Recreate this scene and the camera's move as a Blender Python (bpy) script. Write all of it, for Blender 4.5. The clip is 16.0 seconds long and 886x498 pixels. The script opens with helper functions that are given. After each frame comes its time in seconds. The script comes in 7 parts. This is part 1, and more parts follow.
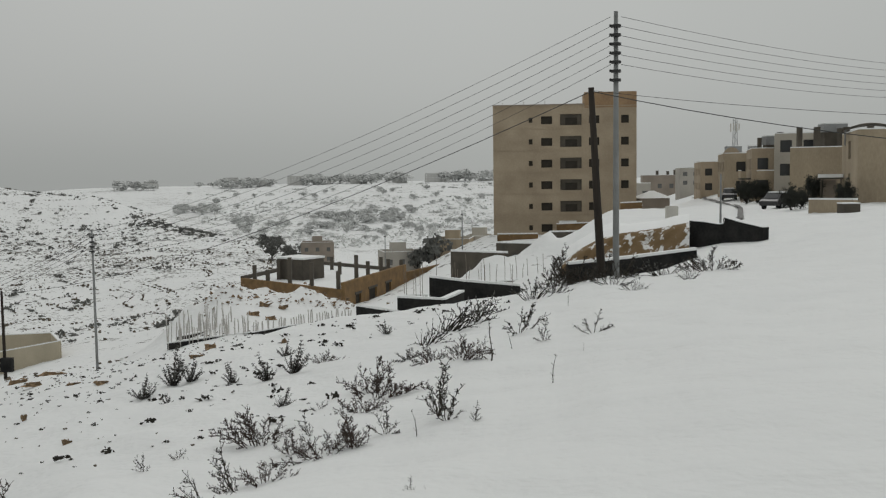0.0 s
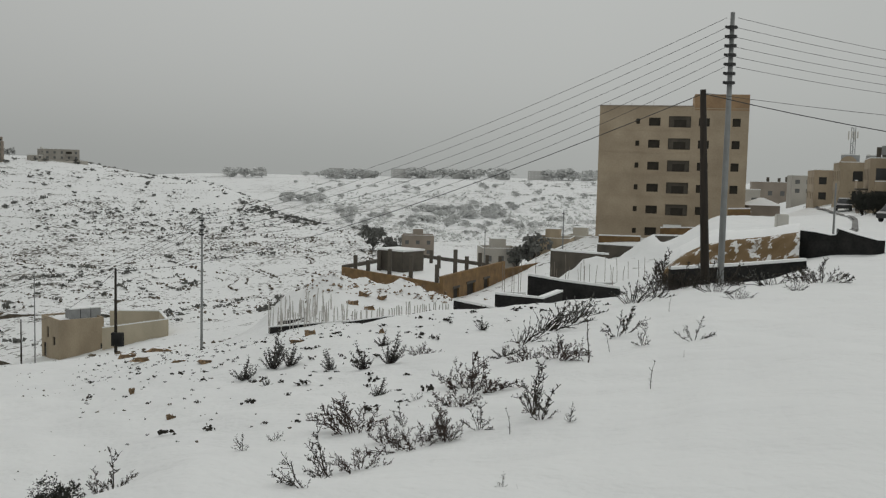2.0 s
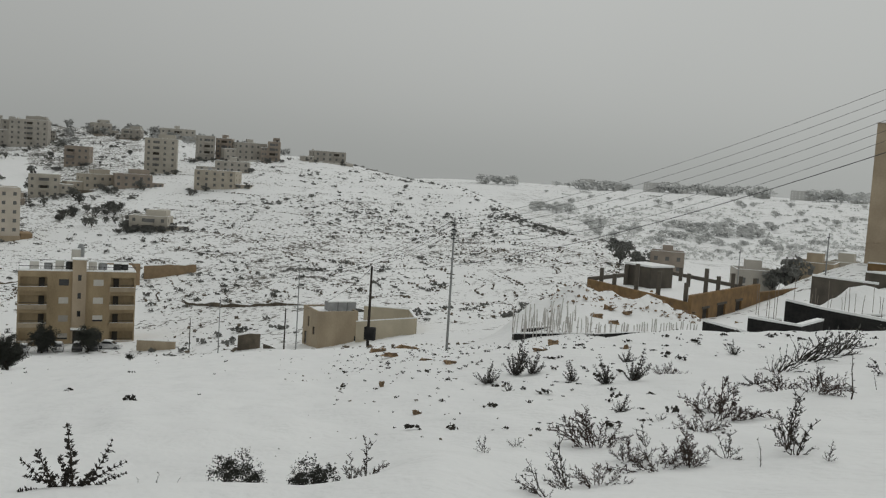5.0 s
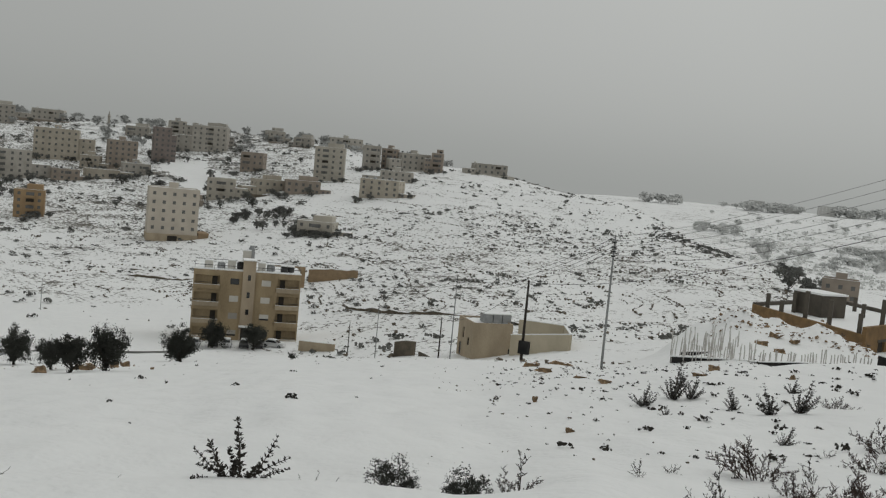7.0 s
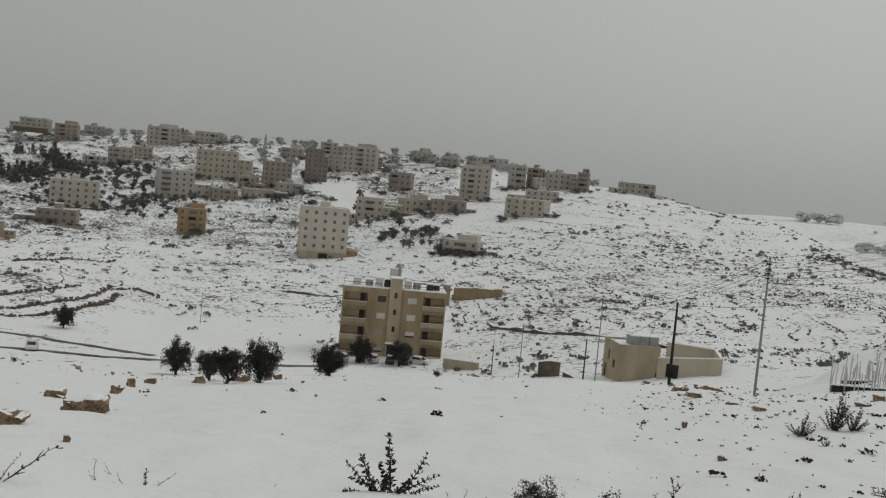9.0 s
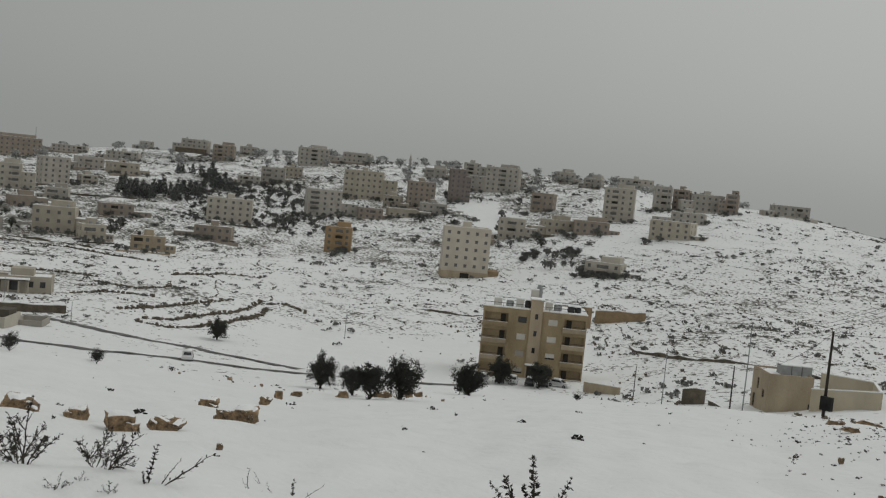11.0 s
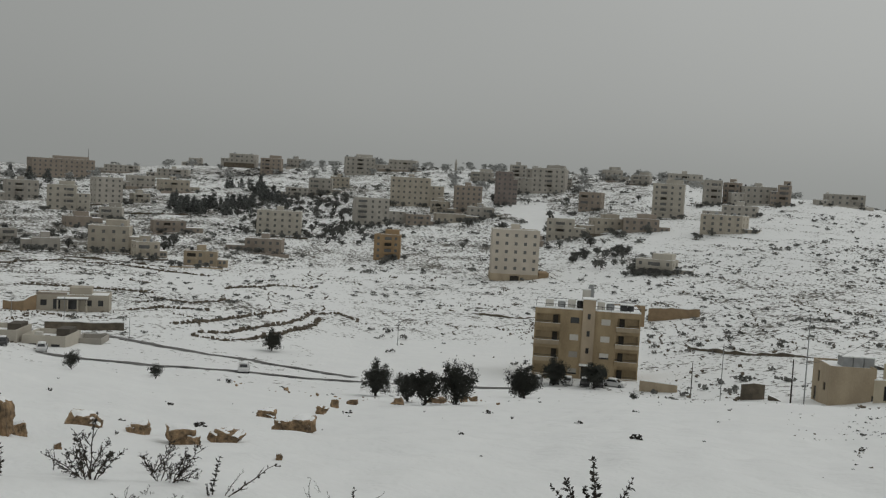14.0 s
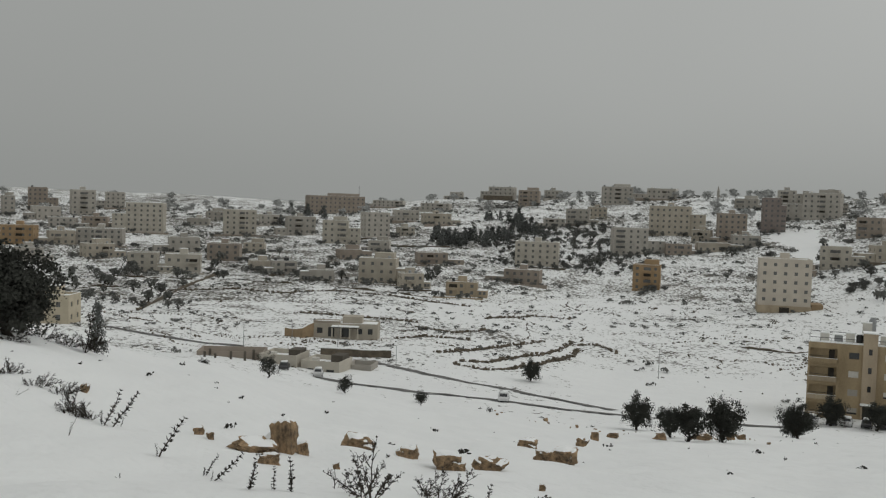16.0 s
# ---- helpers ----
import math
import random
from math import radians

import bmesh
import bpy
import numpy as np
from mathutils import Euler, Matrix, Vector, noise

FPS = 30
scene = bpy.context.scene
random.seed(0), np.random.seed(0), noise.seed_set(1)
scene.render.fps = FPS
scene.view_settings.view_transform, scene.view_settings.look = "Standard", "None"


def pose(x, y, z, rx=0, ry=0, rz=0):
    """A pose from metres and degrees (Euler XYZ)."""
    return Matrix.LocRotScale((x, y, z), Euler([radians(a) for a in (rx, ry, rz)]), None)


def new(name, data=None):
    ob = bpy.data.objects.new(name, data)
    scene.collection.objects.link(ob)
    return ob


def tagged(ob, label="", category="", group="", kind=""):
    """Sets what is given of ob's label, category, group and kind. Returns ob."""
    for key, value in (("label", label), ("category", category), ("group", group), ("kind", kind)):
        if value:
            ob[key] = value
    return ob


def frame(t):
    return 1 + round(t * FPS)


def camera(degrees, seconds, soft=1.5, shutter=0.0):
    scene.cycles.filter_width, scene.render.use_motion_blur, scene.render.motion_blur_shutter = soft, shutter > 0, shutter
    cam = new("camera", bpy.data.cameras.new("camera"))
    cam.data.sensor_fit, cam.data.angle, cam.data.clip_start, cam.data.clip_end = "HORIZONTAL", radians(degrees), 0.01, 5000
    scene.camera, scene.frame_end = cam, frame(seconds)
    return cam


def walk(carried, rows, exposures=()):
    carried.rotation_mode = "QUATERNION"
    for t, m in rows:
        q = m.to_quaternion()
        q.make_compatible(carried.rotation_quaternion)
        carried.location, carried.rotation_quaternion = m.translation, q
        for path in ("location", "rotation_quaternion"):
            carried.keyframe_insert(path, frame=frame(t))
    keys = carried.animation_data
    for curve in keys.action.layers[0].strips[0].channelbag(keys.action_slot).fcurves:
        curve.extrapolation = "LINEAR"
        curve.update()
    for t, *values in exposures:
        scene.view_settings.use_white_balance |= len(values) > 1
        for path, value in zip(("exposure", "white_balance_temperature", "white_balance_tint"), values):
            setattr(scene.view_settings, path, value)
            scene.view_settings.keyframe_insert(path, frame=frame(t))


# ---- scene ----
cam = camera(49.44, 16.0, soft=1.25)
PATH = [
    (0.0, pose(0.000, 0.230, 1.65, 85.70, 0.78, -0.10)),
    (0.5, pose(-0.003, 0.230, 1.65, 85.63, 0.38, 0.70)),
    (1.0, pose(-0.009, 0.230, 1.65, 85.55, -0.16, 2.27)),
    (1.5, pose(-0.016, 0.229, 1.65, 85.49, -0.79, 3.90)),
    (2.0, pose(-0.024, 0.229, 1.65, 85.45, -1.41, 6.00)),
    (2.5, pose(-0.032, 0.228, 1.65, 85.42, -1.20, 8.05)),
    (3.0, pose(-0.041, 0.226, 1.65, 85.41, -1.00, 10.23)),
    (3.5, pose(-0.050, 0.224, 1.65, 85.31, -1.62, 12.63)),
    (4.0, pose(-0.061, 0.222, 1.65, 85.30, -2.44, 15.34)),
    (4.5, pose(-0.071, 0.219, 1.65, 85.36, -2.29, 17.99)),
    (5.0, pose(-0.082, 0.215, 1.65, 85.41, -3.67, 20.84)),
    (5.2, pose(-0.085, 0.214, 1.65, 85.41, -3.67, 21.71)),
    (7.3, pose(-0.122, 0.195, 1.65, 85.51, -5.66, 32.03)),
    (7.5, pose(-0.126, 0.193, 1.65, 85.56, -5.70, 33.11)),
    (8.0, pose(-0.133, 0.187, 1.65, 85.66, -5.48, 35.46)),
    (8.5, pose(-0.139, 0.183, 1.65, 85.71, -5.42, 37.29)),
    (9.0, pose(-0.145, 0.179, 1.65, 85.80, -5.31, 39.06)),
    (9.5, pose(-0.152, 0.173, 1.65, 85.88, -5.51, 41.35)),
    (10.0, pose(-0.161, 0.165, 1.65, 86.01, -5.31, 44.31)),
    (10.2, pose(-0.164, 0.162, 1.65, 86.06, -5.23, 45.39)),
    (12.3, pose(-0.172, 0.153, 1.65, 86.30, -5.75, 48.32)),
    (12.5, pose(-0.172, 0.153, 1.65, 86.31, -5.60, 48.35)),
    (13.0, pose(-0.172, 0.153, 1.65, 86.33, -4.88, 48.46)),
    (13.5, pose(-0.172, 0.153, 1.65, 86.30, -4.79, 48.45)),
    (14.0, pose(-0.177, 0.147, 1.65, 86.26, -3.17, 50.30)),
    (14.5, pose(-0.186, 0.135, 1.65, 86.56, -2.59, 54.11)),
    (15.0, pose(-0.195, 0.122, 1.65, 86.82, -2.36, 57.93)),
    (15.5, pose(-0.203, 0.108, 1.65, 87.15, -2.11, 61.99)),
    (16.0, pose(-0.209, 0.095, 1.65, 87.41, -1.93, 65.51)),
]
EXPOSURES = [(0.0, 0.0), (5.0, 0.0), (9.0, -0.06), (12.5, -0.12), (13.5, -0.13), (14.5, -0.1), (15.0, -0.01), (16.0, 0.0)]
walk(cam, PATH, EXPOSURES)

# ---- light: overcast winter sky, soft high sun behind cloud ----
world = bpy.data.worlds.new("overcast")
scene.world = world
world.use_nodes = True
wn, wl = world.node_tree.nodes, world.node_tree.links
wn.clear()
w_out = wn.new("ShaderNodeOutputWorld")
w_bg = wn.new("ShaderNodeBackground")
w_sky = wn.new("ShaderNodeTexSky")
w_sky.sky_type = "NISHITA"
w_sky.sun_disc = False
w_sky.sun_elevation, w_sky.sun_rotation = radians(48), radians(-20)
w_sky.air_density, w_sky.dust_density = 2.0, 6.0
w_hsv = wn.new("ShaderNodeHueSaturation")
w_hsv.inputs["Saturation"].default_value = 0.04
w_hsv.inputs["Value"].default_value = 0.08
w_coord = wn.new("ShaderNodeTexCoord")
w_sep = wn.new("ShaderNodeSeparateXYZ")
w_ramp = wn.new("ShaderNodeValToRGB")
w_ramp.color_ramp.elements[0].position, w_ramp.color_ramp.elements[0].color = 0.0, (0.42, 0.435, 0.42, 1)
w_ramp.color_ramp.elements[1].position, w_ramp.color_ramp.elements[1].color = 0.9, (0.56, 0.575, 0.56, 1)
w_mid = w_ramp.color_ramp.elements.new(0.2)
w_mid.color = (0.44, 0.455, 0.44, 1)
w_cloud = wn.new("ShaderNodeTexNoise")
w_cloud.inputs["Scale"].default_value = 1.6
w_cloud.inputs["Detail"].default_value = 3.0
w_cr = wn.new("ShaderNodeMapRange")
w_cr.inputs["To Min"].default_value, w_cr.inputs["To Max"].default_value = 0.9, 1.1
w_mul = wn.new("ShaderNodeMix")
w_mul.data_type, w_mul.blend_type = "RGBA", "MULTIPLY"
w_mul.inputs["Factor"].default_value = 1.0
w_mix = wn.new("ShaderNodeMix")
w_mix.data_type = "RGBA"
w_mix.inputs["Factor"].default_value = 0.85
wl.new(w_sky.outputs[0], w_hsv.inputs["Color"])
wl.new(w_coord.outputs["Generated"], w_sep.inputs[0])
wl.new(w_sep.outputs["Z"], w_ramp.inputs[0])
wl.new(w_coord.outputs["Generated"], w_cloud.inputs["Vector"])
wl.new(w_cloud.outputs[0], w_cr.inputs[0])
wl.new(w_ramp.outputs[0], w_mul.inputs["A"])
wl.new(w_cr.outputs[0], w_mul.inputs["B"])
wl.new(w_hsv.outputs[0], w_mix.inputs["A"])
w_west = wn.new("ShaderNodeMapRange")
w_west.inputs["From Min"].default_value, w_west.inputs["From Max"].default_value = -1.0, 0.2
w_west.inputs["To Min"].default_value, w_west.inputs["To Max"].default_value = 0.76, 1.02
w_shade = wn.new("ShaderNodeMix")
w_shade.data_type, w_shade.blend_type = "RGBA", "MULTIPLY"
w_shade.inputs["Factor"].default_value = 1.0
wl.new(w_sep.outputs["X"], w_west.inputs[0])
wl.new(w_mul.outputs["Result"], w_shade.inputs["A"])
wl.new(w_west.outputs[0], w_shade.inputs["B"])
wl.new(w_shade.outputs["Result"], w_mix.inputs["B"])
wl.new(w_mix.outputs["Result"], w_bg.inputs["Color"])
w_bg.inputs["Strength"].default_value = 1.0
wl.new(w_bg.outputs[0], w_out.inputs[0])

sun_data = bpy.data.lights.new("sun", "SUN")
sun_data.energy, sun_data.angle, sun_data.color = 0.5, radians(40), (1.0, 0.98, 0.95)
sun = new("sun", sun_data)
sun.matrix_world = pose(0, 0, 200, 42, 0, 160)

# ---- materials ----


def mat(name, base, rough=0.9, second=None, scale=3.0, fine=40.0, bump=0.3, metal=0.0, spec=0.3, vary=0.0, stretch=(1, 1, 1), space="Object"):
    """A procedural surface: two colours mixed by coarse and fine noise, with fine relief."""
    m = bpy.data.materials.new(name)
    m.use_nodes = True
    n, l = m.node_tree.nodes, m.node_tree.links
    b = n["Principled BSDF"]
    b.inputs["Roughness"].default_value, b.inputs["Metallic"].default_value = rough, metal
    b.inputs["Specular IOR Level"].default_value = spec
    second = second or tuple(c * 0.72 for c in base)
    tc = n.new("ShaderNodeTexCoord")
    mp = n.new("ShaderNodeMapping")
    mp.inputs["Scale"].default_value = stretch
    l.new(tc.outputs[space], mp.inputs[0])
    n1, n2 = n.new("ShaderNodeTexNoise"), n.new("ShaderNodeTexNoise")
    n1.inputs["Scale"].default_value, n1.inputs["Detail"].default_value = scale, 5
    n2.inputs["Scale"].default_value, n2.inputs["Detail"].default_value = fine, 3
    l.new(mp.outputs[0], n1.inputs["Vector"])
    l.new(mp.outputs[0], n2.inputs["Vector"])
    add = n.new("ShaderNodeMath")
    add.operation = "MULTIPLY_ADD"
    l.new(n2.outputs[0], add.inputs[0])
    add.inputs[1].default_value = 0.45
    l.new(n1.outputs[0], add.inputs[2])
    rng = n.new("ShaderNodeMapRange")
    rng.inputs["From Min"].default_value, rng.inputs["From Max"].default_value = 0.5, 0.95
    l.new(add.outputs[0], rng.inputs[0])
    mx = n.new("ShaderNodeMix")
    mx.data_type = "RGBA"
    l.new(rng.outputs[0], mx.inputs["Factor"])
    mx.inputs["A"].default_value, mx.inputs["B"].default_value = (*base, 1), (*second, 1)
    colour = mx.outputs["Result"]
    if vary:
        oi = n.new("ShaderNodeObjectInfo")
        vr = n.new("ShaderNodeMapRange")
        vr.inputs["To Min"].default_value, vr.inputs["To Max"].default_value = 1 - vary, 1 + vary
        l.new(oi.outputs["Random"], vr.inputs[0])
        mm = n.new("ShaderNodeMix")
        mm.data_type, mm.blend_type = "RGBA", "MULTIPLY"
        mm.inputs["Factor"].default_value = 1
        l.new(colour, mm.inputs["A"])
        l.new(vr.outputs[0], mm.inputs["B"])
        colour = mm.outputs["Result"]
    l.new(colour, b.inputs["Base Color"])
    if bump:
        bp = n.new("ShaderNodeBump")
        bp.inputs["Strength"].default_value, bp.inputs["Distance"].default_value = bump, 0.05
        l.new(add.outputs[0], bp.inputs["Height"])
        l.new(bp.outputs[0], b.inputs["Normal"])
    return m


def ground_material():
    """Snow over stony soil: the soil shows in broken bands along the contours where the 'scrub' value of the sheet is high."""
    m = bpy.data.materials.new("snowy_ground")
    m.use_nodes = True
    n, l = m.node_tree.nodes, m.node_tree.links
    b = n["Principled BSDF"]
    b.inputs["Roughness"].default_value = 0.75
    b.inputs["Specular IOR Level"].default_value = 0.2
    geo = n.new("ShaderNodeNewGeometry")
    at_scrub = n.new("ShaderNodeAttribute")
    at_scrub.attribute_name = "scrub"

    def noise_at(scale, detail, stretch):
        mp = n.new("ShaderNodeMapping")
        mp.inputs["Scale"].default_value = stretch
        l.new(geo.outputs["Position"], mp.inputs[0])
        t = n.new("ShaderNodeTexNoise")
        t.inputs["Scale"].default_value, t.inputs["Detail"].default_value = scale, detail
        l.new(mp.outputs[0], t.inputs["Vector"])
        return t.outputs[0]

    def math_node(op, a, c):
        t = n.new("ShaderNodeMath")
        t.operation = op
        for i, v in enumerate((a, c)):
            if isinstance(v, float):
                t.inputs[i].default_value = v
            else:
                l.new(v, t.inputs[i])
        return t.outputs[0]

    bands = noise_at(0.09, 4.0, (1, 1, 5))
    specks = noise_at(0.8, 3.0, (1, 1, 1.6))
    patch = noise_at(0.012, 2.0, (1, 1, 1))
    total = math_node("ADD", math_node("MULTIPLY", bands, 0.4), math_node("MULTIPLY", specks, 0.7))
    total = math_node("ADD", total, math_node("MULTIPLY", patch, 0.25))
    limit = math_node("SUBTRACT", 1.0, math_node("MULTIPLY", at_scrub.outputs["Fac"], 0.36))
    rng = n.new("ShaderNodeMapRange")
    l.new(math_node("SUBTRACT", total, limit), rng.inputs[0])
    rng.inputs["From Min"].default_value, rng.inputs["From Max"].default_value = -0.01, 0.03
    soil = n.new("ShaderNodeMix")
    soil.data_type = "RGBA"
    soil.inputs["A"].default_value, soil.inputs["B"].default_value = (0.17, 0.155, 0.13, 1), (0.08, 0.078, 0.068, 1)
    l.new(noise_at(0.6, 3.0, (1, 1, 1)), soil.inputs["Factor"])
    tint = n.new("ShaderNodeMix")
    tint.data_type = "RGBA"
    tint.inputs["A"].default_value, tint.inputs["B"].default_value = (0.75, 0.76, 0.76, 1), (0.83, 0.84, 0.83, 1)
    l.new(noise_at(0.25, 5.0, (1, 1, 1)), tint.inputs["Factor"])
    mx = n.new("ShaderNodeMix")
    mx.data_type = "RGBA"
    l.new(rng.outputs[0], mx.inputs["Factor"])
    l.new(tint.outputs["Result"], mx.inputs["A"])
    l.new(soil.outputs["Result"], mx.inputs["B"])
    l.new(mx.outputs["Result"], b.inputs["Base Color"])
    height = math_node("ADD", math_node("MULTIPLY", noise_at(0.9, 4.0, (1, 1, 1)), 1.0), math_node("MULTIPLY", noise_at(9.0, 3.0, (1, 1, 1)), 0.12))
    bp = n.new("ShaderNodeBump")
    bp.inputs["Strength"].default_value, bp.inputs["Distance"].default_value = 0.55, 0.3
    l.new(height, bp.inputs["Height"])
    l.new(bp.outputs[0], b.inputs["Normal"])
    return m


SNOW = mat("snow", (0.82, 0.83, 0.83), 0.75, (0.87, 0.88, 0.87), 2.0, 25.0, 0.3, spec=0.2)
GROUND = ground_material()
TAN = mat("tan_stone_cladding", (0.45, 0.365, 0.265), 0.9, (0.31, 0.25, 0.18), 0.45, 7.0, 0.35, vary=0.05, stretch=(1, 1, 0.35))
ORANGESTONE = mat("orange_tan_stone", (0.40, 0.27, 0.155), 0.9, (0.28, 0.185, 0.11), 0.5, 4.0, 0.3)
BLOCKSTONE = mat("stained_tan_cladding", (0.45, 0.37, 0.27), 0.9, (0.33, 0.265, 0.19), 0.4, 5.0, 0.35, stretch=(0.8, 0.8, 0.9))
BEIGE = mat("beige_limestone", (0.43, 0.355, 0.255), 0.9, (0.30, 0.245, 0.175), 0.5, 8.0, 0.35, vary=0.06, stretch=(1, 1, 0.4))
YELLOW = mat("yellow_limestone", (0.41, 0.32, 0.20), 0.9, (0.25, 0.19, 0.115), 0.35, 6.0, 0.35, vary=0.06, stretch=(1, 1, 0.4))
PALE = mat("pale_limestone", (0.50, 0.465, 0.40), 0.9, (0.38, 0.35, 0.30), 0.25, 5.0, 0.2, vary=0.06)
WHITE = mat("creamy_limestone", (0.56, 0.505, 0.43), 0.9, (0.46, 0.41, 0.345), 0.25, 5.0, 0.2)
# Far stone and foliage paled in the base colour to stand for haze.
HAZESTONE = mat("hazed_far_stone", (0.58, 0.575, 0.56), 0.95, (0.50, 0.495, 0.48), 0.1, 1.0, 0.0)
HAZEPALE = mat("hazed_far_foliage", (0.76, 0.765, 0.755), 0.95, (0.83, 0.835, 0.825), 0.1, 1.0, 0.0, vary=0.15)
# Weathered grey stone, its colour lightened a little for haze over the town.
GREYSTONE = mat("grey_weathered_limestone", (0.45, 0.42, 0.375), 0.9, (0.33, 0.31, 0.275), 0.25, 5.0, 0.2, vary=0.14)
FARBEIGE = mat("dull_beige_limestone", (0.46, 0.415, 0.345), 0.9, (0.35, 0.315, 0.26), 0.25, 5.0, 0.2, vary=0.08)
OCHRE = mat("ochre_render", (0.38, 0.265, 0.15), 0.9, (0.28, 0.195, 0.115), 0.3, 6.0, 0.2)
BROWNSTONE = mat("brown_stone", (0.35, 0.30, 0.25), 0.9, (0.26, 0.22, 0.185), 0.3, 6.0, 0.2)
CREAM = mat("cream_render", (0.52, 0.46, 0.35), 0.9, (0.42, 0.37, 0.28), 0.4, 8.0, 0.2)
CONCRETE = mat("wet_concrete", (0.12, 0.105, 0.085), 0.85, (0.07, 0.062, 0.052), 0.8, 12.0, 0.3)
DARKWALL = mat("damp_proofed_wall", (0.016, 0.0165, 0.017), 0.9, (0.042, 0.041, 0.039), 0.9, 8.0, 0.4, spec=0.1)
BLOCKWORK = mat("orange_stone_blockwork", (0.235, 0.145, 0.065), 0.9, (0.13, 0.085, 0.045), 1.2, 12.0, 0.3, vary=0.15)
DARKSTONE = mat("dark_red_stone", (0.26, 0.22, 0.20), 0.9, (0.19, 0.16, 0.145), 0.3, 6.0, 0.2)
# Glass of the farther houses, greyed to carry haze; near panes stay dark.
FARGLASS = mat("hazed_window_glass", (0.17, 0.17, 0.165), 0.25, (0.10, 0.10, 0.10), 0.5, 5.0, 0.0, spec=0.5)
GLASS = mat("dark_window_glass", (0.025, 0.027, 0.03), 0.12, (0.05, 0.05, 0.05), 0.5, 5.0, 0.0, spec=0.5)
# Near-black fill for openings: the dark of unlit rooms as a colour.
HOLE = mat("dark_opening_fill", (0.06, 0.052, 0.042), 0.95, (0.03, 0.027, 0.022), 0.7, 6.0, 0.1)
SHUTTER = mat("white_roller_shutter", (0.62, 0.60, 0.55), 0.7, (0.52, 0.50, 0.46), 1.0, 20.0, 0.1)
STEEL = mat("galvanised_steel", (0.30, 0.31, 0.31), 0.55, (0.22, 0.225, 0.22), 1.5, 30.0, 0.1, metal=0.5)
WOOD = mat("creosoted_pole_wood", (0.045, 0.036, 0.028), 0.85, (0.025, 0.021, 0.018), 2.0, 30.0, 0.4, stretch=(4, 4, 0.4))
CABLE = mat("cable_sheath", (0.03, 0.03, 0.03), 0.6, (0.05, 0.05, 0.05), 1.0, 10.0, 0.0)
SNOWYBAR = mat("snow_caked_rebar", (0.72, 0.71, 0.69), 0.85, (0.30, 0.27, 0.24), 1.5, 9.0, 0.2)
EARTH = mat("bare_yellow_earth", (0.20, 0.135, 0.07), 0.95, (0.78, 0.78, 0.77), 1.7, 5.0, 1.0)
for node in EARTH.node_tree.nodes:
    if node.type == "MAP_RANGE":
        node.inputs["From Min"].default_value, node.inputs["From Max"].default_value = 0.77, 0.83
ROCK = mat("tan_limestone_rock", (0.40, 0.275, 0.16), 0.95, (0.075, 0.056, 0.04), 2.6, 11.0, 1.0, vary=0.12)
ASPHALT = mat("wet_asphalt", (0.055, 0.053, 0.05), 0.6, (0.16, 0.155, 0.15), 0.5, 3.0, 0.15)
DRYSTONE = mat("drystone_wall", (0.17, 0.14, 0.105), 0.95, (0.08, 0.07, 0.055), 0.8, 5.0, 0.5)
TANSTONE = mat("tan_retaining_stone", (0.34, 0.245, 0.15), 0.95, (0.24, 0.175, 0.11), 0.6, 5.0, 0.4)
BARK = mat("dark_bark", (0.045, 0.038, 0.03), 0.95, (0.025, 0.022, 0.018), 3.0, 20.0, 0.5)
LEAF = mat("olive_leaves", (0.048, 0.05, 0.042), 0.85, (0.028, 0.03, 0.025), 1.5, 8.0, 0.0, vary=0.2)
# Snow-dusted leaves, lifted further in colour for the haze over the town.
FARLEAF = mat("snow_dusted_hazed_leaves", (0.115, 0.118, 0.105), 0.9, (0.20, 0.20, 0.19), 0.6, 3.0, 0.0, vary=0.2)
# Ridge foliage, lighter than nearer leaves; the haze is in its colour.
RIDGELEAF = mat("hazed_ridge_leaves", (0.30, 0.303, 0.295), 0.95, (0.45, 0.453, 0.445), 0.4, 2.0, 0.0, vary=0.15)
# Needles with snow dust, their colour also raised towards the haze.
CONIFER = mat("snow_dusted_hazed_needles", (0.085, 0.092, 0.085), 0.85, (0.19, 0.195, 0.188), 0.7, 5.0, 0.0, vary=0.15)
DRYSTEM = mat("dry_weed_stem", (0.065, 0.052, 0.042), 0.9, (0.05, 0.042, 0.034), 4.0, 30.0, 0.0, vary=0.2)
DRYHEAD = mat("dry_weed_leaf", (0.045, 0.040, 0.032), 0.9, (0.025, 0.024, 0.02), 4.0, 30.0, 0.0, vary=0.2)
FROSTLEAF = mat("frosted_dark_leaf", (0.062, 0.060, 0.052), 0.9, (0.16, 0.16, 0.155), 5.0, 30.0, 0.0, vary=0.2)
REDTWIG = mat("reddish_dry_twig", (0.075, 0.052, 0.044), 0.9, (0.04, 0.031, 0.027), 4.0, 30.0, 0.0, vary=0.15)
CARPAINT = mat("dark_car_paint", (0.012, 0.012, 0.013), 0.3, (0.05, 0.05, 0.052), 1.0, 10.0, 0.0, vary=0.3, spec=0.5)
WHITEPAINT = mat("white_car_paint", (0.6, 0.6, 0.6), 0.35, (0.55, 0.55, 0.55), 1.0, 10.0, 0.0, spec=0.5)
RUBBER = mat("tyre_rubber", (0.02, 0.02, 0.02), 0.9, (0.03, 0.03, 0.03), 3.0, 20.0, 0.1)
PLASTIC = mat("weathered_tank_metal", (0.36, 0.37, 0.37), 0.5, (0.25, 0.255, 0.26), 1.0, 12.0, 0.1, metal=0.3)
REBAR = mat("rusty_rebar", (0.17, 0.13, 0.10), 0.85, (0.28, 0.25, 0.22), 0.8, 6.0, 0.1)

# ---- lie of the land: heights along bearings from the footpath, left of straight ahead positive ----
BEARINGS = []


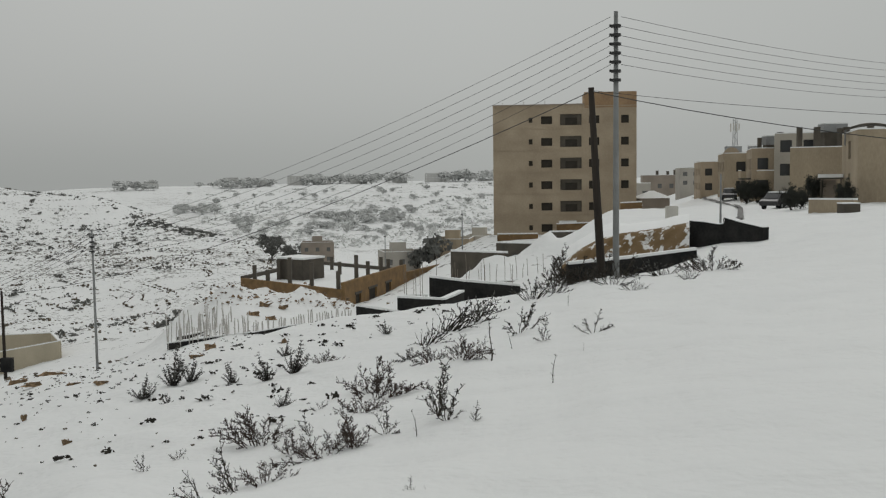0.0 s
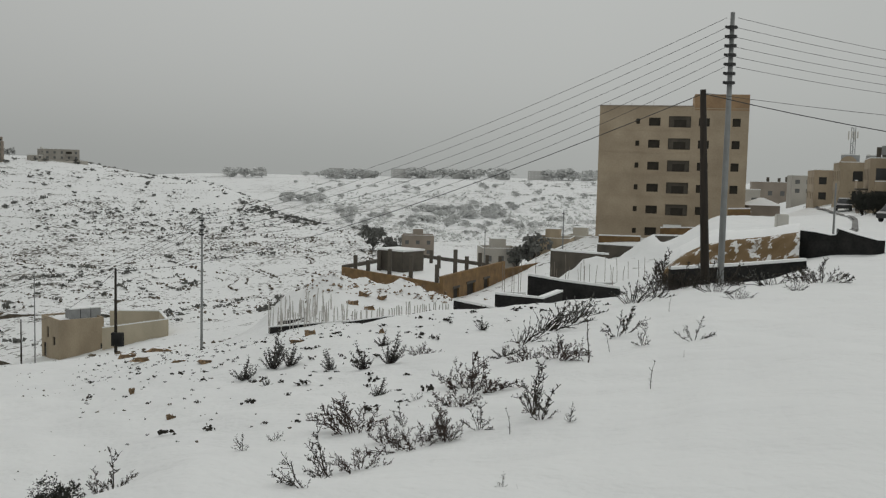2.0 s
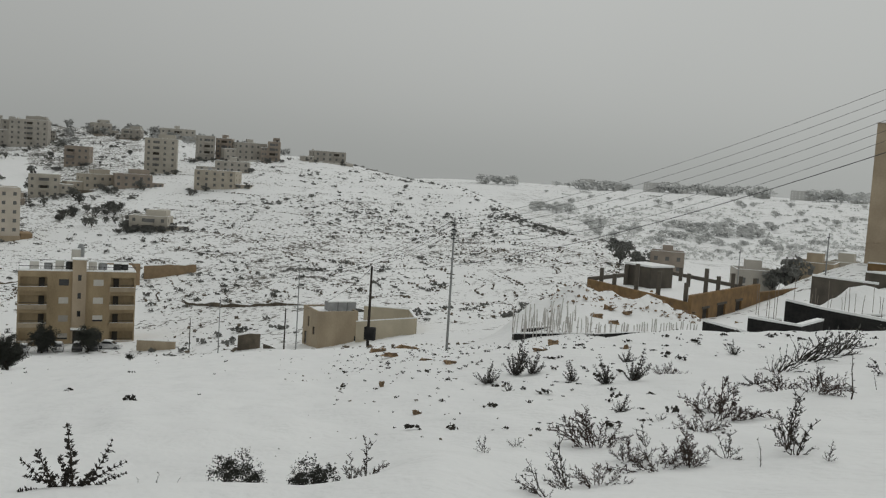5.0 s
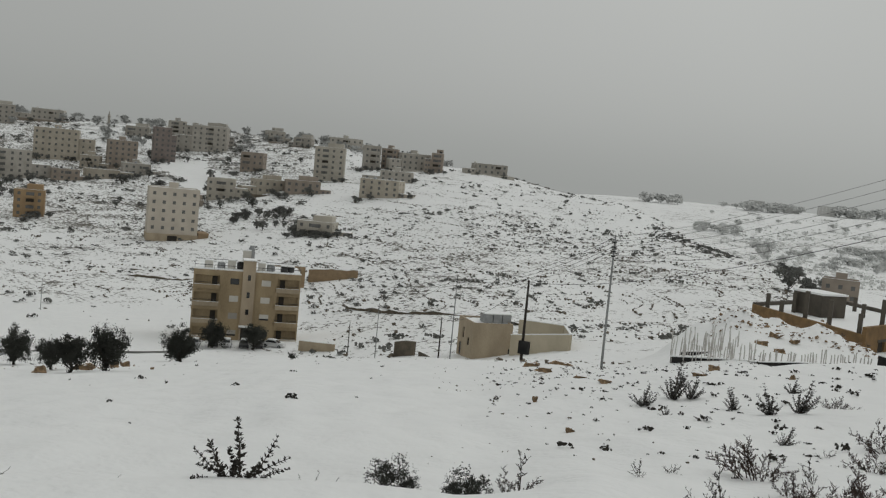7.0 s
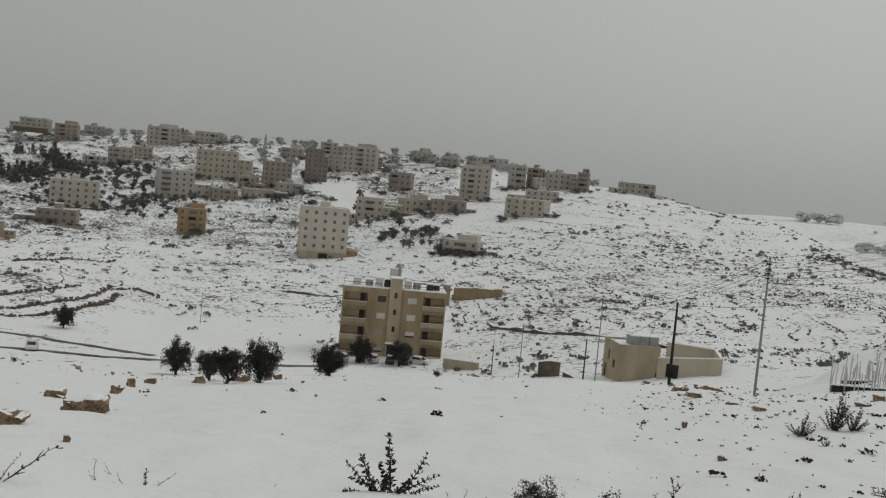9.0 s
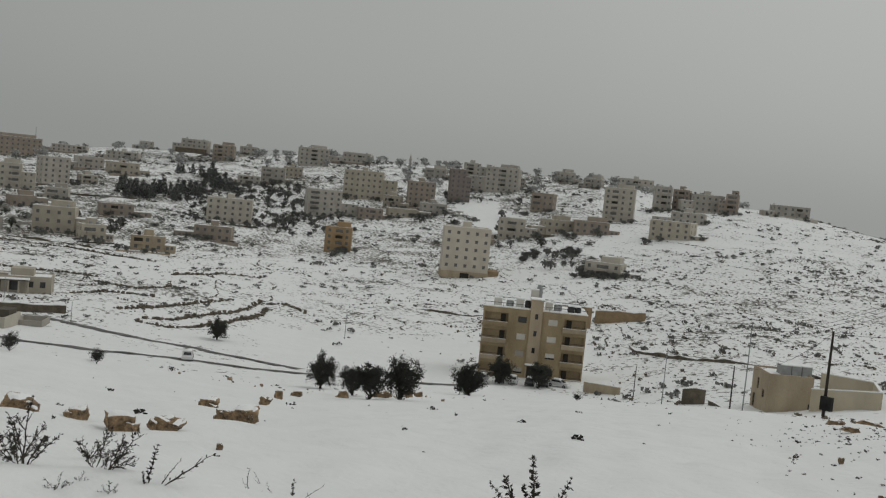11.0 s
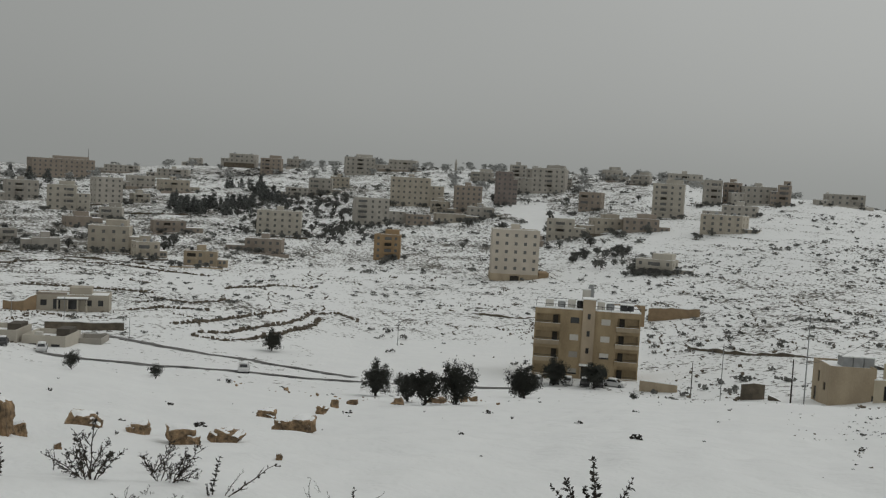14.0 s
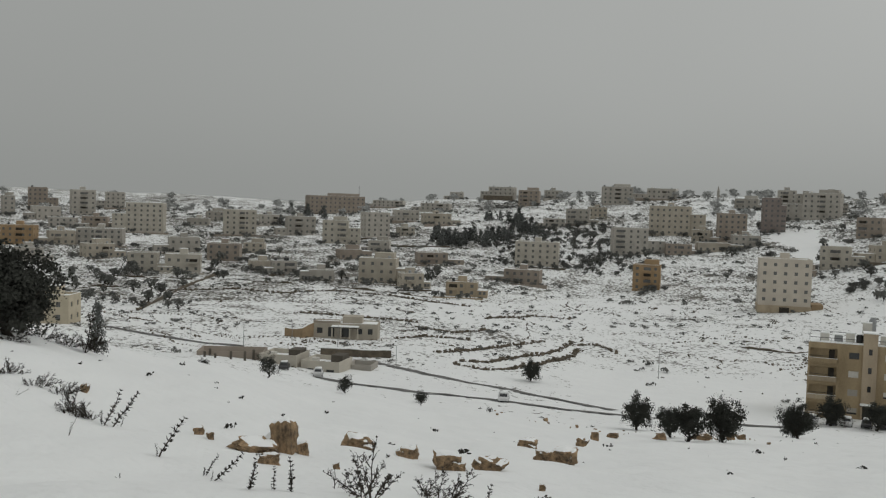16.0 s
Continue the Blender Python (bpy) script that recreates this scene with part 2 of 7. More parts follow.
def along(bearing, *rows):
    """One line of the land: (metres out, height against the eye)."""
    d = np.array([r[0] for r in ((0.8, -1.65), (3.0, -1.68)) + rows])
    z = np.array([r[1] for r in ((0.8, -1.65), (3.0, -1.68)) + rows])
    BEARINGS.append((bearing, np.log(d), z + 1.65))


along(-180, (10, -1.7), (60, 1), (200, 5), (600, 12), (1500, 15), (4500, 10))
along(-110, (10, -1.6), (40, -0.8), (120, 1), (400, 8), (1000, 10), (4500, 0))
along(-60, (10, -1.8), (40, -1.5), (120, 0), (400, 5), (1000, 5), (4500, -20))
along(-25, (5.5, -1.72), (20, -2.3), (40, -2.6), (70, -2.5), (110, -2.3), (250, 0), (600, 2), (1500, 5), (4500, -20))
along(-17, (5.5, -1.76), (20, -2.6), (38, -3.3), (50, -3.6), (70, -3.3), (110, -3.4), (250, -2), (600, 0), (1500, 5), (4500, -30))
along(-10, (5.5, -1.8), (15, -2.6), (25, -3.05), (36, -3.75), (50, -5.2), (58, -4.6), (75, -3.5), (100, -3.6), (140, -7.5), (300, -12), (700, -20), (1500, -8), (4500, -40))
along(-6.3, (5.5, -1.84), (15, -2.85), (25, -3.45), (34, -3.98), (47, -6.2), (60, -6.2), (84, -5.7), (100, -7.6), (140, -9.0), (250, -16), (600, -34), (900, -34), (1500, -6), (4500, -50))
along(-3, (5.5, -1.87), (15, -3.0), (25, -3.75), (33, -4.2), (45, -6.5), (60, -7.0), (85, -8.4), (110, -9.0), (140, -9.0), (250, -20), (600, -42), (900, -40), (1500, -5), (4500, -60))
along(5, (5.5, -1.87), (10.5, -2.8), (15, -3.35), (21, -3.9), (32, -4.6), (45, -7.2), (60, -8.5), (90, -12), (115, -14.3), (250, -28), (500, -41), (800, -47), (1500, -7), (4500, -60))
along(12, (5.5, -1.85), (9, -2.75), (12, -3.2), (20, -4.07), (30, -4.88), (44, -7.1), (62, -7.6), (90, -13), (150, -21), (250, -27), (350, -26), (430, -25.5), (600, -40), (900, -40), (1500, -9), (4500, -60))
along(20, (5.5, -1.75), (10, -2.9), (25, -5.2), (40, -7.5), (73, -13.5), (120, -21), (150, -23.5), (250, -30), (400, -22), (520, -8), (700, -20), (1000, -30), (1500, -10), (4500, -60))
along(28, (5.5, -1.88), (8, -2.9), (12, -3.6), (20, -4.8), (40, -8.3), (60, -11.6), (100, -19.4), (150, -28), (200, -29.5), (300, -27.5), (450, -11), (620, 4), (900, -15), (1500, -25), (4500, -60))
along(38, (5.5, -1.85), (8, -2.9), (20, -5.0), (40, -8.9), (80, -16.5), (130, -27.5), (180, -36.0), (200, -36.6), (260, -36.3), (330, -33.5), (400, -27), (560, -6), (740, 14), (1000, 0), (4500, -60))
along(46, (5.5, -1.87), (8, -2.9), (20, -5.3), (40, -9.5), (80, -17.5), (130, -28.7), (180, -36.2), (200, -37.2), (260, -38.7), (400, -36), (500, -24), (640, -5), (760, 15.5), (1000, 0), (4500, -60))
along(55, (5.5, -1.85), (8, -2.8), (20, -5.4), (40, -9.8), (80, -17.7), (150, -31.3), (170, -34), (260, -39), (420, -38), (520, -27), (680, -4), (800, 14), (1100, 0), (4500, -60))
along(65, (5.5, -1.75), (8, -2.5), (20, -5.2), (40, -9.3), (75, -15.6), (140, -28.9), (165, -31.5), (190, -34), (300, -36), (420, -34), (560, -24), (750, -5), (900, 6), (1300, 0), (4500, -60))
along(72, (5.5, -1.75), (8, -2.4), (20, -4.9), (40, -8.6), (65, -12.6), (170, -31.5), (200, -33.5), (300, -35), (420, -33), (560, -25), (750, -10), (900, -3), (1300, -2), (4500, -60))
along(80, (5.5, -1.7), (10, -2.8), (20, -4.4), (45, -7.6), (120, -20), (200, -31), (240, -33.5), (300, -34.5), (420, -33), (600, -24), (800, -8), (950, 2), (1300, 0), (4500, -60))
along(90, (5.5, -1.68), (10, -2.6), (20, -3.6), (35, -4.5), (100, -13.5), (260, -33), (420, -34), (600, -24), (800, -8), (950, 3), (1300, 0), (4500, -60))
along(105, (10, -2.2), (20, -3), (35, -4), (100, -11), (260, -28), (420, -30), (600, -20), (950, 6), (4500, -20))
along(140, (10, -1.8), (60, -2), (200, 0), (600, 8), (1000, 12), (4500, 10))
along(180, (10, -1.7), (60, 1), (200, 5), (600, 12), (1500, 15), (4500, 10))


def smooth_line(xs, ys, x):
    """Monotone cubic through the given heights."""
    h = np.diff(xs)
    s = np.diff(ys) / h
    g = np.zeros(len(xs))
    same = s[:-1] * s[1:] > 0
    g[1:-1][same] = 2 * s[:-1][same] * s[1:][same] / (s[:-1][same] + s[1:][same])
    g[0], g[-1] = s[0], s[-1]
    i = np.clip(np.searchsorted(xs, x) - 1, 0, len(xs) - 2)
    t = np.clip((x - xs[i]) / h[i], 0, 1)
    return ((1 + 2 * t) * (1 - t) ** 2 * ys[i] + t * (1 - t) ** 2 * h[i] * g[i]
            + t * t * (3 - 2 * t) * ys[i + 1] + t * t * (t - 1) * h[i] * g[i + 1])


def swell(x, y):
    """Small unevenness of the snow and the hill terraces, as a sum of waves."""
    d = np.hypot(x, y)
    near = 0.05 * np.clip((d - 9) / 6, 0, 1) * np.sin(x * 3.1 + 2.0 * np.sin(y * 0.9)) * np.sin(y * 1.9 + x * 0.8 + 1) + 0.035 * np.sin(x * 0.31 + 2) * np.sin(y * 0.37 + 1) + 0.06 * np.sin(x * 0.9 + 1.3 * np.sin(y * 0.5)) * np.sin(y * 0.8 + 0.7) + 0.03 * np.sin(x * 2.3 + y * 1.1) * np.sin(y * 2.9 - x * 0.6)
    far = 0.5 * np.sin(x * 0.045 + 1.7 * np.sin(y * 0.02)) * np.sin(y * 0.05 + 0.4) + 0.3 * np.sin(x * 0.11 + y * 0.07) * np.sin(y * 0.13 - x * 0.04)
    return near * np.clip(d / 8, 0, 1) + far * np.clip((d - 60) / 150, 0, 1) + heaps(x, y)


# spoil heaps of the building site: bearing, distance, half width across, half width along, height
HEAPS = ((12.7, 62, 2.6, 2.6, 1.0), (10.2, 62, 2.6, 2.6, 0.75), (8.0, 61, 2.4, 2.5, 1.15), (6.1, 60, 1.6, 2.2, 0.8), (15.0, 62, 1.8, 2.4, 0.9),
         (-6.0, 74, 1.9, 2.6, 1.35), (-4.4, 73, 2.2, 2.6, 1.2), (-2.9, 71, 2.0, 2.6, 1.6), (-1.6, 70, 1.3, 2.0, 0.9))


def heaps(x, y):
    """The spoil heaps, lumpy with the rubble under the snow."""
    z = np.zeros_like(x)
    lumps = 1 + 0.22 * np.sin(x * 2.1 + 1.3 * np.sin(y * 1.7)) * np.sin(y * 2.6 + 0.5) + 0.12 * np.sin(x * 4.7 - y * 2.2)
    for b, d, across, deep, high in HEAPS:
        cx, cy = -math.sin(radians(b)) * d, math.cos(radians(b)) * d
        u, v = (x - cx) * math.cos(radians(b)) + (y - cy) * math.sin(radians(b)), (y - cy) * math.cos(radians(b)) - (x - cx) * math.sin(radians(b))
        z = np.maximum(z, high * np.exp(-((u / across) ** 2 + (v / deep) ** 2)) * lumps)
    return z


def land(x, y):
    """Height of the ground."""
    x, y = np.asarray(x, float), np.asarray(y, float)
    d = np.log(np.maximum(np.hypot(x, y), 0.8))
    a = np.degrees(np.arctan2(-x, y))
    nodes = np.array([b[0] for b in BEARINGS])
    z = np.stack([smooth_line(b[1], b[2], d) for b in BEARINGS])
    i = np.clip(np.searchsorted(nodes, a) - 1, 0, len(nodes) - 2)
    t = np.clip((a - nodes[i]) / (nodes[i + 1] - nodes[i]), 0, 1)
    pick = lambda k: np.take_along_axis(z, np.clip(k, 0, len(nodes) - 1)[None], 0)[0]
    flat = pick(i) * (1 - t) + pick(i + 1) * t
    soft = pick(i) * (1 - t * t * (3 - 2 * t)) + pick(i + 1) * t * t * (3 - 2 * t)
    return 0.5 * flat + 0.5 * soft + swell(x, y)


def spot(bearing, distance):
    """x, y and ground height at a bearing and distance from the footpath."""
    x, y = -math.sin(radians(bearing)) * distance, math.cos(radians(bearing)) * distance
    return x, y, float(land(np.array([x]), np.array([y]))[0])


def part(name, bm, material, parent=None, label="", smooth=False):
    """Links a bmesh as one mesh object, under its thing if there is one."""
    me = bpy.data.meshes.new(name)
    bm.to_mesh(me)
    bm.free()
    if smooth:
        me.polygons.foreach_set("use_smooth", [True] * len(me.polygons))
    me.materials.append(material)
    ob = new(name, me)
    if parent is not None:
        ob.parent = parent
    if label:
        tagged(ob, label)
    return ob


def thing(name, m, label, category, group="", kind=""):
    """An empty at the base of a thing, which parents its parts."""
    ob = new(name)
    ob.matrix_world = m
    return tagged(ob, label, category, group, kind)


def box(bm, x0, x1, y0, y1, z0, z1):
    v = [bm.verts.new(p) for p in ((x0, y0, z0), (x1, y0, z0), (x1, y1, z0), (x0, y1, z0), (x0, y0, z1), (x1, y0, z1), (x1, y1, z1), (x0, y1, z1))]
    for f in ((3, 2, 1, 0), (4, 5, 6, 7), (0, 1, 5, 4), (1, 2, 6, 5), (2, 3, 7, 6), (3, 0, 4, 7)):
        bm.faces.new([v[i] for i in f])
    return v


def boxes(*rows):
    bm = bmesh.new()
    for r in rows:
        box(bm, *r)
    return bm


def ring(x0, x1, y0, y1, z0, z1, t):
    """A rectangular band, one closed piece."""
    bm = bmesh.new()
    loops = []
    for z, g in ((z0, 0), (z1, 0), (z1, t), (z0, t)):
        loops.append([bm.verts.new(p) for p in ((x0 + g, y0 + g, z), (x1 - g, y0 + g, z), (x1 - g, y1 - g, z), (x0 + g, y1 - g, z))])
    for k in range(4):
        a, b = loops[k], loops[(k + 1) % 4]
        for j in range(4):
            bm.faces.new((a[j], a[(j + 1) % 4], b[(j + 1) % 4], b[j]))
    return bm


def shared(name, mesh, parent=None, m=None):
    """An object on a mesh that others use as well."""
    ob = new(name, mesh)
    if parent is not None:
        ob.parent = parent
    if m is not None:
        ob.matrix_local = m
    return ob


def mesh_of(name, bm, material, smooth=False):
    me = bpy.data.meshes.new(name)
    bm.to_mesh(me)
    bm.free()
    if smooth:
        me.polygons.foreach_set("use_smooth", [True] * len(me.polygons))
    me.materials.append(material)
    return me


def tube(bm, points, radii, sides=8):
    """A tapered tube along points."""
    rings = []
    for k, p in enumerate(points):
        p = Vector(p)
        a, b = Vector(points[max(k - 1, 0)]), Vector(points[min(k + 1, len(points) - 1)])
        q = (b - a).to_track_quat("Z", "Y")
        rings.append([bm.verts.new(p + q @ Vector((radii[k] * math.cos(2 * math.pi * j / sides), radii[k] * math.sin(2 * math.pi * j / sides), 0))) for j in range(sides)])
    for r, s in zip(rings, rings[1:]):
        for j in range(sides):
            bm.faces.new((r[j], r[(j + 1) % sides], s[(j + 1) % sides], s[j]))
    bm.faces.new(rings[0][::-1])
    bm.faces.new(rings[-1])


# ---- ground: one sheet out to the horizon ----


def clean_field(x, y):
    """Smooth snowfields that no stones break: the meadow in the valley and the open strip on the town slope."""
    d = np.hypot(x, y)
    a = np.degrees(np.arctan2(-x, y)) + 0.8 * np.sin(d * 0.05)
    meadow = (a > 43.5) & (a < 57) & (d > 150) & (d < 236)
    strip = (a > 43.4) & (a < 46.0) & (d > 500) & (d < 610)
    return meadow | strip


def scrub_value(x, y):
    """How much stony soil and scrub breaks through the snow: bare on the hillside, none on the near field."""
    d = np.hypot(x, y)
    a = np.degrees(np.arctan2(-x, y))
    v = np.where(d < 95, 0.0, 0.62)
    v = np.where((d > 195) & (a > 8), 0.72, v)
    v = np.where((a > 8) & (a < 38) & (d > 150) & (d < 380), 0.71, v)
    v = np.where((a > 42) & (a < 66) & (d > 195) & (d < 330), 0.66, v)
    v = np.where((a > 38) & (d > 400), 0.86, v)
    v = np.where((a > 66) & (d > 330), 0.90, v)
    # Far hill: raised so that the soil specks average to a haze grey.
    v = np.where((a < 20) & (d > 560), 0.70, v)
    v = np.where((a < 20) & (d > 1000), 0.60, v)
    v = np.where((a > 18) & (a < 38) & (d > 430), 0.64, v)
    v = np.where(a < -4, 0.35, v)
    v = np.where(clean_field(x, y), 0.25, v)
    return v


def build_ground():
    az = np.concatenate([np.arange(-180, -36, 4.0), np.arange(-36, 112, 0.4), np.arange(112, 180, 4.0)])
    ds = np.concatenate([[0.0], np.geomspace(0.8, 60, 150), np.geomspace(61, 1000, 210), np.geomspace(1020, 4500, 26)])
    a, d = np.meshgrid(np.radians(az), ds, indexing="ij")
    x, y = -np.sin(a) * d, np.cos(a) * d
    z = land(x.ravel(), y.ravel())
    na, nd = a.shape
    co = np.stack([x.ravel(), y.ravel(), z], -1)
    idx = np.arange(na * nd).reshape(na, nd)
    i0, i1 = idx, np.roll(idx, -1, 0)
    quads = np.stack([i0[:, :-1], i0[:, 1:], i1[:, 1:], i1[:, :-1]], -1).reshape(-1, 4)
    me = bpy.data.meshes.new("ground")
    me.from_pydata(co.tolist(), [], quads[:, ::-1].tolist())
    me.polygons.foreach_set("use_smooth", [True] * len(me.polygons))
    values = me.attributes.new("scrub", "FLOAT", "POINT")
    values.data.foreach_set("value", scrub_value(co[:, 0], co[:, 1]))
    me.materials.append(GROUND)
    tagged(new("ground", me), "snow covered rocky hillside and valley floor", "ground", kind="structure")


build_ground()

# ---- buildings ----


def facade(bm, width, height, holes, deep, place):
    """One wall face with recessed openings. holes: (x0, x1, z0, z1). place: maps (across, inward, up) to the building."""
    xs = sorted({0.0, width, *[h[0] for h in holes], *[h[1] for h in holes]})
    zs = sorted({0.0, height, *[h[2] for h in holes], *[h[3] for h in holes]})
    made = {}

    def vert(x, y, z):
        key = (round(x, 3), round(y, 3), round(z, 3))
        if key not in made:
            made[key] = bm.verts.new(place(x, y, z))
        return made[key]

    for x0, x1 in zip(xs, xs[1:]):
        for z0, z1 in zip(zs, zs[1:]):
            mx, mz = (x0 + x1) / 2, (z0 + z1) / 2
            if any(h[0] < mx < h[1] and h[2] < mz < h[3] for h in holes):
                continue
            bm.faces.new([vert(x0, 0, z0), vert(x1, 0, z0), vert(x1, 0, z1), vert(x0, 0, z1)])
    for x0, x1, z0, z1 in holes:
        o = [bm.verts.new(place(*p)) for p in ((x0, 0, z0), (x1, 0, z0), (x1, 0, z1), (x0, 0, z1))]
        i = [bm.verts.new(place(*p)) for p in ((x0, deep, z0), (x1, deep, z0), (x1, deep, z1), (x0, deep, z1))]
        for k in range(4):
            bm.faces.new((o[k], i[k], i[(k + 1) % 4], o[(k + 1) % 4]))
        bm.faces.new(i)


PANES = {}


def window(parent, w, h, m, glass):
    """A dark pane with a raised rim, set into its opening; equal sizes share one mesh."""
    key = (round(w, 1), round(h, 1), glass.name)
    if key not in PANES:
        bm = bmesh.new()
        box(bm, 0, w, -0.05, 0, 0, h)
        front = [f for f in bm.faces if f.normal.y < -0.5 or abs(f.calc_center_median().y + 0.05) < 1e-4]
        bmesh.ops.inset_region(bm, faces=front, thickness=0.08, depth=-0.04)
        PANES[key] = mesh_of("window", bm, glass)
    return shared("window", PANES[key], parent, m)


TOWN = []


def extras(base, seed, width, depth, storeys, storey, wall, height):
    """What sets each house of the town apart: a lower wing, a garden wall, balconies and roof tanks."""
    r = random.Random(seed)
    hw, hd = width / 2, depth / 2
    if r.random() < 0.65:
        s = r.choice((-1, 1))
        w, h, d = width * r.uniform(0.3, 0.6), storey * max(1, storeys - r.randint(1, 2)) * 0.95, depth * 0.7
        x0 = s * hw if s > 0 else -hw - w
        wing = part("wing", boxes((x0 + 0.01, x0 + w - 0.01, -hd + 0.8, -hd + 0.8 + d, -3, h)), wall, base)
        part("wing_snow", boxes((x0 + 0.1, x0 + w - 0.1, -hd + 0.9, -hd + 0.7 + d, h + 0.003, h + 0.2)), SNOW, wing)
        for k in range(max(1, int(h / storey + 0.2))):
            for q in (0.3, 0.7):
                part("window", boxes((x0 + w * q - 0.5, x0 + w * q + 0.5, -hd + 0.72, -hd + 0.797, k * storey + 0.95, k * storey + 2.1)), FARGLASS, wing)
    if r.random() < 0.6:
        e = width * r.uniform(0.1, 0.5)
        gw = part("garden_wall", boxes((-hw - e, hw + e * 0.6, -hd - 6.2, -hd - 5.8, -4, r.uniform(-0.6, 0.5))), r.choice((DRYSTONE, wall, BROWNSTONE)), base)
    if storeys >= 2 and r.random() < 0.6:
        q = r.uniform(-0.3, 0.3) * width
        for k in range(1, storeys):
            bal = part("balcony", boxes((q - 1.7, q + 1.7, -hd - 1.1, -hd - 0.004, k * storey - 0.1, k * storey + 0.85)), wall, base)
            # Flat panel for the open balcony: near-black for its shade, else grey glass.
            part("balcony_panel", boxes((q - 1.6, q + 1.6, -hd - 0.05, -hd - 0.003, k * storey + 0.86, k * storey + 2.2)), HOLE if r.random() < 0.5 else FARGLASS, bal)
    for k in range(r.randint(0, 3)):
        tx, ty = r.uniform(-hw + 1, hw - 1), r.uniform(-hd + 1, hd - 1)
        bm = bmesh.new()
        tube(bm, [(tx, ty, height), (tx, ty, height + 1.5), (tx, ty, height + 1.7)], [0.65, 0.65, 0.3], 10)
        tank = part("water_tank", bm, r.choice((PLASTIC, SHUTTER, CABLE)), base)
    if r.random() < 0.35:
        part("upper_room", boxes((-hw * 0.2, hw * 0.85, -hd * 0.5, hd * 0.9, height + 0.01, height + 2.8)), wall, base)


def house(name, bearing, distance, width, depth, storeys, bays, wall, label, turn=0.0, storey=3.0, side_bays=2, glass=None,
          win=(1.2, 1.3), sink=3.0, parapet=0.8, plinth=0.0, stair=True, group="", category="house", skip=(), z=None):
    """A flat-roofed masonry house: walls with recessed windows on all sides, snow on the roof, parapet and stair house.
    It faces the footpath; turn in degrees swings it."""
    glass = glass or GLASS
    x, y, ground = spot(bearing, distance)
    ground = ground if z is None else z
    base = thing(name, pose(x, y, ground + plinth, 0, 0, bearing + turn), label, category, group)
    height = storeys * storey
    hw, hd = width / 2, depth / 2
    sides = (((lambda a, i, u: (-hw + a, -hd + i, u)), width, bays, 0), ((lambda a, i, u: (hw - i, -hd + a, u)), depth, side_bays, 90),
             ((lambda a, i, u: (hw - a, hd - i, u)), width, bays, 180), ((lambda a, i, u: (-hw + i, hd - a, u)), depth, side_bays, 270))
    bm = bmesh.new()
    for place, length, count, spin in sides:
        holes = []
        for s in range(storeys):
            for k in range(count):
                if (s, k) in skip and spin == 0:
                    continue
                cx = length * (k + 0.5) / count
                w = min(win[0], length / count * 0.6)
                holes.append((cx - w / 2, cx + w / 2, s * storey + 0.95 + sink, s * storey + 0.95 + win[1] + sink))
        facade(bm, length, height + parapet + sink, holes, 0.22, lambda a, i, u, place=place: Vector(place(a, i, u - sink)))
        for h in holes:
            p = place(h[0], 0.21, h[2] - sink)
            window(base, h[1] - h[0], h[3] - h[2], Matrix.Translation(p) @ Matrix.Rotation(radians(spin), 4, "Z"), glass)
    # parapet: inner face and coping
    t = 0.25
    for r in ((-hw, hw, -hd, -hd + t), (-hw, hw, hd - t, hd), (-hw, -hw + t, -hd + t, hd - t), (hw - t, hw, -hd + t, hd - t)):
        box(bm, r[0] + 0.006, r[1] - 0.006, r[2] + 0.006, r[3] - 0.006, height, height + parapet + 0.004)
    part("wall", bm, wall, base)
    part("roof_snow", boxes((-hw + t, hw - t, -hd + t, hd - t, height - 0.2, height + 0.25)), SNOW, base)
    part("coping_snow", ring(-hw, hw, -hd, hd, height + parapet + 0.006, height + parapet + 0.1, t), SNOW, base)
    if stair:
        bm = boxes((-1.7, 1.7, -0.5, 2.9, height, height + 2.7))
        part("stair_house", bm, wall, base)
        part("stair_roof_snow", boxes((-1.75, 1.75, -0.55, 2.95, height + 2.7, height + 2.85)), SNOW, base)
    if group:
        TOWN.append((bearing, distance, width))
        extras(base, int(bearing * 10 + distance), width, depth, storeys, storey, wall, height)
    return base



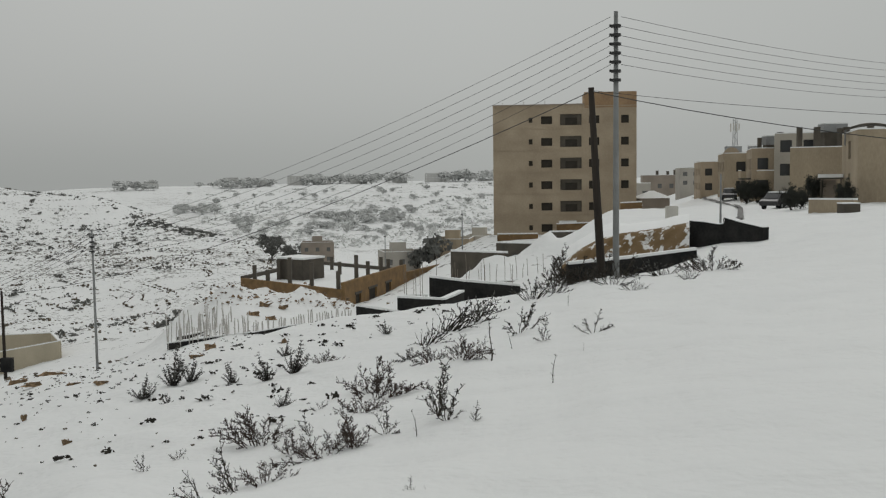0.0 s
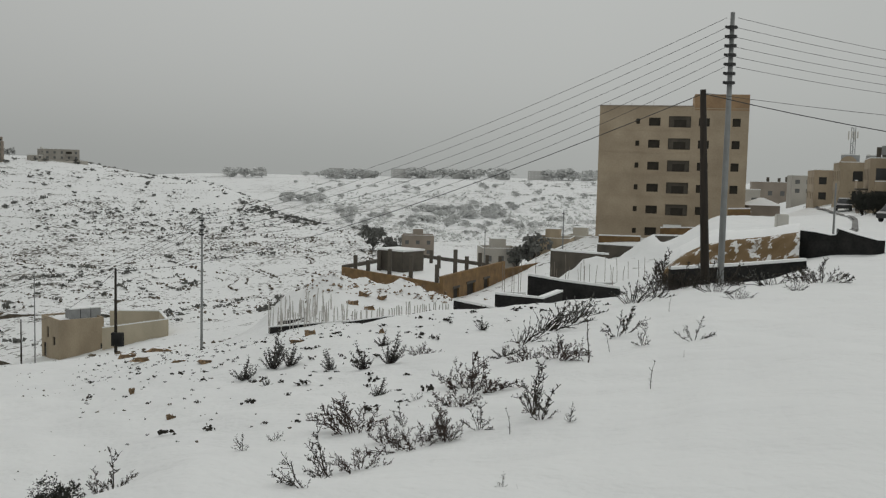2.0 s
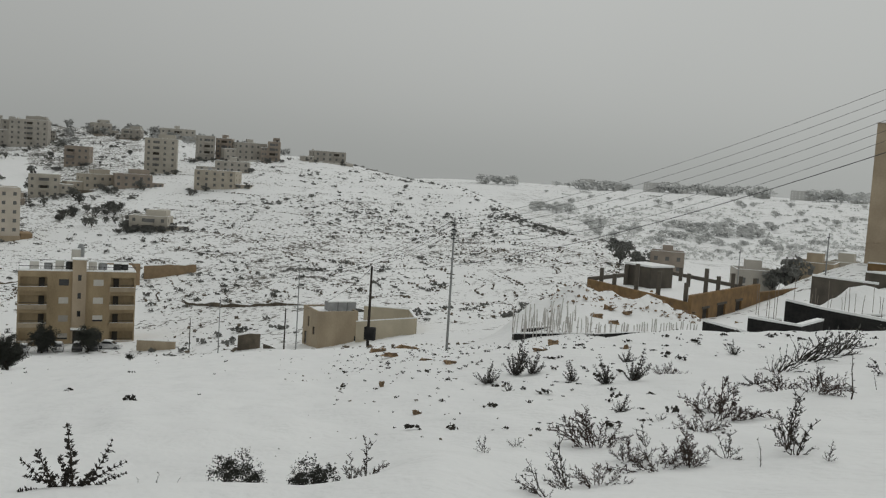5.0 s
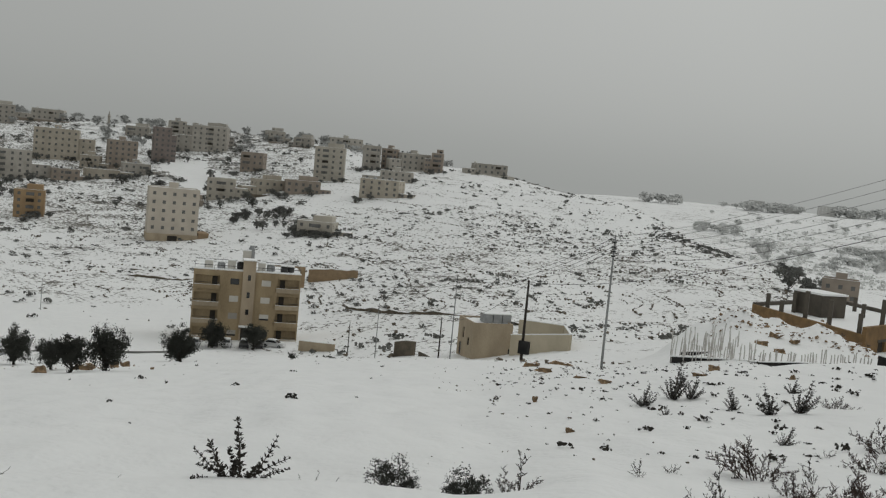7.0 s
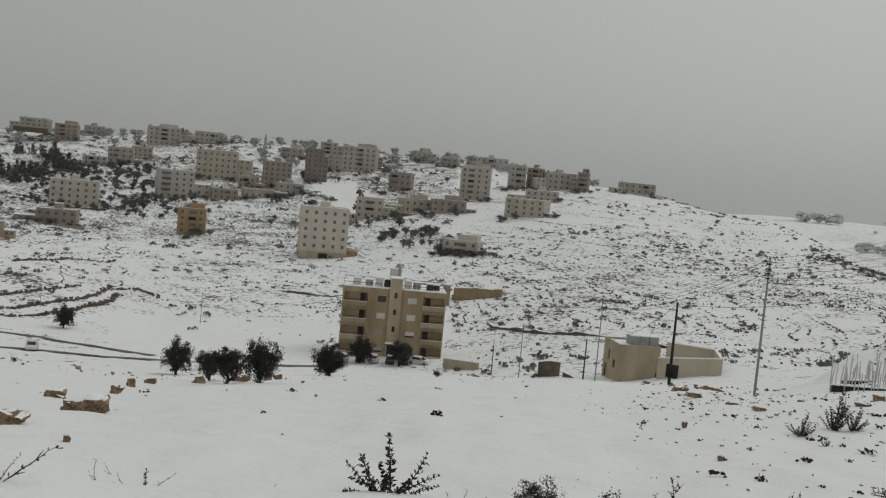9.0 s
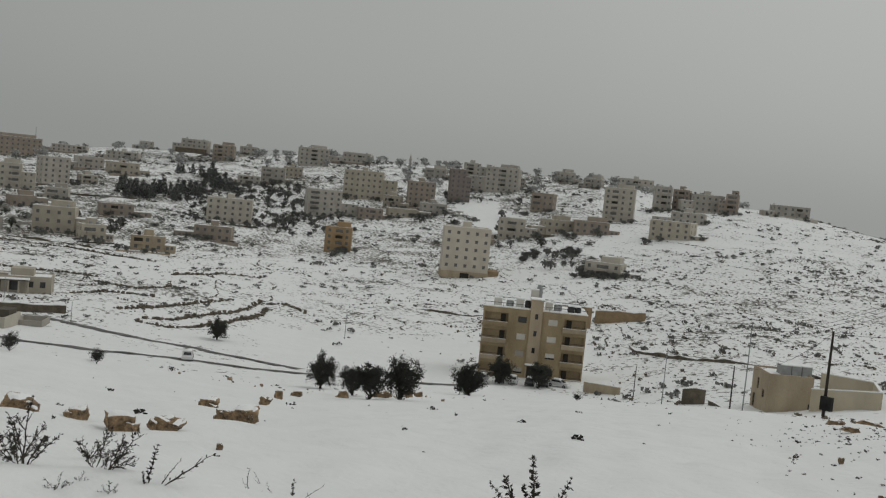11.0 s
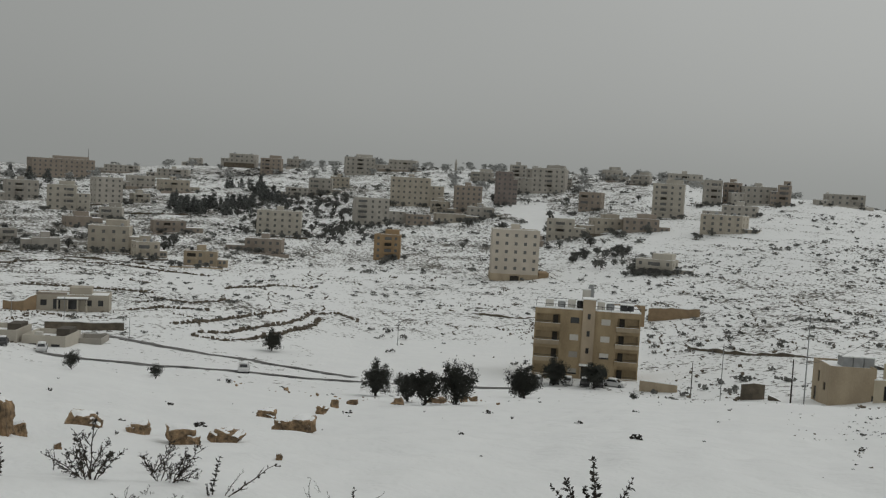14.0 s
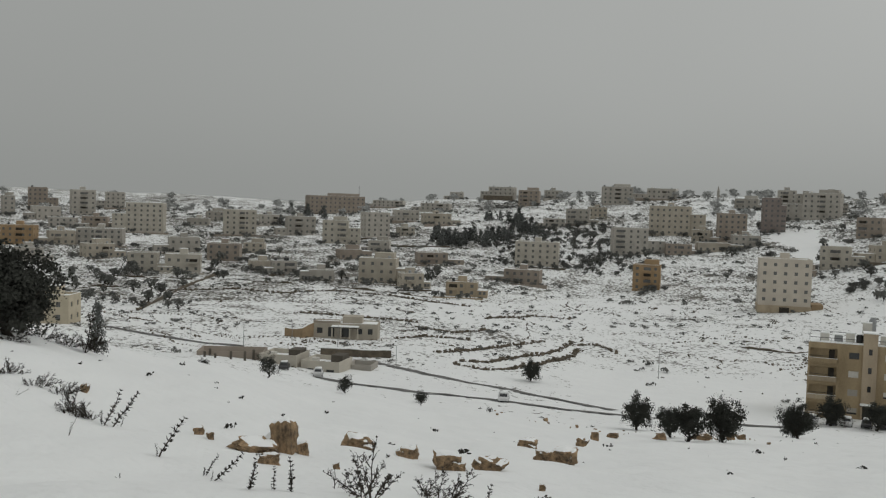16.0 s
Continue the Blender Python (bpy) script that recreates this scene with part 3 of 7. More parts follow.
def unfinished_block():
    """Six-storey stone-clad block, taller at its stair end, with dark-backed window holes and deep balconies."""
    x, y, _ = spot(-7.2, 149)
    base = thing("apartment_block", pose(x, y, -8.6, 0, 0, -6.0), "unfinished tan stone apartment block with dark unglazed windows", "apartment block")
    w, d, storey, first = 20.7, 14.0, 3.14, 2.0
    roof = 20.4
    holes, deep = [], []
    for s in range(6):
        z = first + s * storey
        holes.append((5.2, 5.75, z + 0.2, z + 0.95))
        for x0, x1 in ((7.0, 8.6), (13.9, 15.4), (18.5, 19.6)):
            holes.append((x0, x1, z - 0.05, z + 1.1))
        deep.append((9.75, 12.85, z - 0.25, z + 1.35))
    bm = bmesh.new()
    front = lambda a, i, u: Vector((-w / 2 + a, -d / 2 + i, u))
    facade(bm, w, roof, holes + deep, 0.3, front)
    facade(bm, d, roof, [], 0.3, lambda a, i, u: Vector((w / 2 - i, -d / 2 + a, u)))
    facade(bm, w, roof, [], 0.3, lambda a, i, u: Vector((w / 2 - a, d / 2 - i, u)))
    facade(bm, d, roof, [], 0.3, lambda a, i, u: Vector((-w / 2 + i, d / 2 - a, u)))
    box(bm, -w / 2, w / 2, -d / 2, d / 2, roof - 0.02, roof + 0.0)
    part("wall", bm, BLOCKSTONE, base)
    part("stair_tower", boxes((13.25 - w / 2, w / 2 + 0.003, -d / 2 - 0.003, 0, roof - 0.5, roof + 1.75)), ORANGESTONE, base)
    part("roof_snow", boxes((-w / 2 + 0.2, 13.2 - w / 2, -d / 2 + 0.2, d / 2 - 0.2, roof, roof + 0.12)), SNOW, base)
    # Dark panels close the window holes in place of shaded rooms.
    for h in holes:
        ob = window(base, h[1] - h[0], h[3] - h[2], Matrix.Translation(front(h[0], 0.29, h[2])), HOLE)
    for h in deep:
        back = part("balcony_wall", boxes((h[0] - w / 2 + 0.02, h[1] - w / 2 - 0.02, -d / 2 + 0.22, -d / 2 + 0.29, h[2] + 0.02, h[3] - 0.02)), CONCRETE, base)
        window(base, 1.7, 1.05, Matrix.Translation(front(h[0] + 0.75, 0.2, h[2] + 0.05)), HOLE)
    for k in range(5):
        bm = bmesh.new()
        tube(bm, [(-9 + 3.1 * k, -d / 2 + 0.6, roof), (-8.96 + 3.1 * k, -d / 2 + 0.6, roof + 0.5 + 0.1 * (k % 3))], [0.03, 0.03], 5)
        part("rebar", bm, REBAR, base)
    part("balcony_rail", boxes((2.2 - w / 2, 7.9 - w / 2, -d / 2 - 1.1, -d / 2 - 1.04, 1.05, 1.25)), CONCRETE, base)
    for s in range(1, 7):
        course = first + s * storey - 0.75
        part("string_course", boxes((-w / 2, w / 2, -d / 2 - 0.05, -d / 2 - 0.003, course, course + 0.12)), BLOCKSTONE, base)
    part("parapet_coping", boxes((-w / 2 - 0.05, 13.2 - w / 2, -d / 2 - 0.06, -d / 2 + 0.2, roof + 0.003, roof + 0.14)), BROWNSTONE, base)
    part("entrance_canopy", boxes((9.6 - w / 2, 12.0 - w / 2, -d / 2 - 2.2, -d / 2 - 0.02, 3.1, 3.3)), CONCRETE, base)
    part("canopy_snow", boxes((9.55 - w / 2, 12.05 - w / 2, -d / 2 - 2.25, -d / 2 - 0.02, 3.305, 3.6)), SNOW, base)


def valley_block():
    """Four-storey yellow block: projecting stair bay, corner balconies, shuttered windows, cluttered snowy roof."""
    x, y, _ = spot(41.35, 196)
    base = thing("apartment_block", pose(x, y, -35.1, 0, 0, 43.5), "four-storey yellow limestone apartment block with balconies", "apartment block")
    w, d, storey = 20.6, 11.0, 3.38
    roof, hw, hd = 4 * 3.38 + 0.4, 10.3, 5.5
    front = lambda a, i, u: Vector((-hw + a, -hd + i, u - 3))
    recess, wins = [], []
    for s in range(4):
        z = 3 + s * storey + 0.35
        recess += [(0.35, 5.0, z, z + 2.35), (16.1, 20.3, z, z + 2.35)]
        wins += [(7.0, 8.7, z + 0.75, z + 1.95), (13.0, 14.8, z + 0.75, z + 1.95)]
    stairs = [(10.25, 10.85, 3 + s * storey + 2.1, 3 + s * storey + 3.2) for s in range(1, 4)]
    door = [(9.6, 11.6, 3.1, 5.9)]
    bm = bmesh.new()
    facade(bm, w, roof + 3, recess + wins, 0.9, front)
    facade(bm, d, roof + 3, [(3 + 3.4 * k, 4.1 + 3.4 * k, 4 + s * storey, 5.2 + s * storey) for s in range(4) for k in range(2)], 0.2, lambda a, i, u: Vector((hw - i, -hd + a, u - 3)))
    facade(bm, w, roof + 3, [], 0.2, lambda a, i, u: Vector((hw - a, hd - i, u - 3)))
    facade(bm, d, roof + 3, [(3 + 3.4 * k, 4.1 + 3.4 * k, 4 + s * storey, 5.2 + s * storey) for s in range(4) for k in range(2)], 0.2, lambda a, i, u: Vector((-hw + i, hd - a, u - 3)))
    part("wall", bm, YELLOW, base)
    bm = bmesh.new()
    facade(bm, 2.4, roof + 5.2, [(s[0] - 9.3, s[1] - 9.3, s[2], s[3]) for s in stairs] + [(0.3, 2.1, 3.1, 5.8)], 0.25, lambda a, i, u: Vector((-hw + 9.3 + a, -hd - 0.5 + i, u - 3)))
    box(bm, -hw + 9.3, -hw + 11.7, -hd - 0.49, -hd + 2.5, roof, roof + 2.2)
    box(bm, -hw + 9.3, -hw + 9.32, -hd - 0.49, -hd - 0.002, -3, roof)
    box(bm, -hw + 11.68, -hw + 11.7, -hd - 0.49, -hd - 0.002, -3, roof)
    part("stair_bay", bm, TAN, base)
    part("stair_bay_snow", boxes((-hw + 9.2, -hw + 11.8, -hd - 0.6, -hd + 2.6, roof + 2.2, roof + 2.4)), SNOW, base)
    for s in stairs:
        window(base, s[1] - s[0], s[3] - s[2], Matrix.Translation((-hw + s[0], -hd - 0.26, s[2] - 3)), GLASS)
    part("entrance_door", boxes((-hw + 9.6, -hw + 11.4, -hd - 0.3, -hd - 0.26, 0.1, 2.8)), HOLE, base)
    part("entrance_canopy", boxes((-hw + 9.2, -hw + 11.8, -hd - 1.5, -hd - 0.52, 2.95, 3.15)), CONCRETE, base)
    part("canopy_snow", boxes((-hw + 9.15, -hw + 11.85, -hd - 1.55, -hd - 0.51, 3.155, 3.4)), SNOW, base)
    for k, r in enumerate(recess):
        part("balcony_door", boxes((-hw + (r[0] + 3.2 if r[0] < 8 else r[0] + 0.5), -hw + (r[0] + 4.2 if r[0] < 8 else r[0] + 1.5), -hd + 0.8, -hd + 0.88, r[2] - 3.0, r[2] - 0.9)), HOLE, base)
        p = part("balcony_parapet", boxes((-hw + r[0] - 0.2, -hw + r[1] + (0.25 if r[0] > 8 else 0), -hd - 0.7, -hd - 0.02, r[2] - 3.25, r[2] - 2.4)), BEIGE if k % 3 else YELLOW, base)
        part("balcony_snow", boxes((-hw + r[0] - 0.2, -hw + r[1], -hd - 0.7, -hd - 0.5, r[2] - 2.396, r[2] - 2.35)), SNOW, p)
        part("balcony_rail", boxes((-hw + r[0] - 0.2, -hw + r[1], -hd - 0.66, -hd - 0.62, r[2] - 2.0, r[2] - 1.93)), CABLE, base)
    for k, h in enumerate(wins):
        shut = k not in (6, 1)
        window(base, h[1] - h[0], h[3] - h[2], Matrix.Translation(front(h[0], 0.3, h[2])), GLASS)
        if shut:
            part("roller_shutter", boxes((-hw + h[0], -hw + h[1], -hd + 0.12, -hd + 0.16, h[2] - 3 + (0.0 if k % 3 else 0.35), h[3] - 3)), SHUTTER if k > 2 else GREYSTONE, base)
    part("roof_snow", boxes((-hw + 0.25, hw - 0.25, -hd + 0.25, hd - 0.25, roof - 0.1, roof + 0.15)), SNOW, base)
    part("coping_snow", ring(-hw, hw, -hd, hd, roof + 0.004, roof + 0.2, 0.25), SNOW, base)
    part("roof_rail", ring(-hw + 0.1, hw - 0.1, -hd + 0.1, hd - 0.1, roof + 0.85, roof + 0.95, 0.05), CABLE, base)
    for k in range(12):
        part("rail_post", boxes((-hw + 0.1 + k * 1.84, -hw + 0.16 + k * 1.84, -hd + 0.1, -hd + 0.16, roof + 0.2, roof + 0.85)), CABLE, base)
    return base, roof


unfinished_block()
VALLEY_BLOCK, VALLEY_ROOF = valley_block()
street_house = house("house", -26.75, 87.8, 12.0, 10.1, 2, 2, BEIGE, "two-storey beige stone house beside the snowy street", turn=10.75, z=-1.0, storey=2.7, stair=False, skip=((0, 0), (1, 0), (0, 1), (1, 1)), side_bays=1, parapet=0.45, win=(1.5, 1.5))
house("house", -21.5, 104, 6.0, 9, 1, 1, BEIGE, "beige stone house with blank end wall", turn=1, z=-1.2, storey=4.65, stair=False, skip=((0, 0),), parapet=0.5)
house("house", -20.75, 116, 7.1, 8, 2, 3, PALE, "pale rendered upper storey behind the street houses", turn=2, z=0.3, storey=2.55, stair=False, parapet=0.4)
balcony_house = house("house", -18.8, 124, 5.0, 12, 2, 2, TAN, "two-storey tan stone street house with balconies", turn=4, z=-1.5, storey=2.55, stair=False, side_bays=4)
for k in (0, 1):
    slab = part("balcony", boxes((-3.7, -2.51, -5.2 + 3 * k, -2.6 + 3 * k, 2.3, 2.5)), CONCRETE, balcony_house)
    part("balcony_rail", boxes((-3.7, -3.62, -5.2 + 3 * k, -2.6 + 3 * k, 2.504, 3.35)), TAN, slab)
    part("balcony_snow", boxes((-3.72, -3.6, -5.2 + 3 * k, -2.6 + 3 * k, 3.354, 3.46)), SNOW, slab)
    part("porch_column", boxes((-3.6, -3.3, -5.0 + 3 * k, -4.7 + 3 * k, -1.0, 2.296)), BROWNSTONE, balcony_house)
part("front_balcony", boxes((-1.9, 1.2, -7.2, -6.01, 2.3, 3.3)), TAN, balcony_house)
part("front_balcony_snow", boxes((-1.92, 1.22, -7.22, -6.01, 3.304, 3.42)), SNOW, balcony_house)
gable_house = house("house", -17.0, 140, 4.2, 12, 2, 1, BEIGE, "two-storey beige stone street house with arched gable", turn=5, z=-1.7, storey=2.55, side_bays=4, stair=False)
bm = bmesh.new()
tube(bm, [(-1.2, -5.95, 5.6), (-1.2, -5.55, 5.6)], [1.1, 1.1], 18)
part("round_gable", bm, TAN, gable_house)
house("house", -15.7, 165, 5.0, 14, 2, 2, TAN, "tan stone street house with water tanks on top", turn=5, z=-2.0, storey=2.3, side_bays=4, stair=False, win=(1.1, 1.1))
house("house", -14.6, 235, 7.0, 12, 2, 3, GREYSTONE, "grey stone house further along the street", turn=6, z=-1.9, storey=2.0, glass=FARGLASS, stair=False, win=(1.0, 0.9))
house("house", -13.0, 300, 13.5, 12, 1, 4, BROWNSTONE, "low brown stone house at the end of the street", turn=4, z=-3.6, storey=4.0, stair=False, glass=FARGLASS)
house("house", -11.6, 230, 5.0, 8, 1, 2, GREYSTONE, "small grey stone house behind the block", z=-4.5, storey=3.2, stair=False, glass=FARGLASS)
house("house", -0.6, 232, 9.5, 10, 2, 3, BEIGE, "two-storey beige stone house below the apartment block", turn=-8, z=-19.7, storey=2.9, glass=FARGLASS)
house("house", -2.2, 240, 6.5, 9, 2, 2, PALE, "two-storey pale stone house below the apartment block", turn=-8, z=-19.6, storey=2.9, glass=FARGLASS)
house("house", 2.6, 225, 8.5, 9, 1, 3, GREYSTONE, "low grey stone house beyond the building site", turn=10, z=-19.4, storey=3.2, glass=FARGLASS)
house("house", 7.4, 330, 11, 9, 2, 3, BROWNSTONE, "brownish stone house at the foot of the hill", z=-27.0, storey=3.2, glass=FARGLASS)
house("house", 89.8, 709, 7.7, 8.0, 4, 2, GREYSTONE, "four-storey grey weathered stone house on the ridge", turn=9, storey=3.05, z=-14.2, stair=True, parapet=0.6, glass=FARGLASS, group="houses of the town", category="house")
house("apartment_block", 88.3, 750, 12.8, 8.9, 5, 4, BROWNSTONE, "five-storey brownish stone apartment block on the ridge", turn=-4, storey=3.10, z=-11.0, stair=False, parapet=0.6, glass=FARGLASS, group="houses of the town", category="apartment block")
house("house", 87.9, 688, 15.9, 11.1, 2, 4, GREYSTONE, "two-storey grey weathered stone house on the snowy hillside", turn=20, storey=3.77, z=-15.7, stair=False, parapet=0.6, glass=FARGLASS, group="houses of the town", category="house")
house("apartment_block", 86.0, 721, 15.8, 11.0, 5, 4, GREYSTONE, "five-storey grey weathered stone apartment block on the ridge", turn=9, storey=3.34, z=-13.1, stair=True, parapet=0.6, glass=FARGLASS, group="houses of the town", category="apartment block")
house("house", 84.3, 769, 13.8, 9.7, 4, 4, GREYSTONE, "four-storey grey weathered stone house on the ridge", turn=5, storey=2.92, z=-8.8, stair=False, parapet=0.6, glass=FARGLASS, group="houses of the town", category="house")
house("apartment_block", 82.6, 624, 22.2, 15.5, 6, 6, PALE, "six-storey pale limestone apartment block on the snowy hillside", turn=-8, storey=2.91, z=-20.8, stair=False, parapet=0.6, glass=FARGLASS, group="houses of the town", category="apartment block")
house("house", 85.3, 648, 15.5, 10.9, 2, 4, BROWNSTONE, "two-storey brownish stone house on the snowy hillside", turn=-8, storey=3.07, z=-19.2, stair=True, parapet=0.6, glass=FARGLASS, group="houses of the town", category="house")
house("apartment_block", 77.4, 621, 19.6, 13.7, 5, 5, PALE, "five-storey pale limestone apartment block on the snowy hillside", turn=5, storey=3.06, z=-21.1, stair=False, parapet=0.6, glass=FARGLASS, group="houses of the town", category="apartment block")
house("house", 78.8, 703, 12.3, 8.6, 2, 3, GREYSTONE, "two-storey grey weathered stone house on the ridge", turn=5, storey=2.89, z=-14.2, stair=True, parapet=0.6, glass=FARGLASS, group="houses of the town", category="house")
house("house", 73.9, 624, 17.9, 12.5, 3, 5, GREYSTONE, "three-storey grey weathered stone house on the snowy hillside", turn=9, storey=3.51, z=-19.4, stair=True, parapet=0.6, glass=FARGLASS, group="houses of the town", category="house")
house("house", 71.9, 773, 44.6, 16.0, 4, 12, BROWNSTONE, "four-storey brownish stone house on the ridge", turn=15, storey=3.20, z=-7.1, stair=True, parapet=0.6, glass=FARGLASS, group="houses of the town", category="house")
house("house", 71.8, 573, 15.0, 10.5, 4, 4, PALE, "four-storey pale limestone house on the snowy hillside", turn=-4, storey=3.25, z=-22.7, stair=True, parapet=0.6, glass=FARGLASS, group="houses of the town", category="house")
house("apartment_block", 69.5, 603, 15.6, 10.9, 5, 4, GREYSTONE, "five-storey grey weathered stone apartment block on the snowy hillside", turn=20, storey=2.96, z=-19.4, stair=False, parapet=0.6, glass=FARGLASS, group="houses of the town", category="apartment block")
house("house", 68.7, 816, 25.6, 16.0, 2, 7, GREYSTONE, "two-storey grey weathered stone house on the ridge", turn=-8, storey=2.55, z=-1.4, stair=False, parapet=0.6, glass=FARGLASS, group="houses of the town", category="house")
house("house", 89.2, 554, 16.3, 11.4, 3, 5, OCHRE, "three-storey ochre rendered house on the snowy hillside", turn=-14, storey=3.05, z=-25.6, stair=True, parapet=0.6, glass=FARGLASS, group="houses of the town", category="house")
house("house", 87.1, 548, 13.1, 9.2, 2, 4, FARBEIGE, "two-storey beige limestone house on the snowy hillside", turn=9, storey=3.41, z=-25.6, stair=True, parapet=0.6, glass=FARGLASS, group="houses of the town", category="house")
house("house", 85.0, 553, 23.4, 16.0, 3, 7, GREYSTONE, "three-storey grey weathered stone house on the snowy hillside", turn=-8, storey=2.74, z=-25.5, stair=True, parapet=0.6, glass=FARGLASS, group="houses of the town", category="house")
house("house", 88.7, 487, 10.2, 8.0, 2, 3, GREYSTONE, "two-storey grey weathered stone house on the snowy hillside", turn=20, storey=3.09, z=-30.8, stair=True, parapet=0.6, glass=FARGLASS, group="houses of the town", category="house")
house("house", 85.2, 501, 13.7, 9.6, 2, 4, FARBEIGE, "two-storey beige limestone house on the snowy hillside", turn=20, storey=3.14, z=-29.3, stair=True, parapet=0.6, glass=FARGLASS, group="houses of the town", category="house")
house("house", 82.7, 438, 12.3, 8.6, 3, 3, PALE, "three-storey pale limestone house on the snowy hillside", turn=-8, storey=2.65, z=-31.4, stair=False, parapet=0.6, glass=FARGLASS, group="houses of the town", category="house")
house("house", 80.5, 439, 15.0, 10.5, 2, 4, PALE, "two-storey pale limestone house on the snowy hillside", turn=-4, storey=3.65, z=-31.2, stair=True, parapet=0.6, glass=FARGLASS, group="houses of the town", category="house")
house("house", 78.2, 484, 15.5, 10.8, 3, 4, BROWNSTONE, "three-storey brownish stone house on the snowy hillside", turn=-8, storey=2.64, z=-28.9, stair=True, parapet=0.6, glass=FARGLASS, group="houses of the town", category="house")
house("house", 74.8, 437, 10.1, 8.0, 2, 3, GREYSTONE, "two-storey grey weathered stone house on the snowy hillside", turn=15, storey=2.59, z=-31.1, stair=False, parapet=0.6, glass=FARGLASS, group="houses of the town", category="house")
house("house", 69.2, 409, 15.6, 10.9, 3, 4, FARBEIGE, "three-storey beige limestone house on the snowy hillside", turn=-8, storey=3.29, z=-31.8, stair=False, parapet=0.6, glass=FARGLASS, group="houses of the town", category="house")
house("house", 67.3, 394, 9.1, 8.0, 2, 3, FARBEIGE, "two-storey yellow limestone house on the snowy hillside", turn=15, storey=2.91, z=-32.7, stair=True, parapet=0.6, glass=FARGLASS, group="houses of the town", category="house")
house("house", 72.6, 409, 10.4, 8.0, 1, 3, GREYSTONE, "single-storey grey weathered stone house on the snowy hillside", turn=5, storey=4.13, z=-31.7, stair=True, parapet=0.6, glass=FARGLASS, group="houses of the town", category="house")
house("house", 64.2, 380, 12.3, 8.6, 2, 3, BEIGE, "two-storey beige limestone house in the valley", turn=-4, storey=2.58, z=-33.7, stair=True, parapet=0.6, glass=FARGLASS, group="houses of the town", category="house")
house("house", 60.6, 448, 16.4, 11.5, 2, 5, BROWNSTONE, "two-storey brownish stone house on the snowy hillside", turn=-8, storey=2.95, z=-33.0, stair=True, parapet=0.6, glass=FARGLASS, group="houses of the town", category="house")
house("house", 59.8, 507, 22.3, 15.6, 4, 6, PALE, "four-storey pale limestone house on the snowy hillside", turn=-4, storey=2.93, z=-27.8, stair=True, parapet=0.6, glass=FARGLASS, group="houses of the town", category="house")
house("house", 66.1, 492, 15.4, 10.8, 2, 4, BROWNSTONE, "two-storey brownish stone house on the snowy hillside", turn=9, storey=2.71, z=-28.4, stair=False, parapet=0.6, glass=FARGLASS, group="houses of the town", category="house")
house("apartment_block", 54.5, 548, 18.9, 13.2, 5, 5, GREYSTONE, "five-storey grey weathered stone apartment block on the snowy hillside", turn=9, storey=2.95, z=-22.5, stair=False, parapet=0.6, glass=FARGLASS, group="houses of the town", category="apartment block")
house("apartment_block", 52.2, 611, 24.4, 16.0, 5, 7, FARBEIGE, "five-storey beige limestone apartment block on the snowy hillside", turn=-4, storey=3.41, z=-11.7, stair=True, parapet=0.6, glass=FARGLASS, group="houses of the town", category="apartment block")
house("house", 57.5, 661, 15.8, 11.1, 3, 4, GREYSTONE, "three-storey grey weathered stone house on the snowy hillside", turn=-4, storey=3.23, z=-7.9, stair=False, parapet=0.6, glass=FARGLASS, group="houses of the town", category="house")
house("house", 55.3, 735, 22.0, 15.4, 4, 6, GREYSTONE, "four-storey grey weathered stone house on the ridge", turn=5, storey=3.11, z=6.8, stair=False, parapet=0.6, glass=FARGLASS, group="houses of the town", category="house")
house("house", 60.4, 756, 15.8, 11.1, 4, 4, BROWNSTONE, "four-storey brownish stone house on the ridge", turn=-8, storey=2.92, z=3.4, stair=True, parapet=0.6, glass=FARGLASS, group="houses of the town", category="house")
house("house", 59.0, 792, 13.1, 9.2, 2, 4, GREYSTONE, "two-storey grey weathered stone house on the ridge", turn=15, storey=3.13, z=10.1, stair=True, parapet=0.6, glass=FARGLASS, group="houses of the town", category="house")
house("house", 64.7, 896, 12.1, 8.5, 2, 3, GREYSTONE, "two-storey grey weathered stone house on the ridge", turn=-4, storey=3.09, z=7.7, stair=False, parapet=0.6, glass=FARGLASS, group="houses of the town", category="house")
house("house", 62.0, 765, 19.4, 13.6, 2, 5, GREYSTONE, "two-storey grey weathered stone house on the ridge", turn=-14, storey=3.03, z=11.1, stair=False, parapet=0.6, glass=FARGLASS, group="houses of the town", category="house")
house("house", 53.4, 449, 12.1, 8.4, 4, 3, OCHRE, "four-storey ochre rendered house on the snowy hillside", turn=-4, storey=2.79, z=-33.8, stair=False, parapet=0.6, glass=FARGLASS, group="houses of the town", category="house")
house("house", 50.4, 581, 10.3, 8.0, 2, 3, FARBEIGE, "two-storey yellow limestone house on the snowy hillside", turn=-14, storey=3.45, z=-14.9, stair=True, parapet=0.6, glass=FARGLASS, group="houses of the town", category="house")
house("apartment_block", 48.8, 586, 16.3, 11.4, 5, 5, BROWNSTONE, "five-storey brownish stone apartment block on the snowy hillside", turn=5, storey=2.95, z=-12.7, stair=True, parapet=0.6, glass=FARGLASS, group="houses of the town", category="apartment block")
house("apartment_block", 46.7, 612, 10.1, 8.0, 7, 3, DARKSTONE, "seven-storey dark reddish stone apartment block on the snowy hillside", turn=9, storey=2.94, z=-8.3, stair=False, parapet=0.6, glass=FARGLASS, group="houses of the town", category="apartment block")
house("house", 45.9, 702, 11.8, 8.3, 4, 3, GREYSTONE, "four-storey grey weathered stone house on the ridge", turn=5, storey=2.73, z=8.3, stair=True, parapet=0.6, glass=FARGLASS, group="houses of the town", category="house")
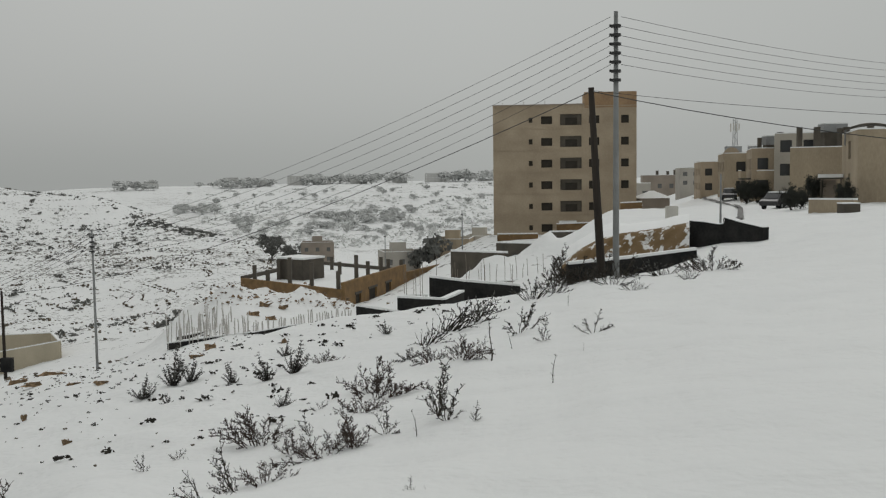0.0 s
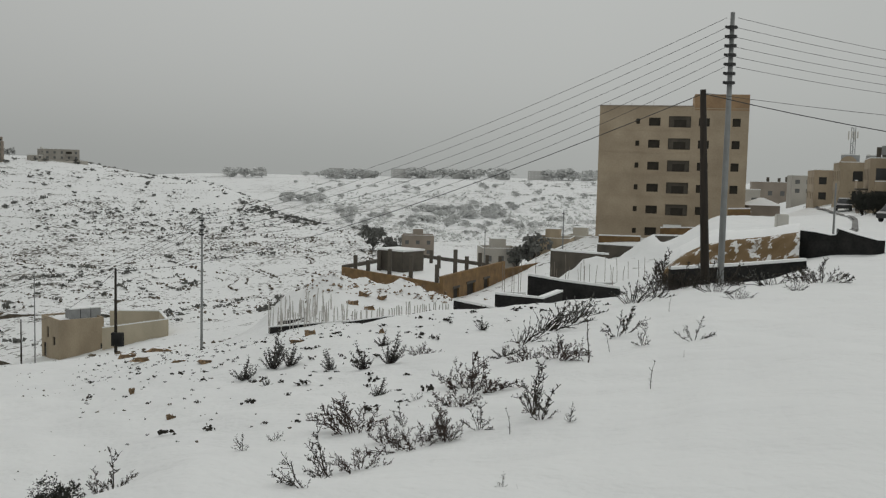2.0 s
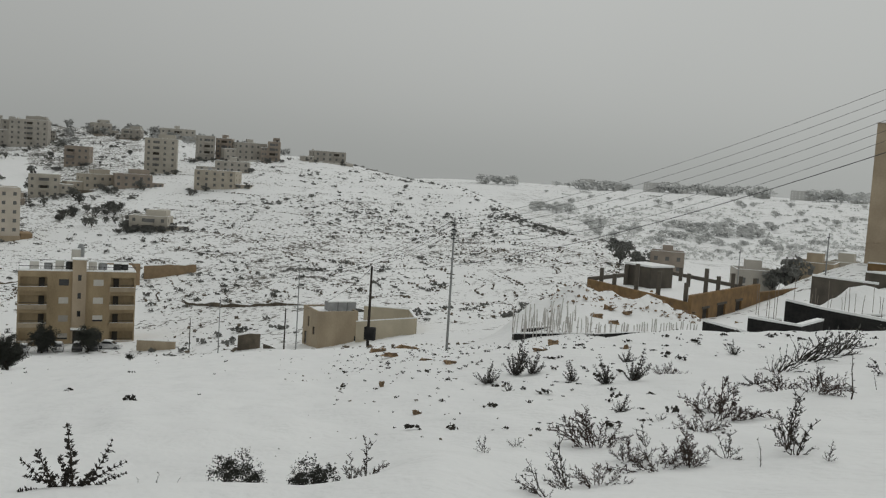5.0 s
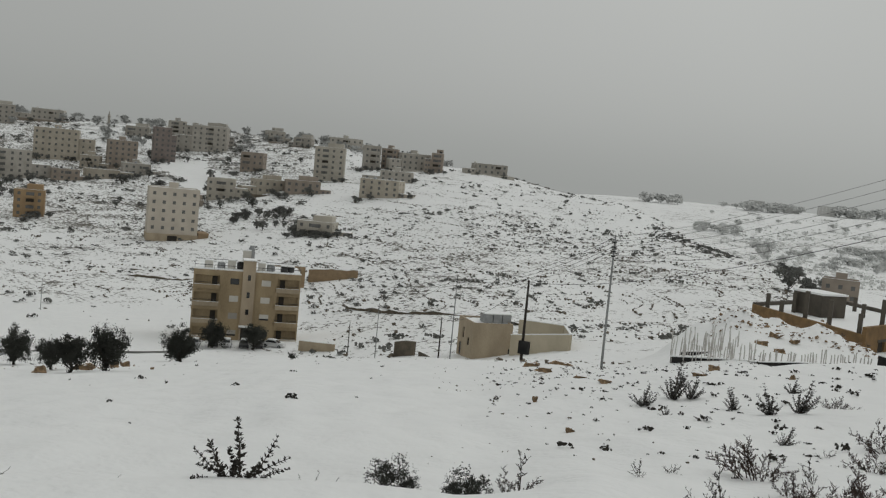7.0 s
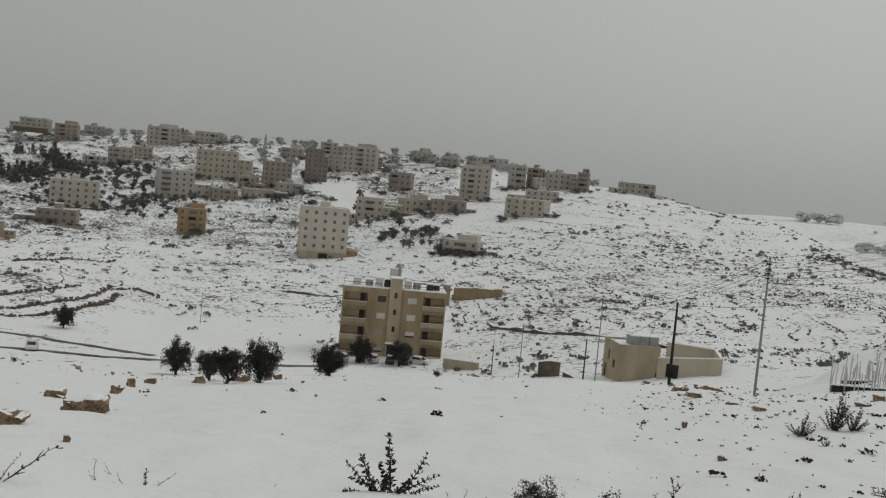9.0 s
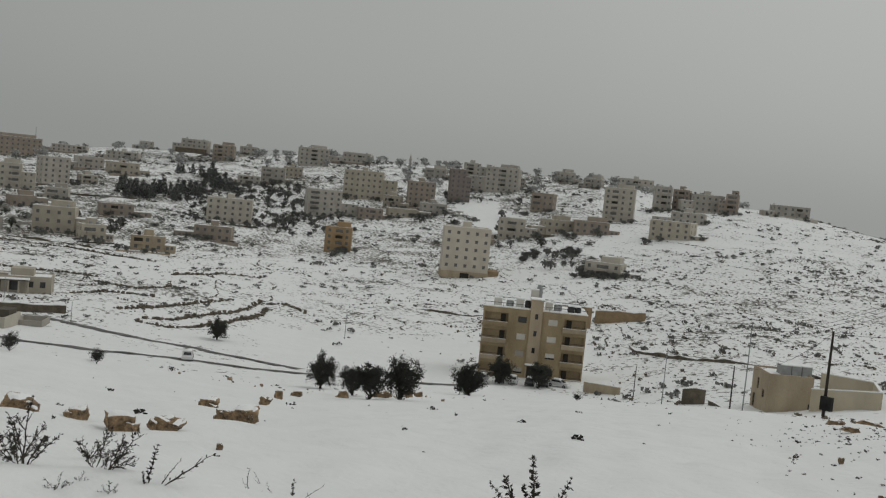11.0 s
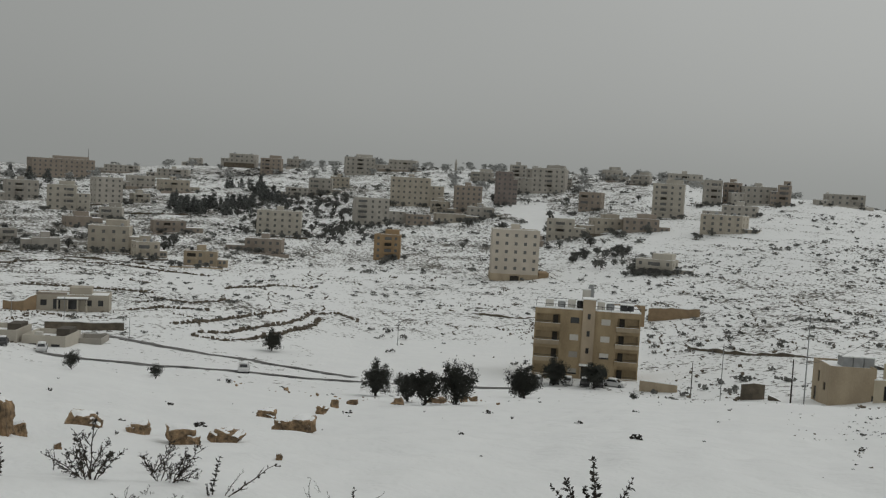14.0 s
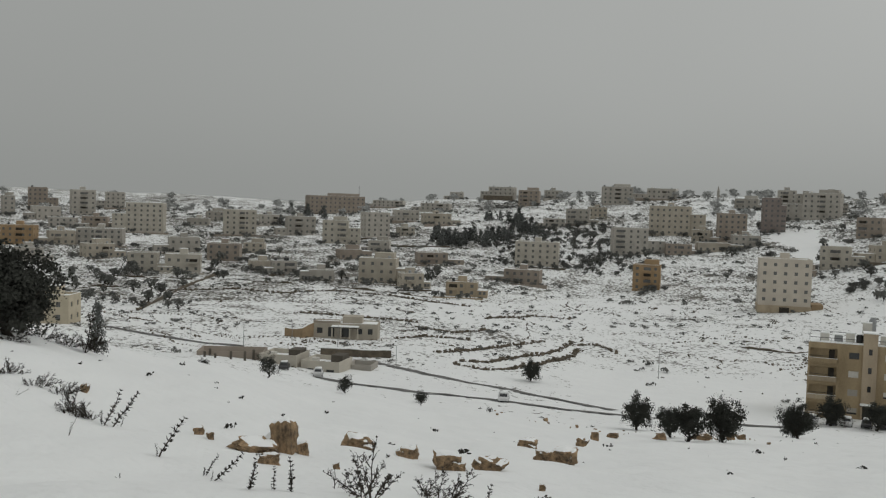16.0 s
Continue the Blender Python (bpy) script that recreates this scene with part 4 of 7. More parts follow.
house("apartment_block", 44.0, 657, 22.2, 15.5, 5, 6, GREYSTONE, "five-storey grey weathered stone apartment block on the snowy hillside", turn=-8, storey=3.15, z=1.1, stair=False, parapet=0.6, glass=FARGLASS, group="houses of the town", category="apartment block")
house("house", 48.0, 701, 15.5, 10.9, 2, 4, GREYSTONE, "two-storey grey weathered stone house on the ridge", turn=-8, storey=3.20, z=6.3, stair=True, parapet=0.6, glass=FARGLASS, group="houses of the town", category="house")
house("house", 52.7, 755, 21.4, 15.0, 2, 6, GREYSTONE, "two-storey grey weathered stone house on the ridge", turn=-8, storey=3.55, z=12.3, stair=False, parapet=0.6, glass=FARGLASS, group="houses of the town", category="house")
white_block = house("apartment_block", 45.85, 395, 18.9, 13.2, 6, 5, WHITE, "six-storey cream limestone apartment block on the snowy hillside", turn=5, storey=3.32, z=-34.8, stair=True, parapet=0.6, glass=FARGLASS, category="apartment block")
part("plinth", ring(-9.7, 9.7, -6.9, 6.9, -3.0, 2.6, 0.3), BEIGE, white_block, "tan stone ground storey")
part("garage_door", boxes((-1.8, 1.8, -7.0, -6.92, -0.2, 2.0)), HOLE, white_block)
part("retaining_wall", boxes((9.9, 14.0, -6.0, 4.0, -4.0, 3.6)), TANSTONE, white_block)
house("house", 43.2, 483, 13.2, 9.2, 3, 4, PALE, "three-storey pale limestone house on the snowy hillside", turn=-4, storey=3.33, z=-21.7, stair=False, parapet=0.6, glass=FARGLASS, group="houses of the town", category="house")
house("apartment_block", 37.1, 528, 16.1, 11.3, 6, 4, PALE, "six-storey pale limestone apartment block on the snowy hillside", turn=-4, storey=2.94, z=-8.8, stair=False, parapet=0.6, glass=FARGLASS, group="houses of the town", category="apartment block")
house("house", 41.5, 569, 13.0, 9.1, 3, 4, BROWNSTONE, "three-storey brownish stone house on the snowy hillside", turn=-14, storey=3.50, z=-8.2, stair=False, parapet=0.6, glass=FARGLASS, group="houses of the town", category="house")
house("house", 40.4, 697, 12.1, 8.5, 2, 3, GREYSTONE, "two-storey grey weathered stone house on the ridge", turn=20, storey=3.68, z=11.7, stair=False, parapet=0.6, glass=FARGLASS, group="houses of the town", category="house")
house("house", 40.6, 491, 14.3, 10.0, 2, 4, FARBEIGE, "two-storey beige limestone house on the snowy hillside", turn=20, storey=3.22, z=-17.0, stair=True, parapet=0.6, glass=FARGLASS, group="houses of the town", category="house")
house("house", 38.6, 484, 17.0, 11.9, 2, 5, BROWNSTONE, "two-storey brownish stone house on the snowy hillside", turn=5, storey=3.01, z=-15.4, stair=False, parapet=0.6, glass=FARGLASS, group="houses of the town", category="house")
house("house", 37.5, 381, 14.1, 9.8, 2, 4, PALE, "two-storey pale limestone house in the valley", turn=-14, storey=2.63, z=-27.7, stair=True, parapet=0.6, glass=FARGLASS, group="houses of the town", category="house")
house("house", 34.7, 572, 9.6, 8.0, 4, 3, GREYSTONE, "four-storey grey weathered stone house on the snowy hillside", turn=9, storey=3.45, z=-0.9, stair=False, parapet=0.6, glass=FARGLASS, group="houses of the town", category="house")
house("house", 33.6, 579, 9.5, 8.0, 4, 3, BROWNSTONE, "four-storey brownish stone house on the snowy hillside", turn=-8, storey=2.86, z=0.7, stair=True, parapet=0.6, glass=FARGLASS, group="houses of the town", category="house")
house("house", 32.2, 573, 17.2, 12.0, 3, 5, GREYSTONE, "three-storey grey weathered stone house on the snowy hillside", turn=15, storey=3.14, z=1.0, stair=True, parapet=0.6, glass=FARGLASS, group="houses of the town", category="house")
house("house", 30.8, 563, 6.8, 8.0, 4, 2, BROWNSTONE, "four-storey brownish stone house on the snowy hillside", turn=-4, storey=2.72, z=1.0, stair=False, parapet=0.6, glass=FARGLASS, group="houses of the town", category="house")
house("house", 33.1, 518, 17.3, 12.1, 2, 5, GREYSTONE, "two-storey grey weathered stone house on the snowy hillside", turn=-4, storey=2.76, z=-6.1, stair=True, parapet=0.6, glass=FARGLASS, group="houses of the town", category="house")
house("house", 33.9, 470, 19.2, 13.4, 3, 5, FARBEIGE, "three-storey beige limestone house on the snowy hillside", turn=-14, storey=2.62, z=-13.0, stair=False, parapet=0.6, glass=FARGLASS, group="houses of the town", category="house")
house("house", 27.7, 567, 18.6, 13.1, 2, 5, GREYSTONE, "two-storey grey weathered stone house on the snowy hillside", turn=15, storey=2.78, z=2.9, stair=False, parapet=0.6, glass=FARGLASS, group="houses of the town", category="house")
house("house", 36.3, 699, 23.4, 16.0, 2, 6, GREYSTONE, "two-storey grey weathered stone house on the ridge", turn=5, storey=3.18, z=12.4, stair=True, parapet=0.6, glass=FARGLASS, group="houses of the town", category="house")
house("house", 38.7, 673, 12.4, 8.7, 2, 3, GREYSTONE, "two-storey grey weathered stone house on the snowy hillside", turn=-14, storey=2.83, z=10.1, stair=True, parapet=0.6, glass=FARGLASS, group="houses of the town", category="house")
house("apartment_block", 44.9, 666, 13.2, 9.2, 5, 4, GREYSTONE, "five-storey grey weathered stone apartment block on the snowy hillside", turn=9, storey=2.89, z=1.7, stair=True, parapet=0.6, glass=FARGLASS, group="houses of the town", category="apartment block")
house("apartment_block", 43.6, 670, 12.3, 8.6, 5, 3, GREYSTONE, "five-storey grey weathered stone apartment block on the snowy hillside", turn=5, storey=2.79, z=3.8, stair=True, parapet=0.6, glass=FARGLASS, group="houses of the town", category="apartment block")
house("house", 67.7, 690, 16.8, 11.8, 2, 5, GREYSTONE, "two-storey grey weathered stone house on the snowy hillside", turn=15, storey=3.71, z=-10.5, stair=False, parapet=0.6, glass=FARGLASS, group="houses of the town", category="house")
house("house", 65.9, 669, 18.1, 12.7, 2, 5, FARBEIGE, "two-storey beige limestone house on the snowy hillside", turn=20, storey=3.60, z=-11.8, stair=True, parapet=0.6, glass=FARGLASS, group="houses of the town", category="house")
house("house", 76.0, 449, 11.7, 8.2, 1, 3, FARBEIGE, "single-storey beige limestone house on the snowy hillside", turn=15, storey=4.03, z=-30.9, stair=True, parapet=0.6, glass=FARGLASS, group="houses of the town", category="house")
house("house", 87.0, 649, 15.2, 10.6, 2, 4, GREYSTONE, "two-storey grey weathered stone house on the snowy hillside", turn=-14, storey=2.69, z=-19.7, stair=False, parapet=0.6, glass=FARGLASS, group="houses of the town", category="house")
house("house", 75.7, 672, 15.9, 11.1, 2, 4, GREYSTONE, "two-storey grey weathered stone house on the snowy hillside", turn=15, storey=3.17, z=-15.5, stair=True, parapet=0.6, glass=FARGLASS, group="houses of the town", category="house")
house("house", 80.5, 521, 15.5, 10.9, 2, 4, GREYSTONE, "two-storey grey weathered stone house on the snowy hillside", turn=5, storey=3.51, z=-26.9, stair=True, parapet=0.6, glass=FARGLASS, group="houses of the town", category="house")
house("house", 76.5, 522, 10.9, 8.0, 2, 3, FARBEIGE, "two-storey beige limestone house on the snowy hillside", turn=-8, storey=2.39, z=-26.8, stair=True, parapet=0.6, glass=FARGLASS, group="houses of the town", category="house")
house("house", 71.0, 503, 11.9, 8.3, 1, 3, BROWNSTONE, "single-storey brownish stone house on the snowy hillside", turn=15, storey=4.65, z=-27.9, stair=False, parapet=0.6, glass=FARGLASS, group="houses of the town", category="house")
house("house", 69.2, 535, 11.5, 8.1, 2, 3, GREYSTONE, "two-storey grey weathered stone house on the snowy hillside", turn=-8, storey=2.97, z=-25.4, stair=False, parapet=0.6, glass=FARGLASS, group="houses of the town", category="house")
house("house", 67.7, 613, 10.0, 8.0, 2, 3, PALE, "two-storey pale limestone house on the snowy hillside", turn=20, storey=2.56, z=-18.5, stair=True, parapet=0.6, glass=FARGLASS, group="houses of the town", category="house")
house("house", 65.9, 770, 23.0, 16.0, 2, 6, GREYSTONE, "two-storey grey weathered stone house on the ridge", turn=-8, storey=2.61, z=-2.6, stair=True, parapet=0.6, glass=FARGLASS, group="houses of the town", category="house")
house("house", 79.7, 671, 14.3, 10.0, 1, 4, GREYSTONE, "single-storey grey weathered stone house on the snowy hillside", turn=-8, storey=4.33, z=-17.2, stair=True, parapet=0.6, glass=FARGLASS, group="houses of the town", category="house")
house("house", 56.4, 683, 12.6, 8.8, 2, 4, FARBEIGE, "two-storey beige limestone house on the snowy hillside", turn=5, storey=3.23, z=-3.0, stair=True, parapet=0.6, glass=FARGLASS, group="houses of the town", category="house")
house("house", 51.7, 546, 13.9, 9.8, 2, 4, BROWNSTONE, "two-storey brownish stone house on the snowy hillside", turn=5, storey=2.79, z=-21.2, stair=False, parapet=0.6, glass=FARGLASS, group="houses of the town", category="house")
house("house", 49.8, 552, 17.2, 12.0, 1, 5, FARBEIGE, "single-storey beige limestone house on the snowy hillside", turn=9, storey=4.35, z=-18.8, stair=False, parapet=0.6, glass=FARGLASS, group="houses of the town", category="house")
house("house", 48.0, 562, 14.7, 10.3, 2, 4, GREYSTONE, "two-storey grey weathered stone house on the snowy hillside", turn=9, storey=2.98, z=-15.9, stair=True, parapet=0.6, glass=FARGLASS, group="houses of the town", category="house")
house("house", 58.9, 649, 13.9, 9.7, 2, 4, GREYSTONE, "two-storey grey weathered stone house on the snowy hillside", turn=5, storey=2.52, z=-10.2, stair=False, parapet=0.6, glass=FARGLASS, group="houses of the town", category="house")
house("house", 44.8, 470, 10.4, 8.0, 1, 3, BROWNSTONE, "single-storey brownish stone house on the snowy hillside", turn=-4, storey=3.21, z=-25.8, stair=True, parapet=0.6, glass=FARGLASS, group="houses of the town", category="house")
# far hill houses: wall and window colours both carry the haze
house("house", 12.3, 1400, 21.1, 10, 7, 5, HAZESTONE, "pale hazy house on the far snowy hill", storey=3.19, z=-18.9, sink=14, stair=False, glass=HAZEPALE, category="house")
house("house", 8.6, 1400, 22.5, 10, 6, 5, HAZESTONE, "pale hazy house on the far snowy hill", storey=3.10, z=-14.0, sink=14, stair=False, glass=HAZEPALE, category="house")
house("house", 7.0, 1400, 20.2, 10, 3, 4, HAZESTONE, "pale hazy house on the far snowy hill", storey=3.79, z=-14.6, sink=14, stair=False, glass=HAZEPALE, category="house")
house("house", 4.9, 1400, 24.4, 10, 3, 5, HAZESTONE, "pale hazy house on the far snowy hill", storey=3.80, z=-12.1, sink=14, stair=False, glass=HAZEPALE, category="house")
house("house", 2.4, 1400, 18.0, 10, 3, 4, HAZESTONE, "pale hazy house on the far snowy hill", storey=3.81, z=-11.4, sink=14, stair=False, glass=HAZEPALE, category="house")
house("house", 0.3, 1400, 32.8, 10, 6, 7, HAZESTONE, "pale hazy house on the far snowy hill", storey=3.54, z=-15.2, sink=14, stair=False, glass=HAZEPALE, category="house")
house("house", 10.4, 1400, 19.8, 10, 3, 4, HAZESTONE, "pale hazy house on the far snowy hill", storey=3.75, z=-13.3, sink=14, stair=False, glass=HAZEPALE, category="house")
house("house", -2.6, 1400, 22.1, 10, 3, 5, HAZESTONE, "pale hazy house on the far snowy hill", storey=3.82, z=-14.6, sink=14, stair=False, glass=HAZEPALE, category="house")
house("house", 16.8, 1400, 22.5, 10, 3, 5, HAZESTONE, "pale hazy house on the far snowy hill", storey=3.12, z=-12.3, sink=14, stair=False, glass=HAZEPALE, category="house")
house("house", 6.1, 950, 12.1, 10, 2, 3, HAZESTONE, "pale hazy house on the far snowy hill", storey=3.61, z=-49.5, sink=14, stair=False, glass=HAZEPALE, category="house")
house("house", 2.7, 950, 13.9, 10, 3, 3, HAZESTONE, "pale hazy house on the far snowy hill", storey=2.79, z=-51.6, sink=14, stair=False, glass=HAZEPALE, category="house")
house("house", 11.7, 950, 10.7, 10, 3, 2, HAZESTONE, "pale hazy house on the far snowy hill", storey=2.91, z=-50.7, sink=14, stair=False, glass=HAZEPALE, category="house")

# ---- poles and overhead lines ----


def steel_pole(name, bearing, distance, top, base_z, label, clamps=7, r=0.11, lean=(0, 0), material=None):
    x, y, _ = spot(bearing, distance)
    h = top - base_z
    base = thing(name, pose(x, y, base_z - 0.4, 0, 0, bearing), label, "utility pole", "utility poles")
    bm = bmesh.new()
    tube(bm, [(0, 0, 0), (lean[0] * 0.5, lean[1], h * 0.5), (lean[0], lean[1], h + 0.4)], [r, r * 0.85, r * 0.62], 12)
    part("shaft", bm, material or STEEL, base, smooth=True)
    for k in range(clamps):
        z = h - 0.15 - k * 0.34
        bm = bmesh.new()
        tube(bm, [(0, 0, z - 0.05), (0, 0, z + 0.05)], [r * 1.5, r * 1.5], 10)
        clamp = part("clamp", bm, CABLE, base)
        bm = bmesh.new()
        q = r * 1.6
        tube(bm, [(-q, 0, z - 0.03), (-q, 0, z + 0.04), (-q, 0, z + 0.07)], [0.04, 0.05, 0.03], 8)
        tube(bm, [(-q, 0, z), (0, 0, z)], [0.02, 0.02], 6)
        part("insulator", bm, CABLE, clamp)
    return base, Vector((x, y, base_z))


def cable(a, b, sag, r=0.009, label="thin bare overhead electric cable"):
    a, b = Vector(a), Vector(b)
    bm = bmesh.new()
    n = 24
    pts = [a.lerp(b, k / n) - Vector((0, 0, sag * 4 * (k / n) * (1 - k / n))) for k in range(n + 1)]
    tube(bm, pts, [r] * (n + 1), 5)
    tagged(part("overhead_cable", bm, CABLE, smooth=True), label, "cable", "overhead lines")


_, P1 = steel_pole("utility_pole", -10.2, 38, 7.83, -2.5, "tall grey steel utility pole with insulators", 7, 0.13)
_, P2 = steel_pole("utility_pole", 19.95, 72, -1.7, -11.9, "grey steel utility pole on the slope", 4, 0.10)
_, P3 = steel_pole("utility_pole", 28.95, 136, -12.6, -24.6, "thin grey steel pole beside the small house", 2, 0.09)
_, P4 = steel_pole("utility_pole", 33.45, 150, -19.6, -29.2, "thin grey steel pole in the valley", 2, 0.08)
_, P5 = steel_pole("utility_pole", -1.2, 130, -2.9, -8.5, "thin steel pole by the building site", 1, 0.1)
_, P6 = steel_pole("utility_pole", 3.4, 165, -7.9, -17, "thin steel pole beyond the building site", 1, 0.1)
_, P7 = steel_pole("wooden_pole", -9.43, 37, 4.9, -2.5, "dark creosoted wooden telephone pole leaning", 0, 0.17, lean=(-0.42, 0), material=WOOD)
_, P8 = steel_pole("wooden_pole", 24.7, 98, -8.4, -16.2, "dark wooden pole with a junction box", 0, 0.16, material=WOOD)
_, P9 = steel_pole("wooden_pole", 29.65, 140, -19.4, -26.0, "short dark wooden pole beside a broken wall", 0, 0.12, material=WOOD)
_, P10 = steel_pole("wooden_pole", 35.1, 170, -26.2, -31.4, "short thin pole in the valley", 0, 0.09, material=WOOD)
bx, by, bz = spot(24.6, 97.6)
tagged(part("junction_box", boxes((bx - 0.55, bx + 0.55, by - 0.25, by + 0.25, -15.9, -14.6)), DARKWALL), "dark metal junction box at a pole foot", "junction box")
for bearing, top, foot, dist in ((52.5, -28.0, -34.3, 215), (61.2, -29.2, -35.2, 225), (80.0, -27.0, -33.6, 235), (77.0, -25.4, -32.5, 220), (74.2, -27.0, -33.0, 225), (71.5, -26.8, -33.0, 225), (68.0, -28.0, -33.0, 200), (-16.1, 1.6, -1.9, 60)):
    steel_pole("lamp_post", bearing, dist, top, foot, "thin grey metal post along the road", 0, 0.07)

for k in range(6):
    za, zb = 7.83 - 0.2 - k * 0.36, -1.7 - 0.15 - k * 0.34
    cable((P1.x - 0.2, P1.y, za), (P2.x, P2.y, zb), 0.9 + 0.12 * k)
    cable((P1.x + 0.2, P1.y, za), (46.0, 71.0, 9.2 - 0.36 * k), 1.0)
    if k < 4:
        cable((P2.x, P2.y, zb), (P3.x - 0.1, P3.y, -12.9 - 0.4 * k), 1.4, 0.014)
cable((P7.x - 0.42, P7.y, 4.75), (P8.x, P8.y, -8.6), 1.6, 0.017, "thick black overhead telephone cable")
cable((P7.x - 0.40, P7.y, 4.75), (P7.x + 40, P7.y - 6, 3.4), 2.1, 0.017, "thick black overhead telephone cable")
cable((P7.x - 0.40, P7.y, 4.78), (P7.x + 40, P7.y - 5, 4.3), 1.3, 0.009)
cable((P8.x, P8.y, -8.6), (P9.x, P9.y, -19.6), 1.5, 0.02, "thick black overhead telephone cable")
cable((P3.x, P3.y, -12.9), (P4.x, P4.y, -20.0), 1.0, 0.014)

# ---- walls ----


def wall_run(name, points, thick, down, material, label, category="wall", snow=0.12, ragged=0.0, kind="", follow=None):
    """A wall along points (bearing, distance, top height), with snow on its top. follow: height above the ground instead."""
    pts = []
    for b, d, z in points:
        x, y, g = spot(b, d)
        pts.append((Vector((x, y, 0)), g + z if follow else z, g))
    fine = []
    for (p, z, g), (q, y2, h) in zip(pts, pts[1:]):
        n = max(2, int((q - p).length / 1.5))
        fine += [(p.lerp(q, k / n), z + (y2 - z) * k / n, g + (h - g) * k / n) for k in range(n)]
    fine.append(pts[-1])
    base = thing(name, Matrix.Translation(fine[0][0]), label, category, "", kind)
    origin = fine[0][0]

    def strip(lo, hi, t):
        bm = bmesh.new()
        rows = []
        for k, (p, z, g) in enumerate(fine):
            a, b = fine[max(k - 1, 0)][0], fine[min(k + 1, len(fine) - 1)][0]
            side = (b - a).normalized().cross(Vector((0, 0, 1))) * t / 2
            j = ragged * (1.2 * noise.noise(Vector((p.x * 0.21, p.y * 0.21, 3.0))) + 0.8 * noise.noise(Vector((p.x * 0.9, p.y * 0.9, 7.0))))
            o = p - origin
            rows.append([bm.verts.new(v) for v in ((*(o - side).xy, lo(z + j, g)), (*(o + side).xy, lo(z + j, g)), (*(o + side).xy, hi(z + j, g)), (*(o - side).xy, hi(z + j, g)))])
        for r, s in zip(rows, rows[1:]):
            for i in range(4):
                bm.faces.new((r[i], r[(i + 1) % 4], s[(i + 1) % 4], s[i]))
        bm.faces.new(rows[0][::-1])
        bm.faces.new(rows[-1])
        bmesh.ops.recalc_face_normals(bm, faces=bm.faces)
        return bm

    part("masonry", strip(lambda z, g: min(z, g) - down, lambda z, g: z, thick), material, base)
    if snow:
        part("snow_cap", strip(lambda z, g: z + 0.004, lambda z, g: z + snow, thick * 1.1), SNOW, base)
    return base, fine, origin


def rebar_row(base, fine, origin, step, height, material, r=0.018, spread=0.3, z_drop=0.0):
    """Upright starter bars along a wall, each its own piece."""
    meshes = []
    for k in range(3):
        bm = bmesh.new()
        lean = 0.06 * (k - 1)
        tube(bm, [(0, 0, -0.5), (lean * 0.4, 0.01, height * 0.5), (lean * height, 0.03, height * (1 - 0.12 * k))], [r, r, r * 0.9], 5)
        meshes.append(mesh_of("rebar", bm, material))
    for (p, z, g), (q, y2, h) in zip(fine, fine[1:]):
        n = max(1, int((q - p).length / step))
        for k in range(n):
            c = p.lerp(q, (k + random.random() * 0.6) / n) - origin
            shared("rebar", random.choice(meshes), base, Matrix.Translation((c.x + random.uniform(-spread, spread), c.y + random.uniform(-spread, spread), z + (y2 - z) * k / n - z_drop)) @ Matrix.Rotation(random.uniform(0, 6.28), 4, "Z") @ Matrix.Diagonal((1, 1, random.uniform(0.7, 1.1), 1)))


FOUND = "black damp-proofed concrete foundation wall topped with snow"
wall_run("foundation_wall", ((5.05, 42, -3.94), (2.7, 43.5, -4.45)), 0.3, 2.5, DARKWALL, FOUND, snow=0.1)
wall_run("foundation_wall", ((2.72, 45, -3.95), (0.0, 45, -4.1), (-1.1, 48, -4.1)), 0.3, 2.5, DARKWALL, FOUND, snow=0.1)
rebar_row(*wall_run("foundation_wall", ((0.8, 50, -3.55), (-1.33, 50, -3.8), (-4.6, 50, -4.05)), 0.3, 2.5, DARKWALL, FOUND, snow=0.12), 0.5, 1.3, REBAR, 0.014, 0.1)
rebar_row(*wall_run("foundation_wall", ((-0.4, 64, -5.7), (-3.0, 63, -5.3), (-6.2, 62, -4.95)), 0.3, 2.0, CONCRETE, "snow covered concrete foundation with rusty starter bars", snow=0.1), 0.45, 1.7, REBAR, 0.016, 0.25)
rebar_row(*wall_run("foundation_wall", ((2.4, 58, -5.5), (0.9, 58, -5.5)), 0.3, 2.0, CONCRETE, "snow covered concrete foundation with rusty starter bars", snow=0.1), 0.2, 2.2, REBAR, 0.016, 0.3)
rebar_row(*wall_run("foundation_wall", ((16.0, 47, -6.0), (13.3, 46, -5.65), (11.4, 45, -5.4)), 0.35, 1.5, DARKWALL, "dark foundation wall with snow caked starter bars", snow=0.06), 0.10, 1.0, SNOWYBAR, 0.026, 0.3)
rebar_row(*wall_run("foundation_wall", ((11.4, 45, -5.4), (9.0, 44.5, -5.05), (5.1, 44, -4.75)), 0.35, 1.5, DARKWALL, "dark foundation wall with short snow caked bars", snow=0.04), 0.12, 0.6, SNOWYBAR, 0.026, 0.15)
rebar_row(*wall_run("foundation_wall", ((15.6, 50, -6.2), (12.4, 50, -5.8)), 0.35, 1.5, DARKWALL, "dark foundation wall with snow caked starter bars", snow=0.06), 0.11, 1.25, SNOWYBAR, 0.030, 0.6)
wall_run("boundary_wall", ((-0.5, 80, -4.55), (-3.9, 80, -4.75)), 0.4, 4, CONCRETE, "weathered grey boundary wall below the block", snow=0.15)
wall_run("boundary_wall", ((-3.21, 104, -5.56), (-6.48, 104, -5.73)), 0.4, 3, CONCRETE, "stepped brown boundary wall of the block", snow=0.15)
wall_run("boundary_wall", ((-6.42, 108, -4.68), (-9.84, 108, -4.59)), 0.4, 3, CONCRETE, "stepped dark boundary wall of the block", snow=0.15)
